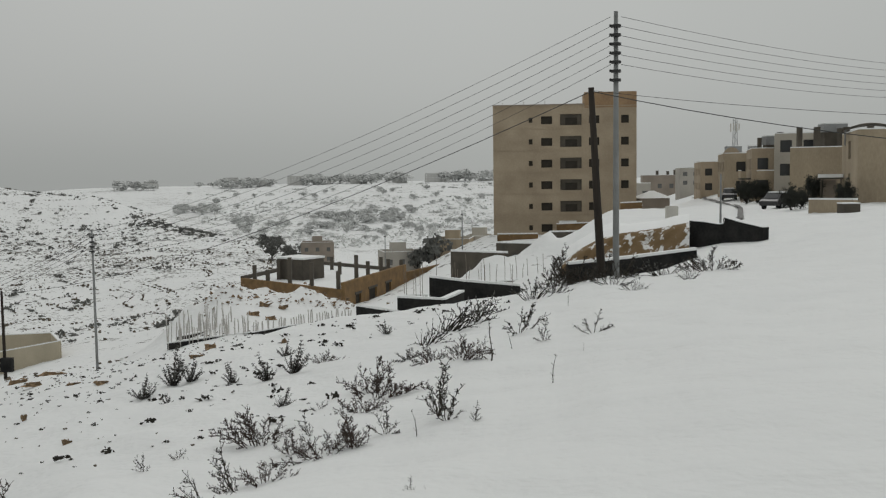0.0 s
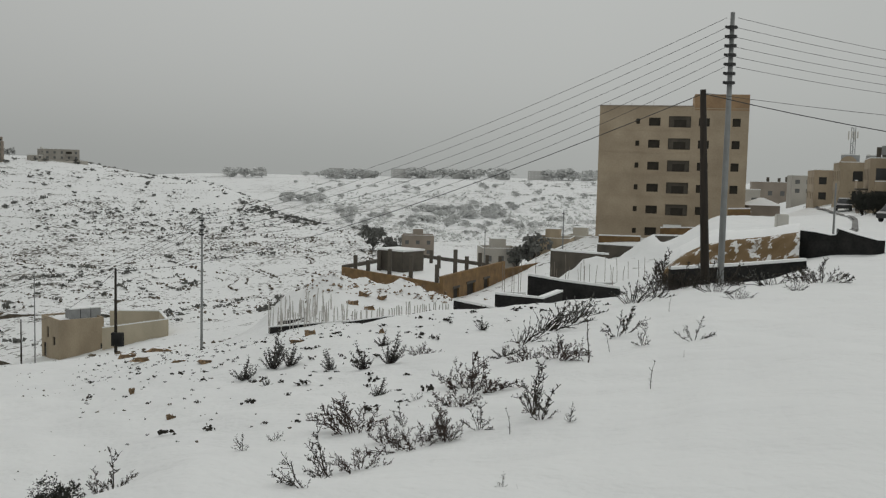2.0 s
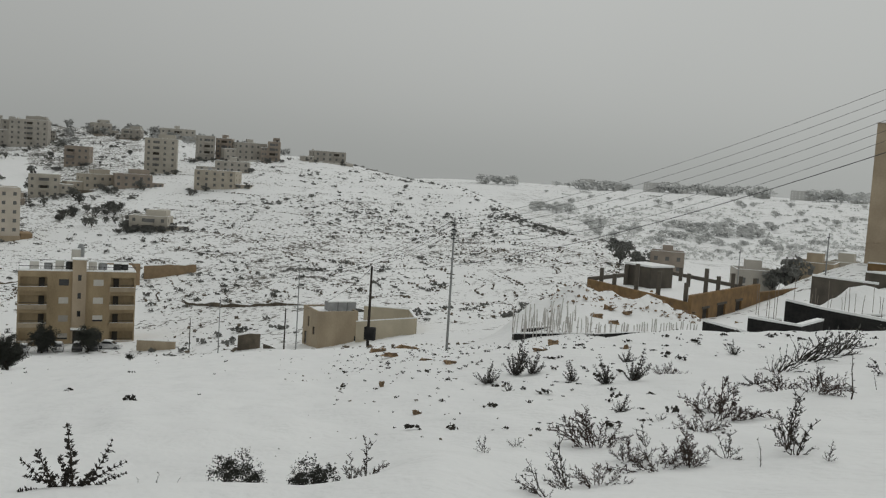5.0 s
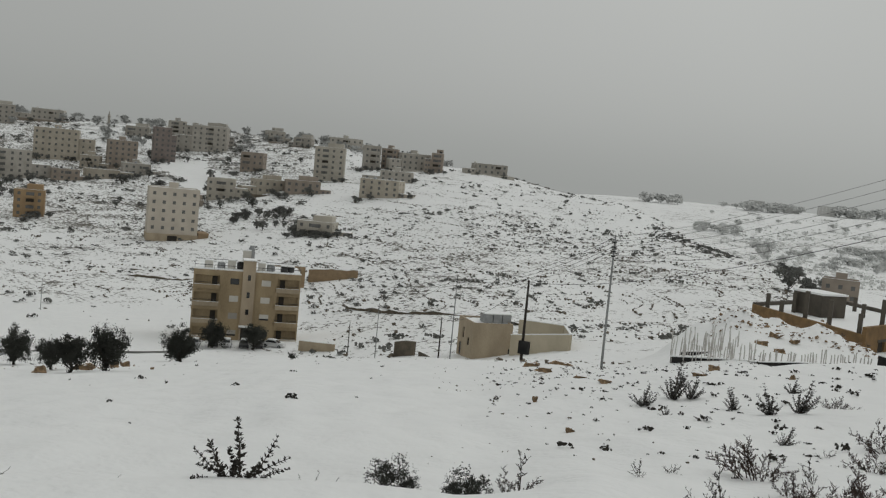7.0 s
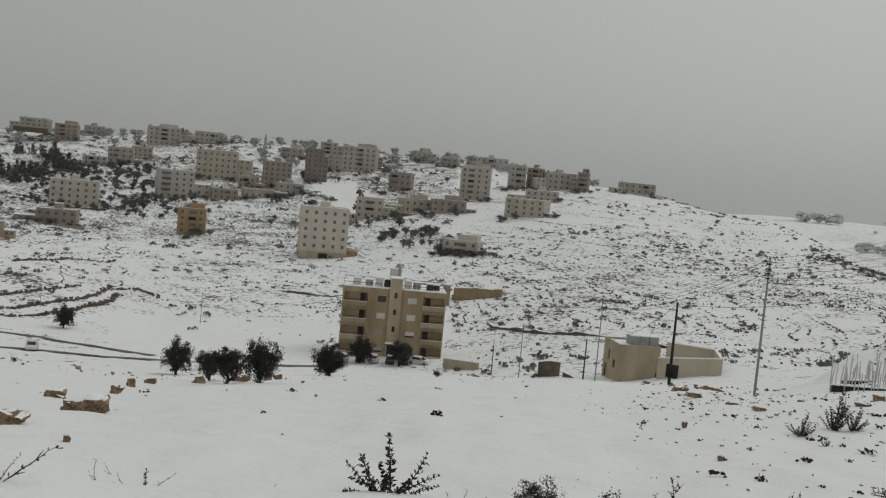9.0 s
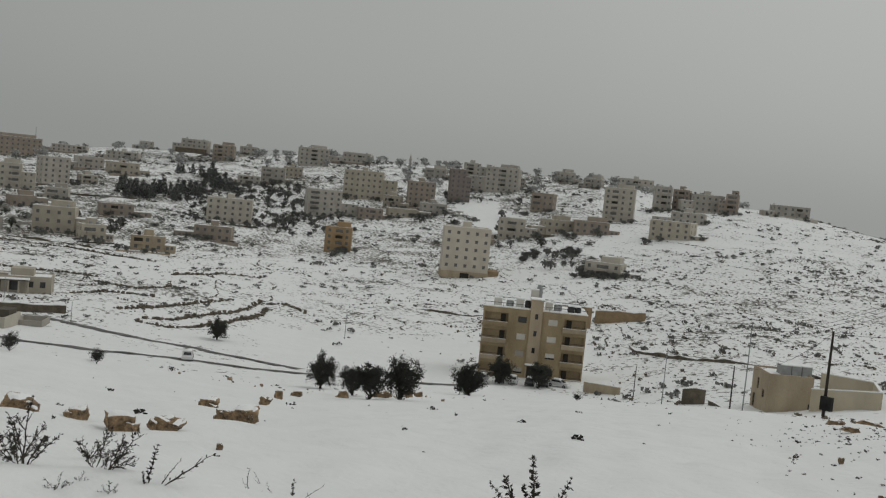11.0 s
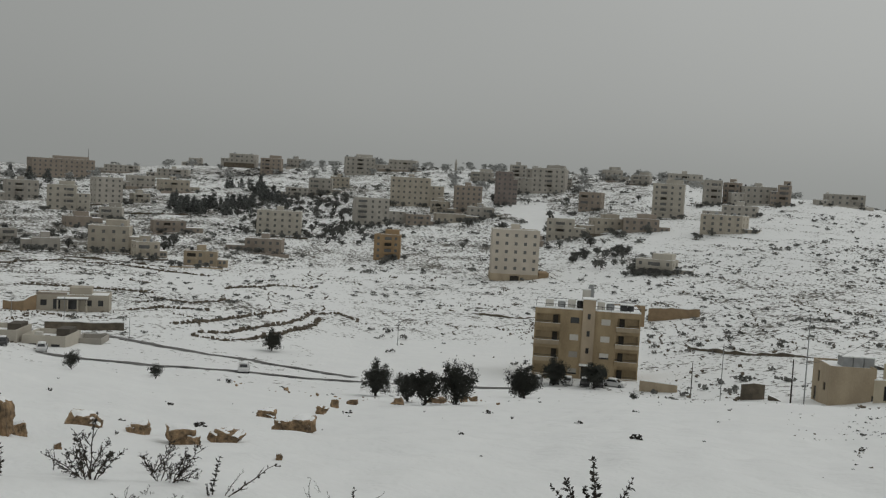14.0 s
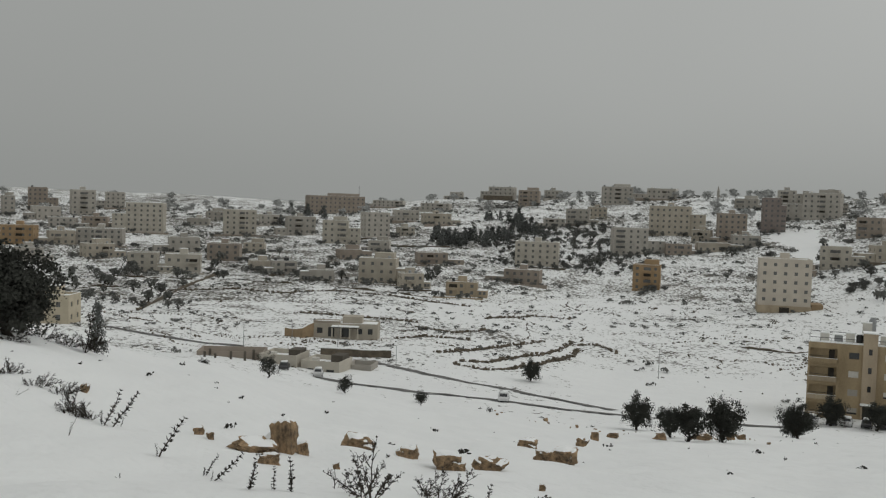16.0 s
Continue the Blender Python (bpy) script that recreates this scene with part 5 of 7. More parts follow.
wall_run("boundary_wall", ((-3.28, 130, -6.22), (-5.69, 130, -6.19)), 0.4, 2, BLOCKWORK, "low orange stone wall before the block", snow=0.15)
wall_run("boundary_wall", ((-6.79, 134, -5.12), (-9.33, 134, -4.93)), 0.4, 1.2, BLOCKWORK, "low orange stone wall before the block", snow=0.15)
wall_run("boundary_wall", ((-10.43, 104, -2.26), (-13.32, 104, -2.11)), 0.4, 2.5, CONCRETE, "dark stepped wall beside the block", snow=0.15)
wall_run("boundary_wall", ((-10.50, 125, -2.04), (-11.73, 125, -1.92)), 0.4, 2.5, BLOCKWORK, "orange stone wall beside the block", snow=0.15)
wall_run("boundary_wall", ((-7.4, 43, -2.3), (-11.0, 44.5, -2.15), (-14.7, 46, -1.88)), 0.3, 2.5, DARKWALL, "long low black foundation wall topped with snow", snow=0.12)
wall_run("retaining_wall", ((-14.5, 54, -0.9), (-16.1, 53, -1.09), (-16.25, 53, -1.05), (-16.4, 53, -0.74), (-18.55, 51, -1.18)), 0.4, 3.5, DARKWALL, "dark stained retaining wall with a ragged top", snow=0.04, ragged=0.12)
wall_run("garden_wall", ((38.0, 179, -31.9), (35.9, 174, -31.2)), 0.35, 1.5, BEIGE, "low beige wall beside the parked cars", snow=0.15)
wall_run("garden_wall", ((-20.9, 72, -0.3), (-23.2, 69, -0.25)), 0.35, 1.5, BEIGE, "low beige garden wall topped with snow", snow=0.12)
wall_run("broken_wall", ((32.3, 152, -25.7), (31.1, 150, -25.1)), 0.5, 3, DRYSTONE, "roofless broken brown stone wall", snow=0.0, ragged=0.4)
wall_run("broken_wall", ((30.8, 148, -26.1), (29.9, 146, -26.8), (29.2, 146, -27.6)), 0.5, 3, DRYSTONE, "crumbling low brown stone wall", snow=0.05, ragged=0.25)
wall_run("retaining_wall", ((40.2, 272, -28.6), (38.0, 272, -28.4)), 0.8, 5, TANSTONE, "high tan stone retaining wall on the hillside", snow=0.3, ragged=0.3)
wall_run("retaining_wall", ((37.8, 284, -30.2), (34.9, 284, -29.6)), 0.8, 4, TANSTONE, "tan stone retaining wall on the hillside", snow=0.25, ragged=0.3)
wall_run("terrace_wall", ((35.4, 230, 0.5), (32.5, 215, 0.55), (30.2, 205, 0.6), (27.0, 195, 0.5), (24.0, 186, 0.4)), 0.6, 1.5, DRYSTONE, "long brown drystone terrace wall", snow=0.1, ragged=0.5, follow=1)
wall_run("terrace_wall", ((72.5, 212, 1.6), (68.3, 212, 1.6)), 0.8, 1.5, DRYSTONE, "brown drystone terrace wall above the houses", snow=0.2, ragged=0.2, follow=1)

STONES = "dark drystone terrace wall half buried in snow"
UPPER_TERRACES = (((83.0, 300, 1.5), (80.5, 370, 1.5), (78.6, 430, 1.5)), 
             ((49.5, 300, 0.7), (45.0, 290, 0.7), (42.0, 300, 0.6)), 
             ((75.0, 395, 1.0), (70.0, 380, 1.0), (66.0, 370, 1.0)),
             ((86.0, 420, 1.2), (83.0, 410, 1.2), (80.0, 402, 1.2)), ((88.0, 380, 1.1), (84.0, 372, 1.1)), ((70.0, 560, 1.6), (65.0, 560, 1.6)), ((17.8, 640, 3.0), (13.5, 560, 2.5), (11.6, 500, 2.0)))
for rows in UPPER_TERRACES:
    wall_run("terrace_wall", [(r[0], r[1], r[2] * 0.4) for r in rows], 0.8, 1.0, DRYSTONE, STONES, snow=0.0, ragged=0.7, follow=1)

# ---- roads: thin sheets draped just over the ground ----


def road(points, width, material, label):
    bm = bmesh.new()
    prev = None
    P = [spot(b, d) for b, d in points]
    for (x0, y0, _), (x1, y1, _) in zip(P, P[1:]):
        n = max(2, int(math.hypot(x1 - x0, y1 - y0) / 3))
        s = Vector((x1 - x0, y1 - y0, 0)).normalized().cross(Vector((0, 0, 1))) * width / 2
        for k in range(n + 1):
            x, y = x0 + (x1 - x0) * k / n, y0 + (y1 - y0) * k / n
            v = [bm.verts.new((x + f * s.x, y + f * s.y, float(land(np.array([x + f * s.x]), np.array([y + f * s.y]))[0]) + 0.12)) for f in (-1, 0, 1)]
            if prev:
                for i in range(2):
                    bm.faces.new((prev[i], prev[i + 1], v[i + 1], v[i]))
            prev = v
    bmesh.ops.recalc_face_normals(bm, faces=bm.faces)
    tagged(part("road", bm, material, smooth=True), label, "road", kind="structure")


road(((45.4, 169), (48.1, 165), (51.3, 154), (54.8, 150), (57.8, 152), (61.2, 154), (63.6, 153), (66.3, 154), (69.7, 163), (72.7, 175)), 2.2, ASPHALT, "narrow wet asphalt road with snow on its verges")
road(((54.9, 162), (57.8, 172), (61.2, 182), (63.6, 185), (66.3, 191), (69.9, 206)), 2.0, ASPHALT, "upper wet asphalt lane along the valley")
road(((77.0, 222), (79.9, 228), (82.4, 238), (84.6, 255)), 2.0, ASPHALT, "far wet asphalt lane beyond the brow")
road(((-16.2, 62), (-17.2, 72), (-17.2, 95), (-15.8, 130), (-14.6, 200)), 0.45, ASPHALT, "snowy street with dark wheel tracks")
# ---- the half-built house on the slope ----


def half_built_house():
    near, left, right = Vector((-9.9, 94.9, 0)), Vector((-22.5, 107.7, 0)), Vector((-4.5, 114.1, 0))
    back = left + right - near
    roof_z = -9.62
    base = thing("half_built_house", Matrix.Translation((near.x, near.y, roof_z)), "half-built orange stone house with bare roof columns", "house")
    o = near
    L, R, B = left - o, right - o, back - o

    def run(a, b, z0, z1, t, name, material, label="", parent=base, holes=()):
        u = (b - a).normalized()
        n = u.cross(Vector((0, 0, 1)))
        bm = bmesh.new()
        length = (b - a).length
        facade(bm, length, z1 - z0, holes, 0.25, lambda s, i, h: a + u * s - n * (i - t / 2) * 1 + Vector((0, 0, z0 + h)))
        facade(bm, length, z1 - z0, [], 0.05, lambda s, i, h: a + u * s - n * (t / 2) + Vector((0, 0, z0 + h)))
        bm2 = bm
        v = [bm2.verts.new(a + u * s + n * f * t / 2 + Vector((0, 0, z1))) for s, f in ((0, -1), (length, -1), (length, 1), (0, 1))]
        bm2.faces.new(v)
        for s in (0, length):
            v = [bm2.verts.new(a + u * s + n * f * t / 2 + Vector((0, 0, z))) for f, z in ((-1, z0), (1, z0), (1, z1), (-1, z1))]
            bm2.faces.new(v)
        bmesh.ops.recalc_face_normals(bm2, faces=bm2.faces)
        wall = part(name, bm2, material, parent, label)
        # A near-black panel backs each opening to give its interior shade.
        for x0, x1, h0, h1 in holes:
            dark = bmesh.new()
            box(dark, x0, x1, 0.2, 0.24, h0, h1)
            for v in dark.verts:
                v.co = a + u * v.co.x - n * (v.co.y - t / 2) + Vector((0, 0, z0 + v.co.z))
            part("opening_panel", dark, HOLE, wall)
            lintel = bmesh.new()
            box(lintel, x0 - 0.2, x1 + 0.2, -0.06, 0.0, h1, h1 + 0.25)
            for v in lintel.verts:
                v.co = a + u * v.co.x - n * (v.co.y - t / 2) + Vector((0, 0, z0 + v.co.z))
            part("lintel", lintel, CONCRETE, wall)
        return wall

    zero = Vector((0, 0, 0))
    run(L, zero, -4.5, 0.25, 0.4, "wall", BLOCKWORK)
    run(zero, R, -4.5, 0.95, 0.4, "wall", BLOCKWORK, holes=((3.0, 4.6, 2.2, 3.9), (7.0, 9.4, 2.0, 4.0), (12.4, 14.2, 1.9, 4.0)))
    run(R, B, -4.5, 0.45, 0.4, "wall", CONCRETE)
    run(B, L, -4.5, 0.45, 0.4, "wall", CONCRETE)
    bm = bmesh.new()
    lo = [bm.verts.new(p + Vector((0, 0, -0.3))) for p in (zero, R, B, L)]
    hi = [bm.verts.new(p + Vector((0, 0, 0.05))) for p in (zero, R, B, L)]
    bm.faces.new(hi)
    bm.faces.new(lo[::-1])
    for k in range(4):
        bm.faces.new((lo[k], lo[(k + 1) % 4], hi[(k + 1) % 4], hi[k]))
    part("roof_slab", bm, SNOW, base, "snow covered roof slab")
    ru, lu = R.normalized(), L.normalized()
    run(R, R + ru * 16 + Vector((2, 0, 0)), -4.5, 0.0, 0.4, "wall", BLOCKWORK)
    col = mesh_of("column", boxes((-0.2, 0.2, -0.2, 0.2, 0, 1)), CONCRETE)
    for x, y, h in ((-21.1, 107.8, 1.6), (-19, 104.3, 1.4), (-18.3, 107.3, 2.2), (-16.2, 101.8, 2.9), (-13.5, 98.9, 2.6), (-13.6, 118.0, 1.6), (-10.4, 95.6, 2.0), (-9.0, 100.2, 3.2), (-8.0, 102.8, 2.3), (-7.0, 109.4, 2.2), (-6.3, 111.3, 1.8), (-4.9, 113.6, 1.5), (-12.0, 112, 1.5)):
        shared("column", col, base, Matrix.Translation((x - o.x, y - o.y, 0.05)) @ Matrix.Diagonal((1, 1, h, 1)))
    hut = part("roof_hut", boxes((-2.0, 2.0, -1.7, 1.7, 0.0, 2.3)), CONCRETE, base, "dark concrete roof hut")
    hut.matrix_local = Matrix.Translation((-16.0 - o.x, 108.3 - o.y, 0.05)) @ Matrix.Rotation(radians(-35), 4, "Z")
    s = part("hut_snow", boxes((-2.1, 2.1, -1.8, 1.8, 2.3, 2.5)), SNOW, hut)


half_built_house()


def plain_house(name, b, d, z, w, dep, h, material, turn, label, openings=(), parapet=0.35, side=()):
    x, y, _ = spot(b, d)
    base = thing(name, pose(x, y, z, 0, 0, b + turn), label, "house")
    bm = bmesh.new()
    facade(bm, w, h + 2, openings, 0.2, lambda a, i, u: Vector((-w / 2 + a, -dep / 2 + i, u - 2)))
    facade(bm, dep, h + 2, [], 0.2, lambda a, i, u: Vector((w / 2 - i, -dep / 2 + a, u - 2)))
    facade(bm, w, h + 2, [], 0.2, lambda a, i, u: Vector((w / 2 - a, dep / 2 - i, u - 2)))
    facade(bm, dep, h + 2, side, 0.2, lambda a, i, u: Vector((-w / 2 + i, dep / 2 - a, u - 2)))
    part("wall", bm, material, base)
    part("parapet", ring(-w / 2 + 0.002, w / 2 - 0.002, -dep / 2 + 0.002, dep / 2 - 0.002, h - parapet, h + 0.003, 0.25), material, base)
    part("roof_snow", boxes((-w / 2 + 0.2, w / 2 - 0.2, -dep / 2 + 0.2, dep / 2 - 0.2, h - parapet - 0.3, h - parapet + 0.1)), SNOW, base)
    for o in openings:
        window(base, o[1] - o[0], o[3] - o[2], Matrix.Translation((-w / 2 + o[0], -dep / 2 + 0.19, o[2] - 2)), GLASS)
    for o in side:
        window(base, o[1] - o[0], o[3] - o[2], Matrix.Translation((-w / 2 + 0.19, dep / 2 - o[0], o[2] - 2)) @ Matrix.Rotation(radians(270), 4, "Z"), GLASS)
    return base


cube = plain_house("house", 27.0, 148, -26.3, 6.4, 7.0, 6.0, BEIGE, 20, "plain two-storey beige cube house with roof tank", side=((0.8, 1.9, 2.1, 4.1), (2.2, 3.0, 5.0, 6.6), (4.6, 5.6, 4.2, 5.4)), openings=((5.9, 6.4, 2.1, 4.2),))
for k in range(3):
    tank = part("water_tank", boxes((-0.9 + 1.5 * k, 0.5 + 1.5 * k, -1.6, 0.4, 5.75, 7.1)), PLASTIC, cube, "grey metal roof water tank")
    part("tank_snow", boxes((-0.92 + 1.5 * k, 0.52 + 1.5 * k, -1.62, 0.42, 7.104, 7.25)), SNOW, tank)
wall_run("yard_wall", ((25.4, 144, -21.6), (21.9, 137, -19.5)), 0.35, 3.5, CREAM, "cream rendered yard wall beside the cube house", snow=0.15)
wall_run("yard_wall", ((21.9, 137, -19.5), (22.3, 158, -21.4), (25.0, 163, -21.9)), 0.35, 3.5, CREAM, "cream rendered yard wall beside the cube house", snow=0.15)

# ---- valley houses ----
villa = plain_house("house", 71.0, 246, -32.4, 16.5, 8, 3.6, FARBEIGE, -6, "long low stone villa with an arched porch", openings=((1.2, 2.6, 3, 4.4), (4.0, 5.6, 2.2, 4.6), (7.0, 9.6, 2.2, 4.7), (11.2, 12.6, 3, 4.4), (14.0, 15.2, 3, 4.4)))
part("upper_room", boxes((-1, 4, -1, 3.5, 3.0, 5.0)), FARBEIGE, villa)
part("porch_roof", boxes((-3.2, 3.6, -6.4, -4.01, 2.7, 2.95)), CONCRETE, villa)
part("porch_snow", boxes((-3.2, 3.6, -6.4, -4.01, 2.954, 3.15)), SNOW, villa)
for px in (-3.0, -0.8, 1.4, 3.4):
    part("porch_column", boxes((px - 0.15, px + 0.15, -6.3, -6.0, -1.0, 2.696)), FARBEIGE, villa)
part("roof_beam", boxes((-8.0, -1.2, -3.9, -3.5, 3.6, 4.1)), BROWNSTONE, villa)
wall_run("broken_wall", ((74.6, 243, -30.6), (73.6, 240, -29.6), (73.0, 243, -29.0)), 0.6, 3, TANSTONE, "ruined tan stone wall beside the villa", snow=0.1, ragged=0.7)
pair_a = plain_house("house", 74.6, 192, -32.3, 7.6, 8, 4.0, PALE, -20, "low white house with flat snowy roof", openings=((2, 3, 3.2, 4.4), (5.4, 6.4, 3.2, 4.4)), parapet=1.0)
pair_b = plain_house("house", 72.1, 190, -33.0, 7.8, 8, 3.8, PALE, -20, "low white house beside the valley road", openings=((1.2, 2.6, 2.2, 4.3), (5.2, 6.8, 2.2, 4.3)), parapet=1.0)
for h in (pair_a, pair_b):
    part("roof_room", boxes((1.0, 3.4, -0.5, 3.2, 2.7, 4.6)), CONCRETE, h, "dark unrendered roof room")
    part("roof_tank", boxes((-2.6, -1.4, -1.5, -0.3, 2.7, 4.0)), SHUTTER, h)
    part("roof_crate", boxes((-0.6, 0.2, -2.2, -1.4, 2.7, 3.5)), CONCRETE, h)
plain_house("shed", 70.0, 194, -33.2, 5.0, 6, 2.6, GREYSTONE, -14, "grey roofless walled yard filled with snow", parapet=1.6)
plain_house("shed", 77.6, 196, -30.9, 13.0, 7, 2.5, BROWNSTONE, -8, "unfinished brown walls with bare columns", parapet=1.2)
for b, d in ((79.2, 189), (78.6, 188), (77.7, 188), (76.9, 188), (76.4, 191), (78.9, 193)):
    x, y, g = spot(b, d)
    tagged(part("column", boxes((x - 0.2, x + 0.2, y - 0.2, y + 0.2, -31.5, -27.9 + 0.3 * math.sin(b * 9))), CONCRETE), "bare grey concrete column of an unfinished house", "column", "unfinished columns")
house("house", 87.4, 262, 10.5, 9, 2, 2, CREAM, "two-storey cream stone house behind the slope", turn=-20, z=-31.0, storey=3.2, glass=FARGLASS)

# ---- cars ----


def car(name, x, y, z, heading, paint, label, snow=True):
    base = thing(name, pose(x, y, z, 0, 0, heading), label, "car", "parked cars")
    bm = bmesh.new()
    prof = ((-2.1, 0.35), (-2.15, 0.75), (-1.75, 0.92), (-1.2, 0.97), (1.15, 0.97), (1.95, 0.85), (2.15, 0.65), (2.1, 0.35))
    cab = ((-1.7, 0.93), (-1.1, 1.42), (0.35, 1.45), (1.2, 0.96))
    for outline, half, top in ((prof, 0.84, 0.80), (cab, 0.76, 0.64)):
        a = [bm.verts.new((px, -half + (half - top) * (pz > 1.2), pz)) for px, pz in outline]
        b = [bm.verts.new((px, half - (half - top) * (pz > 1.2), pz)) for px, pz in outline]
        bm.faces.new(a)
        bm.faces.new(b[::-1])
        for k in range(len(a)):
            bm.faces.new((a[k], b[k], b[(k + 1) % len(a)], a[(k + 1) % len(a)]))
    bmesh.ops.recalc_face_normals(bm, faces=bm.faces)
    part("body", bm, paint, base)
    for s in (-1, 1):
        bm = bmesh.new()
        f = [bm.verts.new((px, s * (0.775 - 0.10 * (pz > 1.2)), pz)) for px, pz in ((-1.4, 1.0), (-1.02, 1.36), (0.3, 1.39), (0.95, 1.0))]
        bm.faces.new(f)
        part("side_window", bm, GLASS, base)
        for px in (-1.35, 1.35):
            bm = bmesh.new()
            tube(bm, [(px, s * 0.68, 0.32), (px, s * 0.88, 0.32)], [0.32, 0.32], 14)
            wheel = part("wheel", bm, RUBBER, base)
            bm = bmesh.new()
            tube(bm, [(px, s * 0.87, 0.32), (px, s * 0.895, 0.32)], [0.18, 0.17], 10)
            part("rim", bm, STEEL, wheel)
    for px, py0, py1, z0, z1, sl in ((1.22, -0.6, 0.6, 0.98, 1.38, -0.75), (-1.72, -0.6, 0.6, 0.98, 1.36, 0.5)):
        bm = bmesh.new()
        f = [bm.verts.new(v) for v in ((px + 0.02, py0, z0), (px + 0.02, py1, z0), (px + sl, py1 * 0.9, z1), (px + sl, py0 * 0.9, z1))]
        bm.faces.new(f)
        part("windscreen", bm, GLASS, base)
    if snow:
        bm = boxes((-1.1, 0.4, -0.62, 0.62, 1.4, 1.56))
        bmesh.ops.bevel(bm, geom=bm.edges[:], offset=0.06, segments=2, affect="EDGES")
        part("roof_snow", bm, SNOW, base, smooth=True)
        bm = boxes((1.2, 2.0, -0.7, 0.7, 0.86, 1.02))
        bmesh.ops.bevel(bm, geom=bm.edges[:], offset=0.05, segments=2, affect="EDGES")
        part("bonnet_snow", bm, SNOW, base, smooth=True)


for b, d, paint, hd, lab in ((44.0, 181, WHITEPAINT, 130, "white car parked before the yellow block"), (43.0, 181, CARPAINT, 132, "dark car parked before the yellow block"), (42.2, 181, WHITEPAINT, 130, "pale car parked before the yellow block"),
                             (41.2, 181, CARPAINT, 128, "dark car parked under the street tree"), (40.4, 181.5, CARPAINT, 131, "dark snowy car before the yellow block"), (39.5, 182, WHITEPAINT, 20, "white snowy car beside the wall")):
    x, y, g = spot(b, d)
    car("car", x, y, max(g, -35.3) + 0.05, hd, paint, lab)
x, y, g = spot(-19.3, 90)
car("car", x, y, g - 0.05, 45, CARPAINT, "dark hatchback parked on the snowy street")
x, y, g = spot(-16.6, 125)
car("car", x, y, g, 75, CARPAINT, "dark car parked far along the street")
x, y, g = spot(61.5, 154)
car("car", x, y, g + 0.1, 150, WHITEPAINT, "pale car standing on the valley road")
x, y, g = spot(72.6, 178)
car("car", x, y, g + 0.1, 160, WHITEPAINT, "white car beside the low white houses")
x, y, g = spot(74.6, 180)
car("car", x, y, g + 0.1, 160, CARPAINT, "dark car beside the low white houses")

# ---- roof clutter and small street things ----
bt = VALLEY_BLOCK.matrix_world
for k, (px, py, w, h, m) in enumerate(((-7.6, -3, 1.6, 1.4, SHUTTER), (-5.2, -3.2, 1.5, 1.2, PLASTIC), (-3.2, -2.6, 1.5, 1.6, SHUTTER), (-1.6, -3.0, 1.2, 1.5, CABLE), (2.6, -3.2, 1.4, 1.5, SHUTTER), (4.4, -3.0, 1.6, 1.3, PLASTIC), (7.0, -3.2, 1.3, 1.2, CABLE), (8.4, -2.8, 1.3, 1.1, CABLE), (-0.3, 0.5, 1.6, 3.4, SHUTTER), (0.6, 1.5, 1.3, 4.4, PLASTIC))):
    bm = bmesh.new()
    if k % 2:
        tube(bm, [(0, 0, 0), (0, 0, h * 0.85), (0, 0, h)], [w / 2, w / 2, w / 4], 14)
    else:
        box(bm, -w / 2, w / 2, -w / 2, w / 2, 0, h)
    t = part("water_tank", bm, m)
    t.matrix_world = bt @ Matrix.Translation((px, py, VALLEY_ROOF + 0.15))
    tagged(t, "rooftop water tank capped with snow", "water tank", "roof tanks")
    s = part("tank_snow", boxes((-w / 2, w / 2, -w / 2, w / 2, h, h + 0.18)), SNOW, t)


def mast(b, d, z0, h):
    x, y, _ = spot(b, d)
    base = thing("telecom_mast", pose(x, y, z0, 0, 0, b), "grey lattice telecom mast on a roof", "mast")
    for sx, sy in ((-0.5, -0.4), (0.5, -0.4), (0, 0.5)):
        bm = bmesh.new()
        tube(bm, [(sx, sy, 0), (sx * 0.8, sy * 0.8, h)], [0.09, 0.07], 6)
        leg = part("leg", bm, STEEL, base)
    for k in range(8):
        bm = bmesh.new()
        z, s = h * k / 8, (-1) ** k
        tube(bm, [(-0.5 * s, -0.4, z), (0.48 * s, -0.4, z + h / 8)], [0.05, 0.05], 5)
        part("brace", bm, STEEL, base)
    for k in range(4):
        part("antenna", boxes((-1.1 + 0.6 * k, -0.8 + 0.6 * k, -0.6, -0.45, h * 0.62 + 0.4 * (k % 2), h * 0.62 + 1.9)), SHUTTER, base)


x, y, _ = spot(49.6, 742)
mn = thing("minaret", pose(x, y, 8.0), "slim pale stone minaret on the ridge", "minaret")
bm = bmesh.new()
tube(bm, [(0, 0, 0), (0, 0, 11), (0, 0, 11.2), (0, 0, 12), (0, 0, 15)], [1.0, 0.9, 1.4, 0.8, 0.1], 10)
part("shaft", bm, GREYSTONE, mn)
steel_pole("antenna_pole", 70.5, 775, 15.0, 4.0, "thin antenna pole on a ridge building", 0, 0.25)
mast(-16.9, 230, 6.2, 7.5)
for b, d, z0, w, h in ((-21.2, 104, 4.2, 0.5, 1.9), (-20.3, 104, 4.0, 0.45, 2.1), (-22.4, 104, 4.2, 0.5, 1.7), (-22.7, 104, 4.2, 0.5, 1.8), (-19.3, 120, 4.6, 0.55, 1.7), (-23.9, 104, 4.0, 0.5, 2.0), (-18.2, 120, 4.4, 0.4, 1.3), (-13.6, 298, 0.6, 0.7, 2.2), (-13.2, 298, 0.6, 0.7, 1.8), (-12.6, 298, 0.6, 0.7, 2.0)):
    x, y, _ = spot(b, d)
    tagged(part("column", boxes((x - w / 2, x + w / 2, y - w / 2, y + w / 2, z0 - 0.8, z0 + h)), CONCRETE), "bare dark concrete column on a street house roof", "column", "unfinished columns")
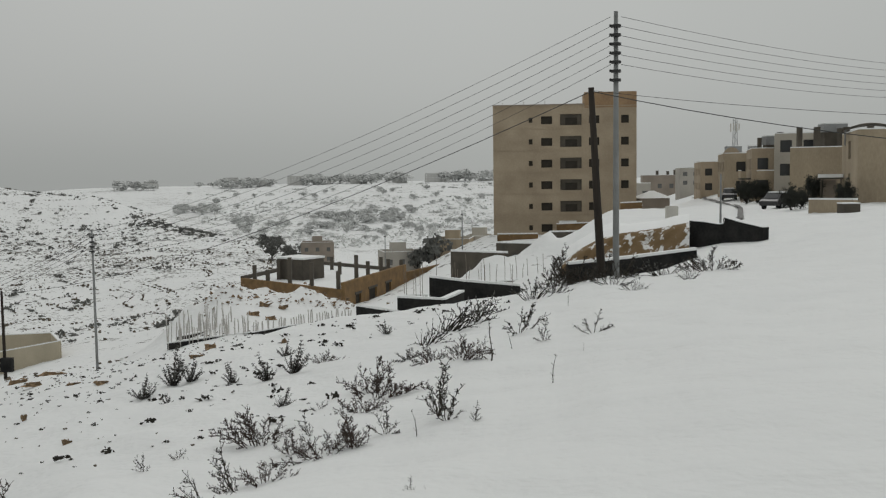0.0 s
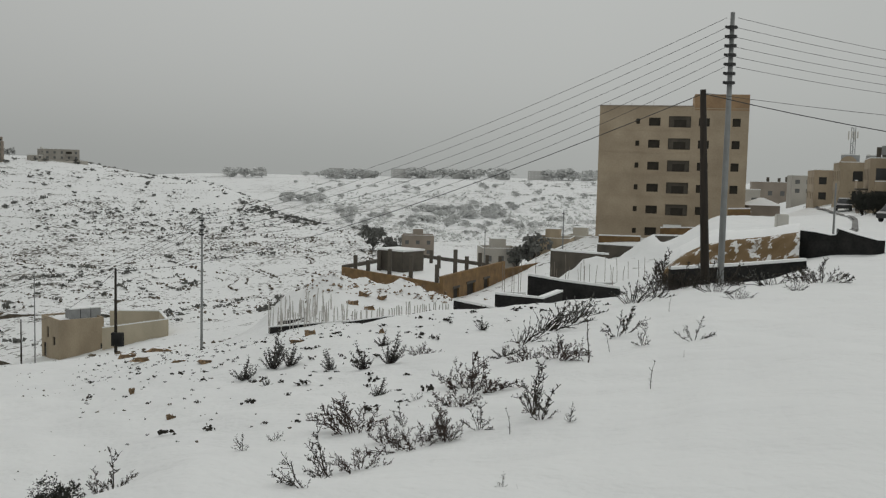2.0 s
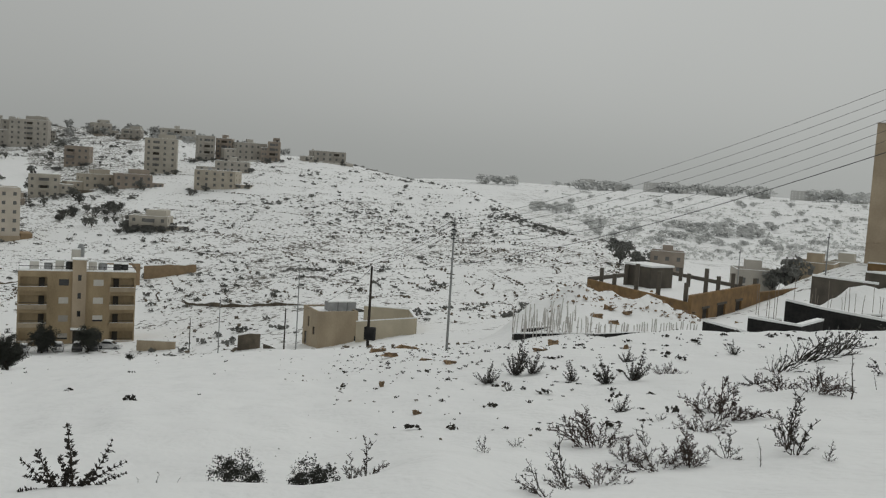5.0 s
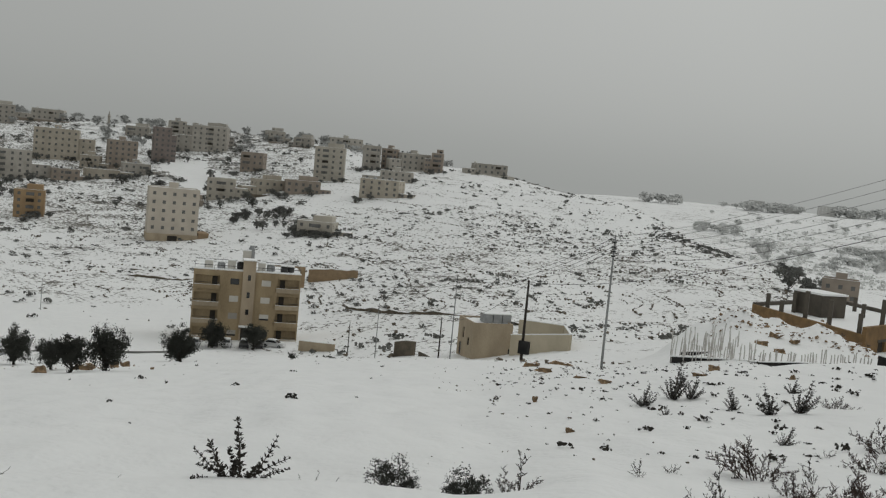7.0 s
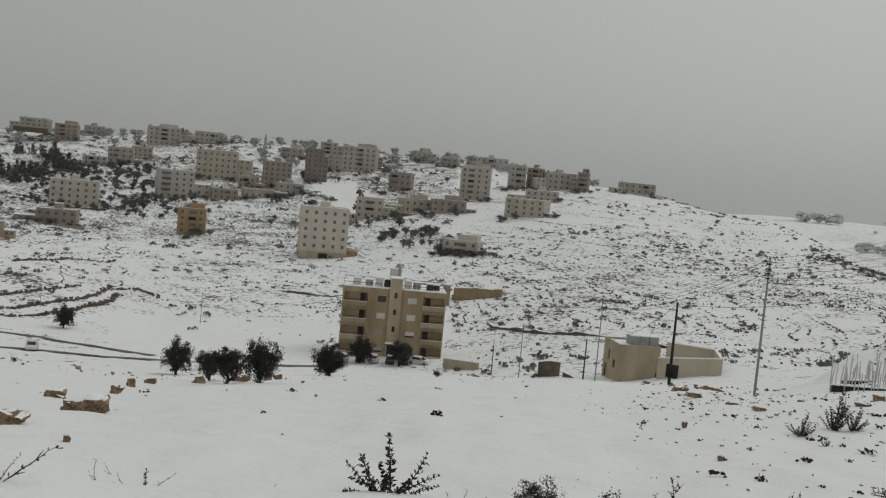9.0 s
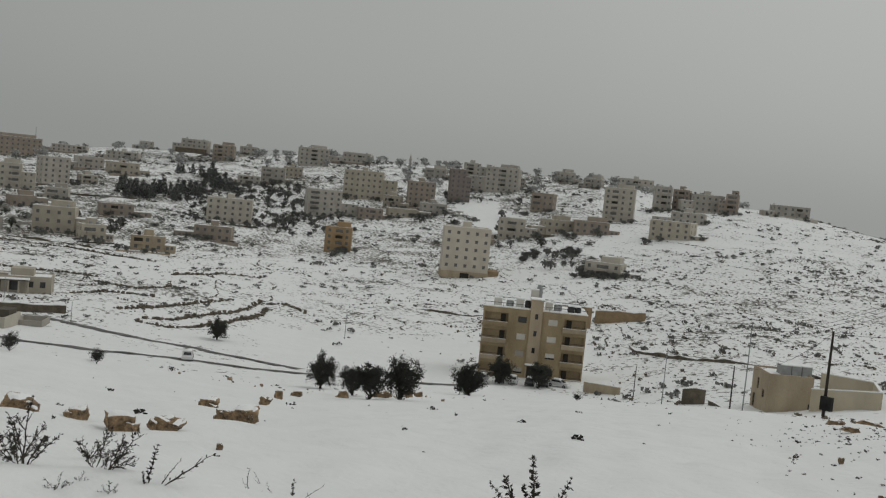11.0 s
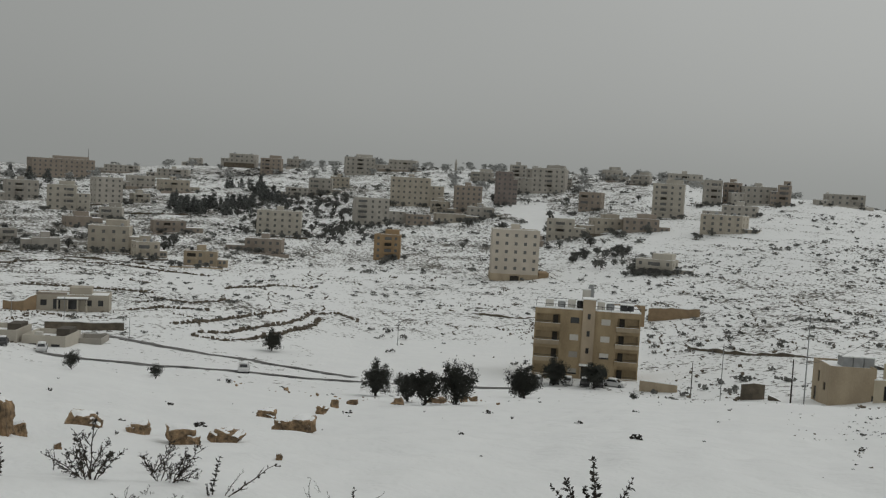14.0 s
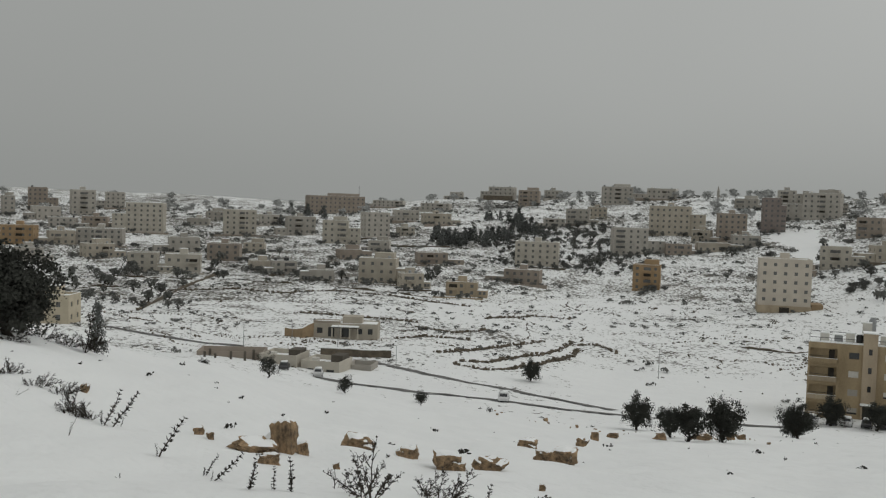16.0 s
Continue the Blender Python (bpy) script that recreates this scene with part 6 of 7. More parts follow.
for b, d, z0, w, h in ((-18.7, 122, 4.9, 1.2, 1.0), (-22.0, 106, 5.6, 2.4, 0.8), (-16.8, 168, 4.4, 2.4, 1.6), (-17.9, 142, 4.2, 1.2, 1.1)):
    x, y, _ = spot(b, d)
    t = tagged(part("water_tank", boxes((x - w / 2, x + w / 2, y - 0.8, y + 0.8, z0, z0 + h)), PLASTIC), "grey rooftop water tank", "water tank", "roof tanks")
    part("tank_snow", boxes((x - w / 2, x + w / 2, y - 0.8, y + 0.8, z0 + h + 0.003, z0 + h + 0.1)), SNOW, t)
    part("tank_stand", boxes((x - w / 2 + 0.1, x + w / 2 - 0.1, y - 0.7, y + 0.7, z0 - 1.8, z0 - 0.002)), CONCRETE, t)
x, y, g = spot(-21.9, 91)
porch = thing("porch", pose(x, y, g, 0, 0, -16), "small snow topped porch with a brown door", "porch")
part("door", boxes((-0.55, 0.55, 0.2, 0.3, 0, 2.0)), BROWNSTONE, porch)
part("roof", boxes((-0.95, 0.95, -0.9, 0.32, 2.05, 2.2)), CONCRETE, porch)
part("roof_snow", boxes((-0.97, 0.97, -0.92, 0.32, 2.204, 2.5)), SNOW, porch)
for side in (-0.85, 0.75):
    part("post", boxes((side, side + 0.1, -0.85, -0.75, 0, 2.046)), CONCRETE, porch)
x, y, g = spot(-22.85, 68)
crate = tagged(part("concrete_box", boxes((x - 0.55, x + 0.55, y - 0.5, y + 0.5, g - 0.2, g + 0.6)), CONCRETE), "dark concrete box at the end of the garden wall", "box")
part("box_snow", boxes((x - 0.56, x + 0.56, y - 0.51, y + 0.51, g + 0.603, g + 0.68)), SNOW, crate)
x, y, g = spot(-13.4, 75)
bm = boxes((x - 0.42, x + 0.42, y - 0.4, y + 0.4, g - 0.2, g + 0.95))
bmesh.ops.bevel(bm, geom=bm.edges[:], offset=0.06, segments=2, affect="EDGES")
tagged(part("water_tank", bm, SHUTTER), "white plastic water tank standing in snow", "water tank")
# canopy over the right-hand roof
x, y, _ = spot(-23.9, 88)
cn = thing("roof_canopy", pose(x, y, 4.1, 0, 0, -24) @ Matrix.Diagonal((0.75, 0.75, 0.8, 1)), "dark domed metal roof canopy", "canopy")
bm = bmesh.new()
rows = [[bm.verts.new((px, py, 1.1 + 0.75 * (1 - (px / 2.9) ** 2) * (1 - 0.3 * (py / 2) ** 2))) for py in (-2, -1, 0, 1, 2)] for px in np.linspace(-2.9, 2.9, 13)]
for r, s in zip(rows, rows[1:]):
    for i in range(4):
        bm.faces.new((r[i], r[i + 1], s[i + 1], s[i]))
sh = part("sheet", bm, CONCRETE, cn, smooth=True)
sh.modifiers.new("thickness", "SOLIDIFY").thickness = 0.06
for px in (-2.6, 0, 2.6):
    for py in (-1.8, 1.8):
        bm = bmesh.new()
        tube(bm, [(px, py, -0.4), (px, py, 1.25)], [0.05, 0.05], 6)
        part("post", bm, STEEL, cn)


def hip_hut(b, d, z, w, h, label):
    x, y, _ = spot(b, d)
    base = thing("hut", pose(x, y, z, 0, 0, b + 12), label, "hut")
    part("wall", boxes((-w / 2, w / 2, -w / 2, w / 2, -1, h)), BROWNSTONE, base)
    bm = bmesh.new()
    e = w / 2 + 0.4
    v = [bm.verts.new(p) for p in ((-e, -e, h), (e, -e, h), (e, e, h), (-e, e, h))]
    t = [bm.verts.new((-0.3, 0, h + 1.1)), bm.verts.new((0.3, 0, h + 1.1))]
    for f in ((v[0], v[1], t[1], t[0]), (v[1], v[2], t[1]), (v[2], v[3], t[0], t[1]), (v[3], v[0], t[0]), (v[3], v[2], v[1], v[0])):
        bm.faces.new(f)
    part("roof", bm, SNOW, base, "snow covered hipped roof")


hip_hut(-12.3, 150, -3.0, 4.4, 1.0, "small hut with a snow covered hipped roof")
hip_hut(-10.9, 148, -4.4, 3.2, 1.4, "small kiosk with a snow covered hipped roof")

# ---- bare earth bank and heaps beside the site ----


def earth_bank(crest, label):
    """A dug bank of bare yellow earth with snow lying in its hollows and over its crest. crest: bearing, distance, height."""
    bm, snow = bmesh.new(), bmesh.new()
    fine = []
    for (b0, d0, z0), (b1, d1, z1) in zip(crest, crest[1:]):
        fine += [(b0 + (b1 - b0) * k / 14, d0 + (d1 - d0) * k / 14, z0 + (z1 - z0) * k / 14) for k in range(14)]
    rows, tops = [], []
    for b, d, z in fine:
        row, top = [], []
        for k in range(11):
            t = k / 10
            x, y, g = spot(b, d - 2.0 * (1 - t) ** 0.8)
            low = min(g, z) - 0.4
            q = Vector((x, y, low + (z - low) * (1 - (1 - t) ** 1.6)))
            q += Vector((0, -0.45, 0.25)) * (noise.noise(q * 0.8) + 0.6 * noise.noise(q * 2.3)) * min(1, 3 * (1 - t))
            row.append(bm.verts.new(q))
        for k in range(10):
            x, y, g = spot(b, d - 0.25 + 1.7 * k)
            h = max(g, z + 0.06 + 0.03 * k if k < 4 else g - 0.5) + 0.12 * noise.noise(Vector((x * 0.6, y * 0.6, 1))) + (0.1 if k else -0.15)
            top.append(snow.verts.new((x, y, h if k < 9 else g - 0.6)))
        rows.append(row)
        tops.append(top)
    for mesh, grid in ((bm, rows), (snow, tops)):
        for r, t in zip(grid, grid[1:]):
            for k in range(len(r) - 1):
                mesh.faces.new((r[k], t[k], t[k + 1], r[k + 1]))
        bmesh.ops.recalc_face_normals(mesh, faces=mesh.faces)
    base = thing("earth_bank", Matrix(), label, "earth bank")
    part("earth", bm, EARTH, base, smooth=True)
    part("snow_cover", snow, SNOW, base, smooth=True)


earth_bank(((-7.0, 57.5, -3.7), (-8.0, 57.5, -2.8), (-9.2, 57.5, -2.15), (-10.6, 57, -1.75), (-12.5, 56, -1.45), (-14.5, 54.3, -0.98)), "bare yellow earth bank under snow")

# ---- plants and stones: bearing, distance and height of each ----
SPRIGS = ((-0.1, 10.6, 0.54, 0.69, -0.1), (0.3, 11.1, 0.80, 0.26, 0.0), (-1.8, 10.1, 0.24, 0.12, 0.0), (3.5, 10.8, 0.40, 0.45, 0.1), (7.9, 11.4, 0.34, 0.24, -0.5), (7.4, 13.7, 0.18, 0.37, 0.0), (13.6, 5.7, 0.22, 0.20, -0.9), (12.4, 8.9, 0.52, 0.21, -0.4), (12.8, 8.0, 0.20, 0.24, 0.0), (-1.1, 17.6, 0.44, 0.62, 0.0), (-2.3, 17.0, 0.38, 0.35, 0.1), (-4.5, 20.4, 0.72, 1.20, 0.2), (-5.9, 17.3, 0.36, 0.41, 0.0), (-8.8, 17.7, 0.50, 0.99, 0.0), (17.3, 10.1, 0.23, 0.18, -0.3), (15.5, 11.5, 0.15, 0.34, 0.2), (2.1, 6.1, 0.11, 0.09, -0.2))
THIN_AHEAD = ((1.7, 10.0, 0.31, 0.09, 0.0), (-6.4, 12.6, 0.41, 0.11, -0.2), (1.2, 6.1, 0.05, 0.05, 0.0), (-2.9, 15.9, 0.84, 0.23, -0.1), (-8.2, 15.3, 0.14, 0.07, 0.0), (-4.1, 17.2, 0.30, 0.20, 0.0), (-7.4, 24.2, 0.36, 0.21, 0.0), (9.5, 11.1, 0.13, 0.10, 0.3))
TWIGGY = ((11.0, 11.8, 0.53, 0.98, -0.3), (10.5, 9.1, 0.27, 0.60, 0.0), (4.0, 14.7, 0.61, 1.22, 0.2), (5.0, 12.8, 0.30, 0.76, 0.0), (7.3, 10.2, 0.28, 0.92, 0.0), (5.5, 10.3, 0.43, 0.37, 0.0), (7.1, 20.8, 0.34, 0.68, 0.3), (0.7, 17.2, 0.46, 0.71, -0.2), (-1.1, 16.4, 0.43, 0.68, 0.4), (8.9, 10.6, 0.30, 0.5, 0.1))
POLE_SHRUBS = ((-6.8, 34, 1.5, 1.2, 0.1), (-8.0, 35, 1.1, 1.5, 0.0), (-9.5, 35, 1.0, 2.2, 0.0), (-10.5, 35, 0.6, 1.4, 0.2), (-15.6, 32.5, 0.95, 1.8, 0.0), (-8.6, 42, 1.3, 1.5, 0.0), (-5.4, 52, 0.8, 2.6, 0.3), (-14.6, 33.0, 0.6, 1.1, -0.2), (-7.3, 35.5, 0.9, 0.9, 0.0))
CLUMPS = ((17.4, 21.0, 0.56, 0.56, 0.1), (15.8, 21.9, 0.97, 0.65, 0.1), (14.8, 22.0, 0.59, 0.46, 0.2), (12.4, 19.8, 0.49, 0.38, -0.2), (10.4, 18.9, 0.58, 0.45, -0.3), (8.9, 19.6, 0.72, 0.58, 0.3), (9.4, 23.5, 0.42, 0.49, 0.2), (3.4, 25.7, 0.45, 0.42, 0.0), (16.1, 18.6, 0.24, 0.28, 0.0), (9.6, 15.3, 0.36, 0.32, 0.3), (2.1, 19.0, 0.28, 0.67, 0.4), (15.4, 24.5, 0.50, 0.40, 0.0))
TUSSOCKS = ((0.9, 20.9, 0.55, 0.86, 0.6), (-0.4, 23.7, 0.91, 1.12, 0.6), (-1.5, 25.2, 0.82, 1.19, 0.5), (-2.3, 27.2, 0.72, 0.96, 0.5), (-5.4, 29.3, 0.77, 1.38, 0.3), (-6.5, 30.4, 0.71, 1.25, 0.2), (-11.2, 26.8, 0.35, 0.79, 0.2), (-12.9, 33.7, 0.59, 1.80, -0.3), (-14.3, 29.4, 0.35, 0.69, 0.0), (-10.0, 28.5, 0.42, 1.34, 0.0))
LEAFY = ((40.4, 5.8, 0.40, 0.50, 0.1), (39.7, 5.75, 0.24, 0.40, 0.8), (41.1, 5.8, 0.27, 0.36, -0.65))
BARE_TWIGS = ((24.2, 6.2, 0.26, 0.30, 0.2), (25.0, 6.2, 0.20, 0.16, -0.1))
SPRIGS_VALLEY = ((69.1, 6.0, 0.43, 0.36, 0.0), (65.4, 5.9, 0.29, 0.38, 0.1), (64.8, 5.8, 0.32, 0.17, 0.5), (67.2, 5.4, 0.10, 0.19, 0.0), (64.5, 5.3, 0.11, 0.14, 0.0), (66.1, 5.5, 0.07, 0.10, 0.0), (69.7, 9.0, 0.52, 0.64, 0.0), (66.1, 10.4, 0.41, 0.38, 0.6))
SPIKES_VALLEY = ((62.6, 5.5, 0.24, 0.11, 0.0), (81.4, 12.4, 0.53, 0.30, 0.5), (78.8, 11.1, 0.27, 0.20, 0.2), (78.4, 10.6, 0.28, 0.32, 0.7), (76.1, 5.9, 0.21, 0.12, 0.2), (74.7, 6.0, 0.18, 0.06, 0.0), (73.7, 6.0, 0.25, 0.06, 0.0), (84.5, 16.1, 0.59, 0.48, 0.3), (84.1, 16.3, 0.56, 0.39, 0.4), (83.6, 16.6, 0.15, 0.30, 0.0), (83.4, 10.5, 0.09, 0.12, 0.0), (54.5, 9.5, 0.27, 0.13, -0.2))
THIN_VALLEY = ((61.8, 5.5, 0.25, 0.19, 0.6), (57.0, 5.9, 0.15, 0.10, -0.5), (55.6, 9.5, 0.22, 0.19, -0.4), (53.9, 6.0, 0.10, 0.15, 0.9), (51.1, 9.0, 0.15, 0.04, 0.0), (48.2, 9.0, 0.17, 0.20, 0.6), (56.5, 10.8, 0.17, 0.15, -0.4), (86.2, 13.7, 0.31, 0.10, 0.2), (89.0, 17.9, 0.21, 0.21, 0.3), (71.3, 9.4, 0.25, 0.05, 0.0), (47.4, 6.6, 0.14, 0.08, 0.3), (37.3, 6.6, 0.2, 0.05, 0.0), (36.4, 6.6, 0.22, 0.06, 0.1), (35.4, 6.5, 0.15, 0.1, 0.2))
BRUSHWOOD = ((89.4, 21.3, 0.38, 0.63, 0.0), (88.0, 19.1, 0.25, 0.68, 0.5), (86.7, 18.7, 0.28, 0.55, 0.8), (85.9, 17.5, 0.42, 0.52, -0.4), (85.3, 16.5, 0.29, 0.39, -0.6), (88.0, 33.2, 0.49, 1.76, 0.0), (86.5, 33.2, 0.43, 1.17, 0.2), (89.5, 31.0, 0.22, 1.09, 0.0))
ROUND_BUSHES = ((32.0, 6.4, 0.29), (30.7, 6.5, 0.21), (27.0, 6.6, 0.31), (28.1, 6.4, 0.19), (38.3, 75.0, 0.62), (71.0, 64.5, 1.14), (66.5, 71.9, 1.01), (75.5, 63.4, 1.68), (79.2, 75.0, 0.88), (66.4, 66.6, 0.98), (71.0, 58.3, 0.96), (38.4, 73.6, 0.61), (62.3, 67.7, 0.48))
ROCKS = ((74.5, 15.4, 0.60, 0.55), (76.2, 15.1, 0.22, 0.77), (75.1, 13.1, 0.20, 0.35), (70.2, 18.5, 0.35, 0.72), (67.1, 18.6, 0.31, 0.45), (64.8, 16.4, 0.37, 0.61), (62.2, 17.6, 0.30, 0.62), (60.1, 30.4, 0.33, 0.82), (58.1, 23.4, 0.50, 0.90), (71.3, 13.2, 0.11, 0.13), (59.1, 14.4, 0.12, 0.12), (79.3, 16.1, 0.17, 0.24), (78.6, 15.7, 0.14, 0.14), (56.8, 40.3, 0.40, 0.60), (56.1, 50.9, 0.55, 0.61), (55.1, 55.8, 0.40, 0.9), (52.2, 59.3, 0.45, 0.89), (50.0, 61.5, 0.50, 1.1), (48.4, 66.1, 0.65, 0.87), (47.8, 67.2, 0.48, 0.73), (85.5, 20.0, 0.21, 0.21), (73.4, 15.9, 0.25, 0.30))
ROCKS_AHEAD = ((12.8, 75.0, 0.97, 0.79), (9.4, 26.7, 0.16, 0.22), (14.6, 75.0, 0.35, 0.62), (3.2, 75.0, 0.35, 0.62), (23.7, 21.4, 0.18, 0.13), (21.5, 15.7, 0.09, 0.18), (19.7, 28.1, 0.13, 0.49), (21.2, 30.5, 0.14, 0.47), (23.2, 38.2, 0.22, 0.90), (22.3, 75.0, 0.35, 1.76), (13.7, 29.4, 0.24, 0.38), (14.5, 26.9, 0.13, 0.47), (10.5, 57.6, 0.41, 0.81), (11.2, 52.9, 0.37, 0.81), (9.5, 57.4, 0.34, 0.67), (10.2, 51.8, 0.30, 0.85), (24.1, 53.4, 0.31, 0.94))
OLIVES = ((53.6, 76.9, 2.80), (50.7, 55.5, 2.22), (48.8, 57.2, 2.62), (44.8, 88.0, 3.21), (51.7, 62.5, 2.02))


def grow(bm, pts, radii, start=None):
    """A three-sided tapering shoot along points; it goes on from the ring start, if there is one. Gives its rings."""
    rings = [start] if start else []
    for k, p in enumerate(pts):
        a, b = pts[max(k - 1, 0)], pts[min(k + 1, len(pts) - 1)]
        q = (b - a).to_track_quat("Z", "Y")
        rings.append([bm.verts.new(p + q @ Vector((radii[k] * math.cos(2.094 * j), radii[k] * math.sin(2.094 * j), 0))) for j in range(3)])
    for r, t in zip(rings, rings[1:]):
        for j in range(3):
            bm.faces.new((r[j], r[(j + 1) % 3], t[(j + 1) % 3], t[j]))
    return rings[1:] if start else rings


def stem_mesh(seed, kind, stem, leaf_material):
    """One stem of unit height with its shoots and leaves grown on to it. kind: sprig, spike, twig, thin or blade."""
    rnd = random.Random(seed)
    bm = bmesh.new()
    arch = {"sprig": 0.16, "spike": 0.12, "twig": 0.30, "thin": 0.22, "blade": 0.42}[kind] * rnd.uniform(0.5, 1.4)
    r = {"sprig": 0.015, "spike": 0.019, "twig": 0.017, "thin": 0.017, "blade": 0.022}[kind]
    n = 9
    wob = 0.02 if kind != "blade" else 0.006
    pts = [Vector((arch * (k / n) ** 2, rnd.uniform(-wob, wob), (k / n) - 0.08 - 0.3 * arch * (k / n) ** 3)) for k in range(n + 1)]
    rings = grow(bm, pts, [r * (1.15 - 0.85 * k / n) for k in range(n + 1)])

    def leaf(ring, size, up):
        v = rnd.choice(ring)
        b = rnd.uniform(0, 6.283)
        d = Vector((math.cos(b), math.sin(b), up)).normalized() * size
        w = Vector((-math.sin(b), math.cos(b), rnd.uniform(-0.6, 0.6))).normalized() * size * 0.26
        c = v.co
        f = bm.faces.new((v, bm.verts.new(c + d * 0.5 + w), bm.verts.new(c + d), bm.verts.new(c + d * 0.5 - w)))
        f.material_index = 1

    def shoot(ring, length, leaves, size, deep=0):
        b = rnd.uniform(0, 6.283)
        c = (ring[0].co + ring[1].co + ring[2].co) / 3
        d = Vector((math.cos(b), math.sin(b), rnd.uniform(0.5, 1.5))).normalized() * length
        bend = Vector((0, 0, length * rnd.uniform(-0.1, 0.25)))
        rs = grow(bm, [c + d * 0.3, c + d * 0.65 + bend * 0.4, c + d + bend], [r * 0.55, r * 0.45, r * 0.28], ring)
        for q in range(leaves):
            leaf(rs[q % 3], size * rnd.uniform(0.6, 1.2), rnd.uniform(-0.2, 1.2))
        if deep:
            for q in range(2):
                shoot(rs[q], length * rnd.uniform(0.4, 0.7), leaves, size)

    for k in range(2, n + 1):
        if kind == "sprig":
            if k > 2 and k < n:
                shoot(rings[k], rnd.uniform(0.10, 0.26) * (1.15 - 0.6 * k / n), 6, 0.06, k % 2)
            leaf(rings[k], 0.07, 0.6)
        elif kind == "spike":
            for _ in range(8):
                leaf(rings[k], rnd.uniform(0.07, 0.13) * (1.2 - 0.5 * k / n), rnd.uniform(0.1, 1.0))
            if k > 2 and k < n:
                shoot(rings[k], rnd.uniform(0.05, 0.11), 5, 0.08)
        elif kind == "twig":
            if k < n:
                shoot(rings[k], rnd.uniform(0.12, 0.30), 5, 0.07, 1)
        elif kind == "thin":
            for _ in range(2):
                leaf(rings[k], rnd.uniform(0.04, 0.07), 0.7)
            if k % 3 == 0:
                shoot(rings[k], rnd.uniform(0.08, 0.16), 3, 0.05)
        elif k > 3 and k % 2:
            leaf(rings[k], 0.16, 1.6)
    me = mesh_of("stalk", bm, stem)
    me.materials.append(leaf_material)
    return me


def plants(name, rows, kind, count, stem, leaf_material, label, category, group, seed, spread=0.06):
    """Stands a many-stemmed plant at each row: bearing, distance, height, width and lean."""
    rnd = random.Random(seed)
    variants = [stem_mesh(seed * 20 + k, kind, stem, leaf_material) for k in range(5)]
    for b, d, h, w, lean in rows:
        x, y, g = spot(b, d)
        base = thing(name, pose(x, y, g - 0.02, 0, 0, b), label, category, group)
        for k in range(count):
            u = -1 + 2 * (k + rnd.random()) / count
            v = rnd.uniform(-1, 1)
            tall = h * (1 if k == count // 2 else (1 - 0.5 * abs(u)) * rnd.uniform(0.45, 1.0))
            root = Vector((u * w * spread, v * w * spread, 0))
            tip = Vector((u * w * rnd.uniform(0.4, 0.75) + lean * tall, v * w * 0.5, tall))
            way = tip - root
            turn = way.to_track_quat("Z", "Y").to_matrix().to_4x4()
            length = way.length
            shared("stalk", variants[(k * 3 + int(b * 10)) % 5], base, Matrix.Translation(root) @ turn @ Matrix.Rotation(rnd.uniform(0, 6.283), 4, "Z") @ Matrix.Diagonal((length, length, length, 1)))


def crown_mesh(name, seed, clumps, leaves, size, material, flat=1.0, cone=False, gap=0.7):
    """A crown of unit height out of many small leaf faces in uneven clumps."""
    rnd = random.Random(seed)
    bm = bmesh.new()
    for _ in range(clumps):
        if cone:
            z = rnd.uniform(0.12, 0.98)
            rad = (1 - z) * 0.3 + 0.03
            a = rnd.uniform(0, 6.283)
            c = Vector((math.cos(a) * rad, math.sin(a) * rad, z)) * rnd.uniform(0.7, 1.05)
            cr = 0.07 + 0.06 * (1 - z)
        else:
            d = Vector((rnd.gauss(0, 1), rnd.gauss(0, 1), rnd.gauss(0, 1))).normalized() * rnd.uniform(gap * 0.4, 1) * 0.42
            d *= rnd.uniform(0.75, 1.35)
            c = Vector((d.x, d.y, 0.56 + d.z * 0.8 * flat))
            cr = rnd.uniform(0.07, 0.15)
        for _ in range(leaves):
            p = c + Vector((rnd.gauss(0, 0.5), rnd.gauss(0, 0.5), rnd.gauss(0, 0.42))) * cr
            q = Euler((rnd.uniform(0, 6), rnd.uniform(0, 6), rnd.uniform(0, 6))).to_quaternion()
            s = size * rnd.uniform(0.6, 1.3)
            bm.faces.new([bm.verts.new(p + q @ Vector(v) * s) for v in ((-0.5, -0.2, 0), (0.5, -0.3, 0), (0.35, 0.4, 0.15), (-0.4, 0.3, 0)) ])
    return mesh_of(name, bm, material)


def trunk_mesh(seed, height=0.45, r=0.035, limbs=5, bend=0.05, reach=0.3):
    rnd = random.Random(seed)
    bm = bmesh.new()
    pts = [Vector((bend * math.sin(k * 1.3 + seed), bend * math.cos(k * 1.7), -0.06 + (height + 0.06) * k / 4)) for k in range(5)]
    tube(bm, pts, [r * (1.25 - 0.15 * k) for k in range(5)], 8)
    for k in range(limbs):
        a = 6.283 * k / limbs + rnd.uniform(-0.4, 0.4)
        s = pts[2 + k % 3]
        e = s + Vector((math.cos(a) * reach, math.sin(a) * reach, rnd.uniform(0.2, 0.42)))
        m = s.lerp(e, 0.5) + Vector((0, 0, -0.03))
        tube(bm, [s, m, e], [r * 0.55, r * 0.4, r * 0.15], 5)
    return mesh_of("trunk", bm, BARK, True)


def stand(name, rows, meshes, label, category, group, kind="", wide=1.0, dig=0.04):
    """Stands a plant of given height at each row; meshes: a list of variants, each a list of (part name, mesh)."""
    for k, row in enumerate(rows):
        b, d, h = row[:3]
        x, y, g = spot(b, d)
        base = thing(name, pose(x, y, g - dig * h, 0, 0, (k * 77) % 360) @ Matrix.Diagonal((h * wide, h * wide, h, 1)), label, category, group)
        for pn, me in meshes[k % len(meshes)]:
            shared(pn, me, base)


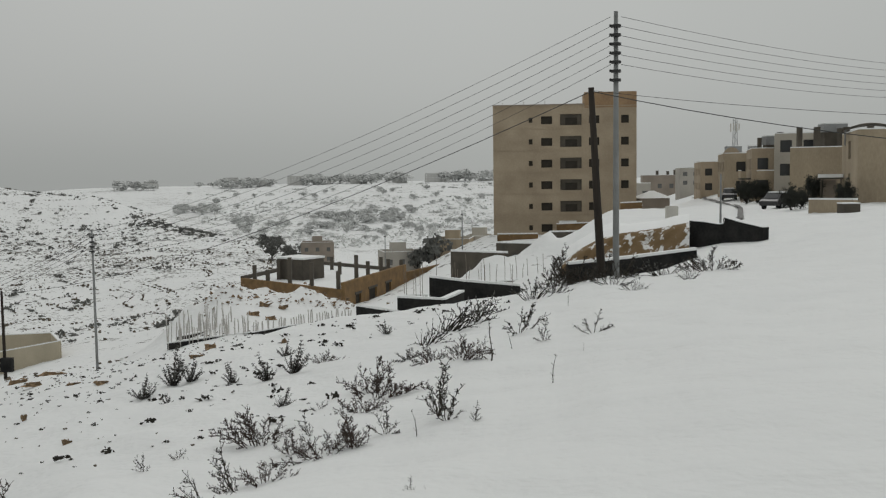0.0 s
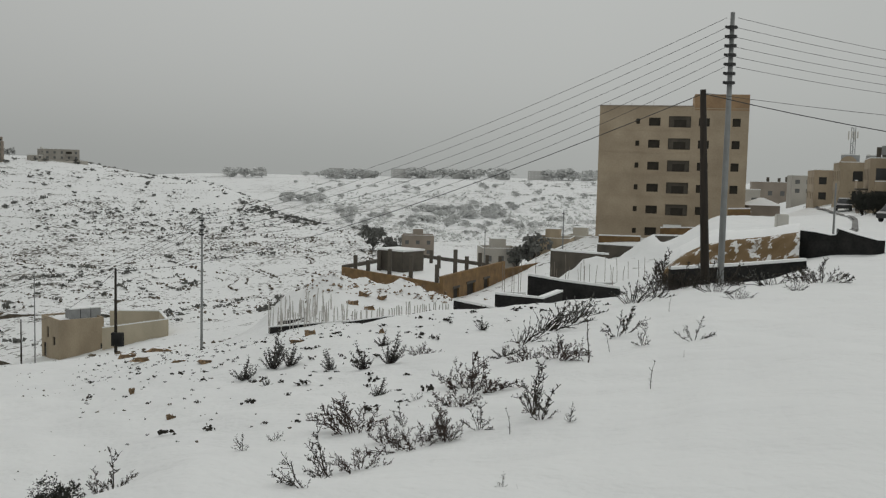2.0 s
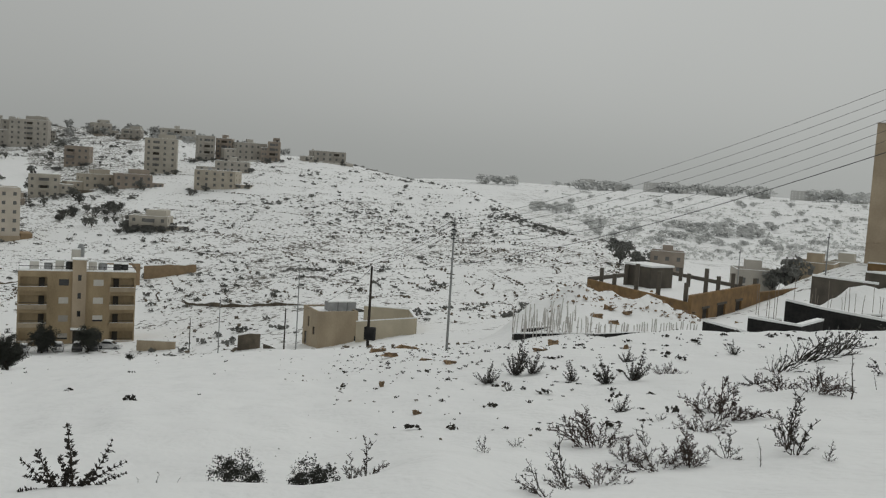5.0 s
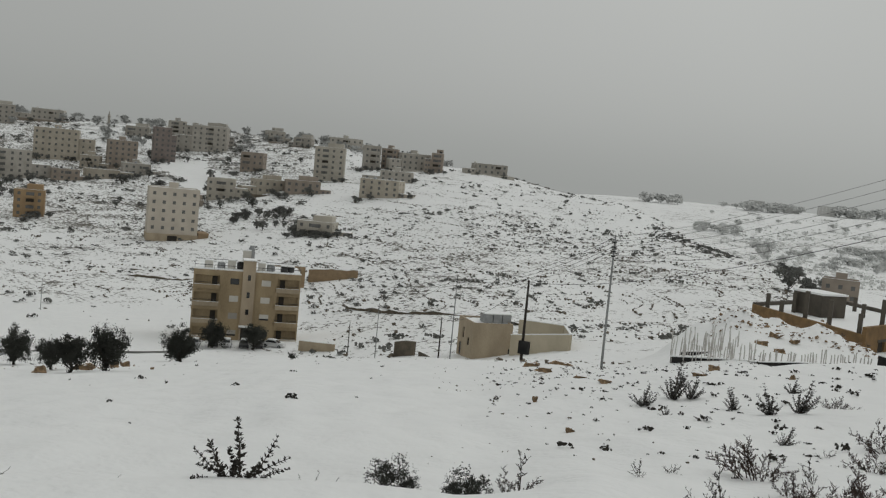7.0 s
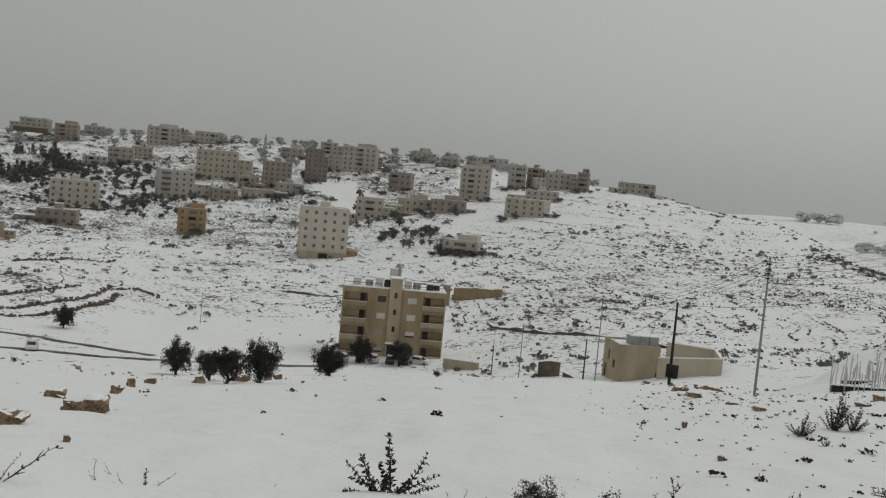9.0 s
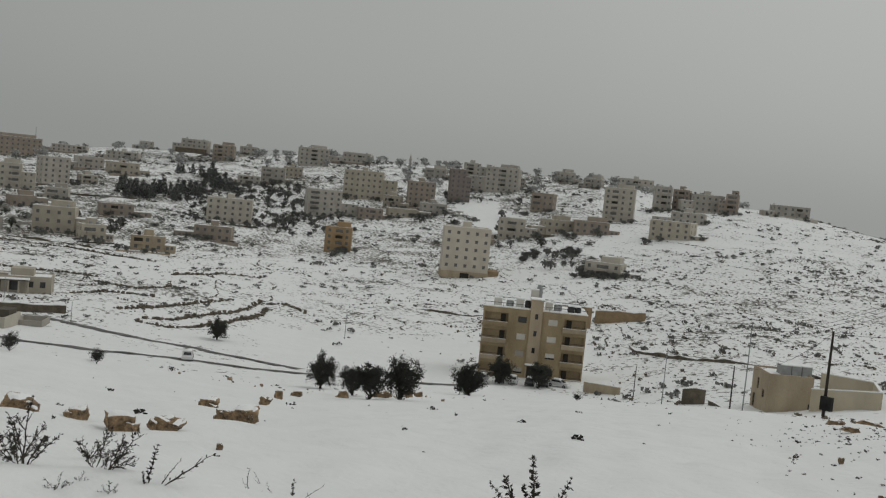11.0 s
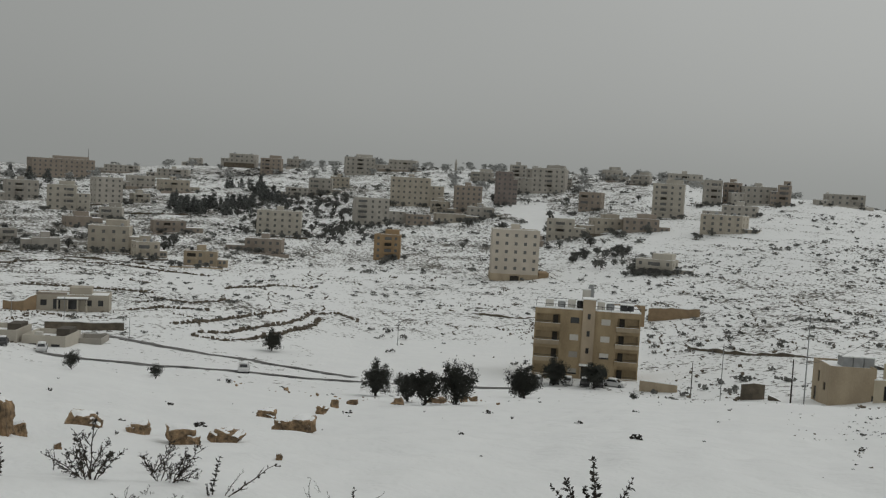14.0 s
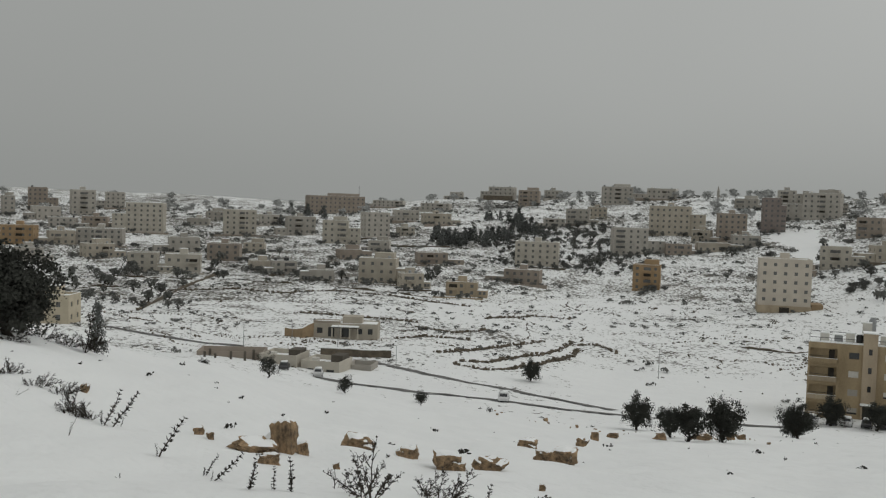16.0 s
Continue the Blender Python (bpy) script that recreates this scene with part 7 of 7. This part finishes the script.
rounds = [[("stem", trunk_mesh(50 + s, 0.3, 0.03, 6)), ("foliage", crown_mesh("foliage", 50 + s, 60, 34, 0.035, LEAF, 1.1))] for s in range(2)]
olives = [[("trunk", trunk_mesh(60 + s, 0.30, 0.045, 6, 0.04)), ("crown", crown_mesh("crown", 60 + s, 110, 80, 0.032, LEAF, 1.22, gap=0.9))] for s in range(3)]
plants("weed", SPRIGS, "sprig", 6, DRYSTEM, DRYHEAD, "dry dark branching weed standing out of the snow", "weed", "weeds", 1)
plants("weed", THIN_AHEAD, "thin", 1, DRYSTEM, DRYHEAD, "single thin dry stalk poking through snow", "weed", "weeds", 2)
plants("weed", SPRIGS_VALLEY, "sprig", 7, DRYSTEM, DRYHEAD, "dry branching weed with small dark leaves", "weed", "weeds", 3)
plants("weed", SPIKES_VALLEY, "spike", 2, DRYSTEM, DRYHEAD, "dark leafy weed spike above the snow", "weed", "weeds", 4)
plants("weed", THIN_VALLEY, "thin", 2, DRYSTEM, DRYHEAD, "thin dry stalks bent over the snow", "weed", "weeds", 5)
plants("shrub", TWIGGY, "twig", 15, REDTWIG, REDTWIG, "bare twiggy reddish brown shrub in snow", "shrub", "shrubs", 6, 0.2)
plants("shrub", POLE_SHRUBS, "twig", 12, DRYSTEM, DRYHEAD, "bare dark twiggy shrub by the poles", "shrub", "shrubs", 7, 0.2)
plants("shrub", CLUMPS, "spike", 13, DRYSTEM, FROSTLEAF, "small frosted evergreen shrub half under snow", "shrub", "shrubs", 8)
plants("shrub", LEAFY, "spike", 5, DRYSTEM, DRYHEAD, "leafy dark weed with snow between its stems", "shrub", "shrubs", 9)
plants("shrub", BARE_TWIGS, "twig", 5, DRYSTEM, DRYSTEM, "thin bare twigs behind the snow rim", "shrub", "shrubs", 10)
plants("tussock", TUSSOCKS, "blade", 26, DRYHEAD, FROSTLEAF, "spiky dark grass tussock bent under snow", "grass tussock", "tussocks", 11, 0.22)
plants("brushwood", BRUSHWOOD, "twig", 20, BARK, BARK, "fallen dark brushwood on the snow", "brushwood", "brushwood", 12, 0.2)
plants("sapling", ((85.6, 33, 1.35, 0.7, 0.3), (85.1, 34, 0.9, 0.6, 0.0)), "twig", 5, BARK, BARK, "bare dark sapling in the snow", "tree", "slope trees", 13)
stand("bush", ROUND_BUSHES, rounds, "dark evergreen bush in the snow", "bush", "bushes", wide=1.15)
stand("olive_tree", OLIVES, olives, "dark olive tree on the snowy brow", "tree", "olive trees", wide=0.95)
stand("olive_tree", ((43.0, 178, 5.2), (40.7, 178, 5.0), (44.9, 150, 4.2)), olives, "dark olive tree before the yellow block", "tree", "olive trees")
stand("tree", ((89.5, 31.5, 2.6), (90.6, 33, 3.0), (89.0, 33, 1.8)), olives, "large dark evergreen tree on the slope", "tree", "slope trees", wide=1.25)
cyp = [[("trunk", trunk_mesh(70, 0.3, 0.02, 4, 0.03, 0.2)), ("crown", crown_mesh("crown", 71, 110, 22, 0.035, CONIFER, cone=True))]]
stand("cypress_tree", ((85.0, 34.5, 1.95),), cyp, "slim dark cypress beside a bare sapling", "tree", "slope trees", wide=0.55)
stand("olive_tree", ((59.9, 196, 4.4), (-17.5, 108, 2.8), (-18.3, 104, 2.4), (-19.9, 80, 1.9), (-20.4, 82, 1.6), (-21.2, 92, 2.6), (-22.7, 80, 1.9)), olives, "dark bushy tree half covered with snow", "tree", "valley trees")

# far trees: groves, garden trees and scrub of the town
far_trees = [[("trunk", trunk_mesh(100 + s, 0.3, 0.04, 4)), ("crown", crown_mesh("crown", 100 + s, 26, 14, 0.11, FARLEAF, 0.9))] for s in range(3)]
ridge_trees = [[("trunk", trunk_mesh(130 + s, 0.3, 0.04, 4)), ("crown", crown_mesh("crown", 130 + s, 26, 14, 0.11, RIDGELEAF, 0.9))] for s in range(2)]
conifers = [[("trunk", trunk_mesh(110 + s, 0.2, 0.03, 3)), ("crown", crown_mesh("crown", 110 + s, 50, 10, 0.075, CONIFER, cone=True))] for s in range(2)]
rnd = random.Random(3)


def far_wood(name, rows, meshes, label, wide=1.0):
    """Uncounted far trees joined into one piece of stuff."""
    verts, faces, n = [], [], 0
    for k, (b, d, h) in enumerate(rows):
        x, y, g = spot(b, d)
        a = k * 1.3
        rot = np.array([[math.cos(a), -math.sin(a), 0], [math.sin(a), math.cos(a), 0], [0, 0, 1]])
        for _, me in meshes[k % len(meshes)]:
            co = np.array([v.co[:] for v in me.vertices]) * np.array([h * wide, h * wide, h])
            verts.append(co @ rot.T + np.array([x, y, g - 0.1 * h]))
            faces += [[i + n for i in p.vertices] for p in me.polygons]
            n += len(co)
    me2 = bpy.data.meshes.new(name)
    me2.from_pydata(np.concatenate(verts).tolist(), [], faces)
    me2.materials.append(meshes[0][1][1].materials[0])
    tagged(new(name, me2), label, "trees", kind="stuff")




def grove(count, b0, b1, d0, d1, h0, h1):
    return [(rnd.uniform(b0, b1), rnd.uniform(d0, d1), rnd.uniform(h0, h1)) for _ in range(count)]


stand("conifer_tree", grove(34, 61.5, 66.0, 560, 600, 6, 10) + grove(10, 59.5, 61.5, 590, 650, 6, 10) + grove(10, 72.5, 75.5, 640, 760, 7, 11) + grove(10, 60.5, 63.0, 640, 690, 6, 10), conifers, "dark conifer in a hillside grove", "tree", "conifer grove", wide=1.2)
stand("tree", grove(60, 52.5, 62.5, 490, 640, 3, 5) + grove(14, 37.6, 41.6, 385, 440, 3, 5) + grove(12, 36.0, 39.2, 374, 392, 3, 4.5), far_trees, "snow dusted olive tree of a hillside orchard", "tree", "orchard trees")
stand("tree", grove(60, 80, 92, 300, 440, 3, 6) + grove(44, 64, 84, 405, 520, 3, 7) + grove(36, 38, 58, 450, 640, 3, 7), far_trees, "snow dusted garden tree among the houses", "tree", "garden trees")
far_wood("ridge_wood", grove(90, 30, 50, 640, 760, 4, 8) + grove(110, 50, 92, 720, 880, 5, 9), ridge_trees, "snow dusted trees along the ridge, greyed for haze", 1.2)
stand("tree", grove(14, 7.5, 11.0, 320, 430, 4, 7) + grove(4, 0.2, 1.6, 215, 235, 5, 8), far_trees, "tall dark tree at the foot of the hill", "tree", "valley trees")
# far hill trees take the pale haze colour
hazy_trees = [[("trunk", trunk_mesh(120 + s, 0.3, 0.04, 4)), ("crown", crown_mesh("crown", 120 + s, 26, 16, 0.12, HAZEPALE, 0.8))] for s in range(3)]
far_wood("far_wood", grove(9, 16.5, 18.5, 1330, 1420, 9, 17) + grove(16, 9.5, 14.5, 1360, 1460, 8, 18) + grove(8, 6.5, 8.5, 1380, 1450, 12, 20) + grove(14, 2.0, 6.0, 1380, 1460, 10, 20) + grove(12, -3.4, 0.5, 1380, 1460, 10, 22) + grove(30, 4.6, 7.8, 850, 980, 5, 9) + grove(30, 1.0, 4.8, 900, 1020, 5, 9) + grove(14, 13.0, 15.4, 1000, 1090, 6, 10) + grove(9, 11.2, 12.4, 880, 930, 5, 8) + grove(40, -2, 12, 700, 900, 4, 7) + grove(26, -3, 16, 1060, 1300, 4, 8), hazy_trees, "trees on the far ridge, paled for haze", 1.6)

far_wood("orchard", grove(170, 54.5, 62.5, 480, 640, 2.2, 3.8) + grove(34, 36.2, 38.9, 371, 381, 2.0, 3.6) + grove(26, 39.2, 42.5, 420, 440, 2, 3.5), far_trees, "rows of small snow dusted orchard trees", 1.2)
gardens = []
for b, d, w in TOWN:
    s = math.degrees(w / d)
    for _ in range(6):
        gardens.append((b + rnd.uniform(-0.9, 0.9) * s, d - rnd.uniform(4, 16), rnd.uniform(1.4, 3.6)))
far_wood("garden_shrubs", gardens, far_trees, "snow dusted shrubs in the gardens of the houses", 1.5)

# ---- stones ----


def rock_meshes(seed):
    """A broken angular stone, about one across, and the snow that lies on its upper faces."""
    r = random.Random(seed)
    bm = bmesh.new()
    for sx, sy, sz in [(a, b, c) for a in (-1, 1) for b in (-1, 1) for c in (-1, 1)]:
        bm.verts.new((sx * r.uniform(0.16, 0.5), sy * r.uniform(0.2, 0.5), sz * r.uniform(0.2, 0.48)))
    for _ in range(5):
        bm.verts.new((r.uniform(-0.6, 0.6), r.uniform(-0.5, 0.5), r.uniform(-0.4, 0.4)))
    bmesh.ops.convex_hull(bm, input=bm.verts[:])
    bmesh.ops.subdivide_edges(bm, edges=bm.edges[:], cuts=5, use_grid_fill=True)
    bmesh.ops.triangulate(bm, faces=bm.faces[:])
    for v in bm.verts:
        c = v.co.copy()
        layer = math.floor(c.z * 7 + noise.noise(c * 2 + Vector((seed, 0, 0))) * 1.5)
        v.co *= 1 + noise.noise(c * 2.6 + Vector((seed, 0, 0))) * 0.28 + noise.noise(c * 7 + Vector((0, seed, 0))) * 0.2 + 0.05 * math.sin(layer * 2.4 + seed)
    bm.normal_update()
    snow = bmesh.new()
    made = {}

    def lifted(v):
        if v not in made:
            rim = any(f.normal.z <= 0.62 for f in v.link_faces)
            made[v] = snow.verts.new(v.co + Vector((0, 0, -0.01 if rim else 0.07)))
        return made[v]

    for f in bm.faces:
        if f.normal.z > 0.62 and f.calc_center_median().z > 0.08:
            snow.faces.new([lifted(v) for v in f.verts])
    return mesh_of("rock", bm, ROCK), mesh_of("snow_cap", snow, SNOW, True)


rocks = [rock_meshes(s * 3 + 1) for s in range(7)]
for k, (b, d, h, w) in enumerate(ROCKS + ROCKS_AHEAD):
    x, y, g = spot(b, d)
    base = thing("rock", pose(x, y, g + h * 0.30, (k * 31) % 16 - 8, (k * 47) % 24 - 12, b + (k * 53) % 60 - 30) @ Matrix.Diagonal((w * 0.85, w * 0.75, h * 1.2, 1)), "rough tan limestone rock capped with snow", "rock", "rocks")
    for j in range(2 if k < 9 else 1):
        side = -1 if (j + k) % 2 else 1
        stone, snow = rocks[(k + 2 * j) % 7]
        m = Matrix() if j == 0 else pose(side * (0.36 + 0.05 * (k % 3)), -0.16 - 0.1 * j, -0.12 + 0.05 * ((k + j) % 4), 0, 12 * side, 70 * k + 110 * j) @ Matrix.Diagonal((0.5 - 0.1 * j, 0.5, 0.6, 1))
        piece = shared("stone", stone, base, m)
        shared("snow_cap", snow, piece)


def strewn(r, count, area):
    """Random places within a range of bearings and distances."""
    b0, b1, d0, d1 = area
    bs = np.radians([r.uniform(b0, b1) for _ in range(count)])
    ds = np.sqrt([r.uniform(d0 * d0, d1 * d1) for _ in range(count)])
    return -np.sin(bs) * ds, np.cos(bs) * ds


def contour_rows(seed, lines, steps, stride, area):
    """Places along broken lines that keep to the contours of the hill."""
    r = random.Random(seed)
    g = np.random.default_rng(seed)
    x, y = strewn(r, lines, area)
    keep_x, keep_y = [], []
    long = g.integers(steps // 4, steps, lines)
    for k in range(steps):
        gx, gy = (land(x + 4, y) - land(x - 4, y)), (land(x, y + 4) - land(x, y - 4))
        n = np.maximum(np.hypot(gx, gy), 1e-4)
        sign = np.where(-gy * 0 + gx > 0, 1.0, -1.0)
        x, y = x - gy / n * stride * sign + g.normal(0, 0.12, lines), y + gx / n * stride * sign + g.normal(0, 0.12, lines)
        on = (k < long) & (g.random(lines) < 0.8)
        keep_x.append(x[on])
        keep_y.append(y[on])
    return np.concatenate(keep_x), np.concatenate(keep_y)


def scatter(name, count, area, size, material, label, seed, rows=None):
    """Uncounted small stones and scrub over the hillside, in one piece of stuff."""
    r = random.Random(seed)
    bases = []
    for s in range(4):
        bm = bmesh.new()
        if material in (FARLEAF, HAZEPALE, DRYHEAD):
            for _ in range(13):
                p = Vector((r.gauss(0, 0.24), r.gauss(0, 0.24), abs(r.gauss(0, 0.22)) - 0.1))
                q = Euler((r.uniform(0, 6), r.uniform(0, 6), r.uniform(0, 6))).to_quaternion()
                bm.faces.new([bm.verts.new(p + q @ Vector(v) * 0.42) for v in ((-0.5, -0.2, 0), (0.5, -0.3, 0), (0.35, 0.4, 0.15), (-0.4, 0.3, 0))])
        else:
            for _ in range(9):
                v = Vector((r.gauss(0, 1), r.gauss(0, 1), r.gauss(0, 1))).normalized() * r.uniform(0.3, 0.55)
                bm.verts.new(v)
            bmesh.ops.convex_hull(bm, input=bm.verts[:])
        bm.verts.index_update()
        bm.verts.ensure_lookup_table()
        bases.append((np.array([v.co[:] for v in bm.verts]), [[v.index for v in f.verts] for f in bm.faces]))
        bm.free()
    if rows:
        xs, ys = rows
        count = len(xs)
    else:
        xs, ys = strewn(r, count, area)
    zs, bare = land(xs, ys), clean_field(xs, ys)
    verts, faces, n = [], [], 0
    for i in range(count):
        if bare[i] and r.random() < 0.9:
            continue
        if rows is None and noise.noise(Vector((xs[i] * 0.02, ys[i] * 0.02, seed))) < -0.12:
            continue
        co, fs = bases[i % 4]
        s = size[0] + (size[1] - size[0]) * r.random() ** 2.5
        a = r.uniform(0, 6.283)
        c, t = math.cos(a), math.sin(a)
        sx, sz = s * r.uniform(0.8, 1.5), s * r.uniform(0.5, 0.9)
        p = co * np.array([sx, s, sz])
        verts.append(np.stack([p[:, 0] * c - p[:, 1] * t + xs[i], p[:, 0] * t + p[:, 1] * c + ys[i], p[:, 2] + zs[i] + sz * 0.25], -1))
        faces += [[k + n for k in f] for f in fs]
        n += len(co)
    me = bpy.data.meshes.new(name)
    me.from_pydata(np.concatenate(verts).tolist(), [], faces)
    me.materials.append(material)
    tagged(new(name, me), label, "scrub", kind="stuff")


scatter("hillside_scrub", 2000, (8, 38, 160, 420), (0.4, 2.2), FARLEAF, "low dark scrub dotted over the snowy hillside", 1)
scatter("hillside_stones", 2600, (8, 38, 150, 420), (0.3, 1.2), DRYSTONE, "scattered stones showing through the snow", 2)
scatter("hillside_scrub", 900, (8, 36, 400, 640), (0.7, 2.8), FARLEAF, "low scrub on the upper snowy slope", 3)
scatter("valley_scrub", 1500, (38, 92, 195, 420), (0.4, 2.2), FARLEAF, "low scrub and stones on the valley floor", 4)
scatter("town_scrub", 4200, (38, 92, 400, 800), (0.8, 4.2), FARLEAF, "garden scrub between the houses", 5)
scatter("far_scrub", 2200, (-6, 14, 600, 1150), (1.5, 5.0), HAZEPALE, "hazy scrub and groves on the far hill", 6)
scatter("slope_stones", 200, (12, 30, 12, 48), (0.03, 0.10), DRYSTONE, "small dark stones on the snowy bank", 7)
scatter("slope_weeds", 520, (10, 27, 12, 48), (0.04, 0.17), DRYHEAD, "small dark dead plants on the snowy bank", 17)
scatter("slope_weeds", 300, (-6, 14, 11, 42), (0.04, 0.22), DRYHEAD, "small dark dead plants in the snow", 8)
scatter("slope_weeds", 160, (30, 92, 14, 80), (0.05, 0.3), DRYHEAD, "few small dead plants on the snowfield", 18)
scatter("brow_stones", 80, (46, 62, 62, 82), (0.12, 0.5), ROCK, "tan stones along the brow", 10)
scatter("site_rubble", 120, (18, 27, 60, 110), (0.15, 0.8), DRYSTONE, "dark rubble below the pole", 11)
scatter("terrace_stones", 0, None, (0.35, 1.1), DRYSTONE, "broken stone terrace lines along the snowy hillside", 22, contour_rows(22, 190, 34, 1.1, (9, 37, 200, 430)))
scatter("terrace_stones", 0, None, (0.5, 1.5), DRYSTONE, "broken stone terrace lines on the upper hillside", 23, contour_rows(23, 80, 30, 1.6, (10, 36, 430, 640)))
scatter("terrace_stones", 0, None, (0.4, 1.2), DRYSTONE, "broken stone terrace lines on the valley slope", 24, contour_rows(24, 120, 40, 1.2, (42, 90, 205, 400)))
scatter("crest_scrub", 260, (13.2, 18.0, 425, 470), (0.8, 2.6), FARLEAF, "dark scrub strip along the crest of the hill", 25)

# old terraces of the valley floor: bearing and distance along each
TERRACES = (((64.5, 209), (62.9, 206), (61.3, 211), (59.3, 229), (57.9, 250), (57.1, 267)),
            ((64.0, 215), (62.3, 220), (60.3, 237), (58.5, 260), (57.6, 274)),
            ((57.5, 272), (56.0, 276), (55.0, 266)),
            ((65.7, 224), (63.7, 233), (61.3, 257), (59.3, 272)),
            ((66.7, 279), (64.7, 271), (62.4, 283)),
            ((74.8, 353), (71.5, 373), (68.2, 365), (63.8, 346)),
            ((74.1, 304), (70.8, 302), (66.8, 292)),
            ((68.1, 248), (66.1, 260), (63.7, 260)),
            ((81.6, 359), (77.4, 362), (74.2, 352)),
            ((62.7, 308), (60.0, 338), (57.7, 336)))


def along_lines(lines, stride, wide, seed):
    """Places along lines, strewn to both sides."""
    g = np.random.default_rng(seed)
    xs, ys = [], []
    for row in lines:
        q = [spot(b, d)[:2] for b, d in row]
        for (x0, y0), (x1, y1) in zip(q, q[1:]):
            n = max(2, int(math.hypot(x1 - x0, y1 - y0) / stride))
            t = np.linspace(0, 1, n)
            xs.append(x0 + (x1 - x0) * t + g.normal(0, wide, n))
            ys.append(y0 + (y1 - y0) * t + g.normal(0, wide, n))
    return np.concatenate(xs), np.concatenate(ys)


scatter("terrace_stones", 0, None, (0.6, 1.7), DRYSTONE, "tumbled dark stones of the old valley terraces", 31, along_lines(TERRACES, 0.3, 0.42, 31))
scatter("rubble", 0, None, (0.1, 0.34), ROCK, "broken stones on the rubble heap", 32, strewn(random.Random(32), 320, (5, 14, 58, 62.5)))
scatter("field_hedges", 0, None, (2.0, 4.5), HAZEPALE, "hedges between the fields of the far hill, paled for haze", 33, contour_rows(33, 60, 34, 4.0, (-5, 15, 640, 1350)))
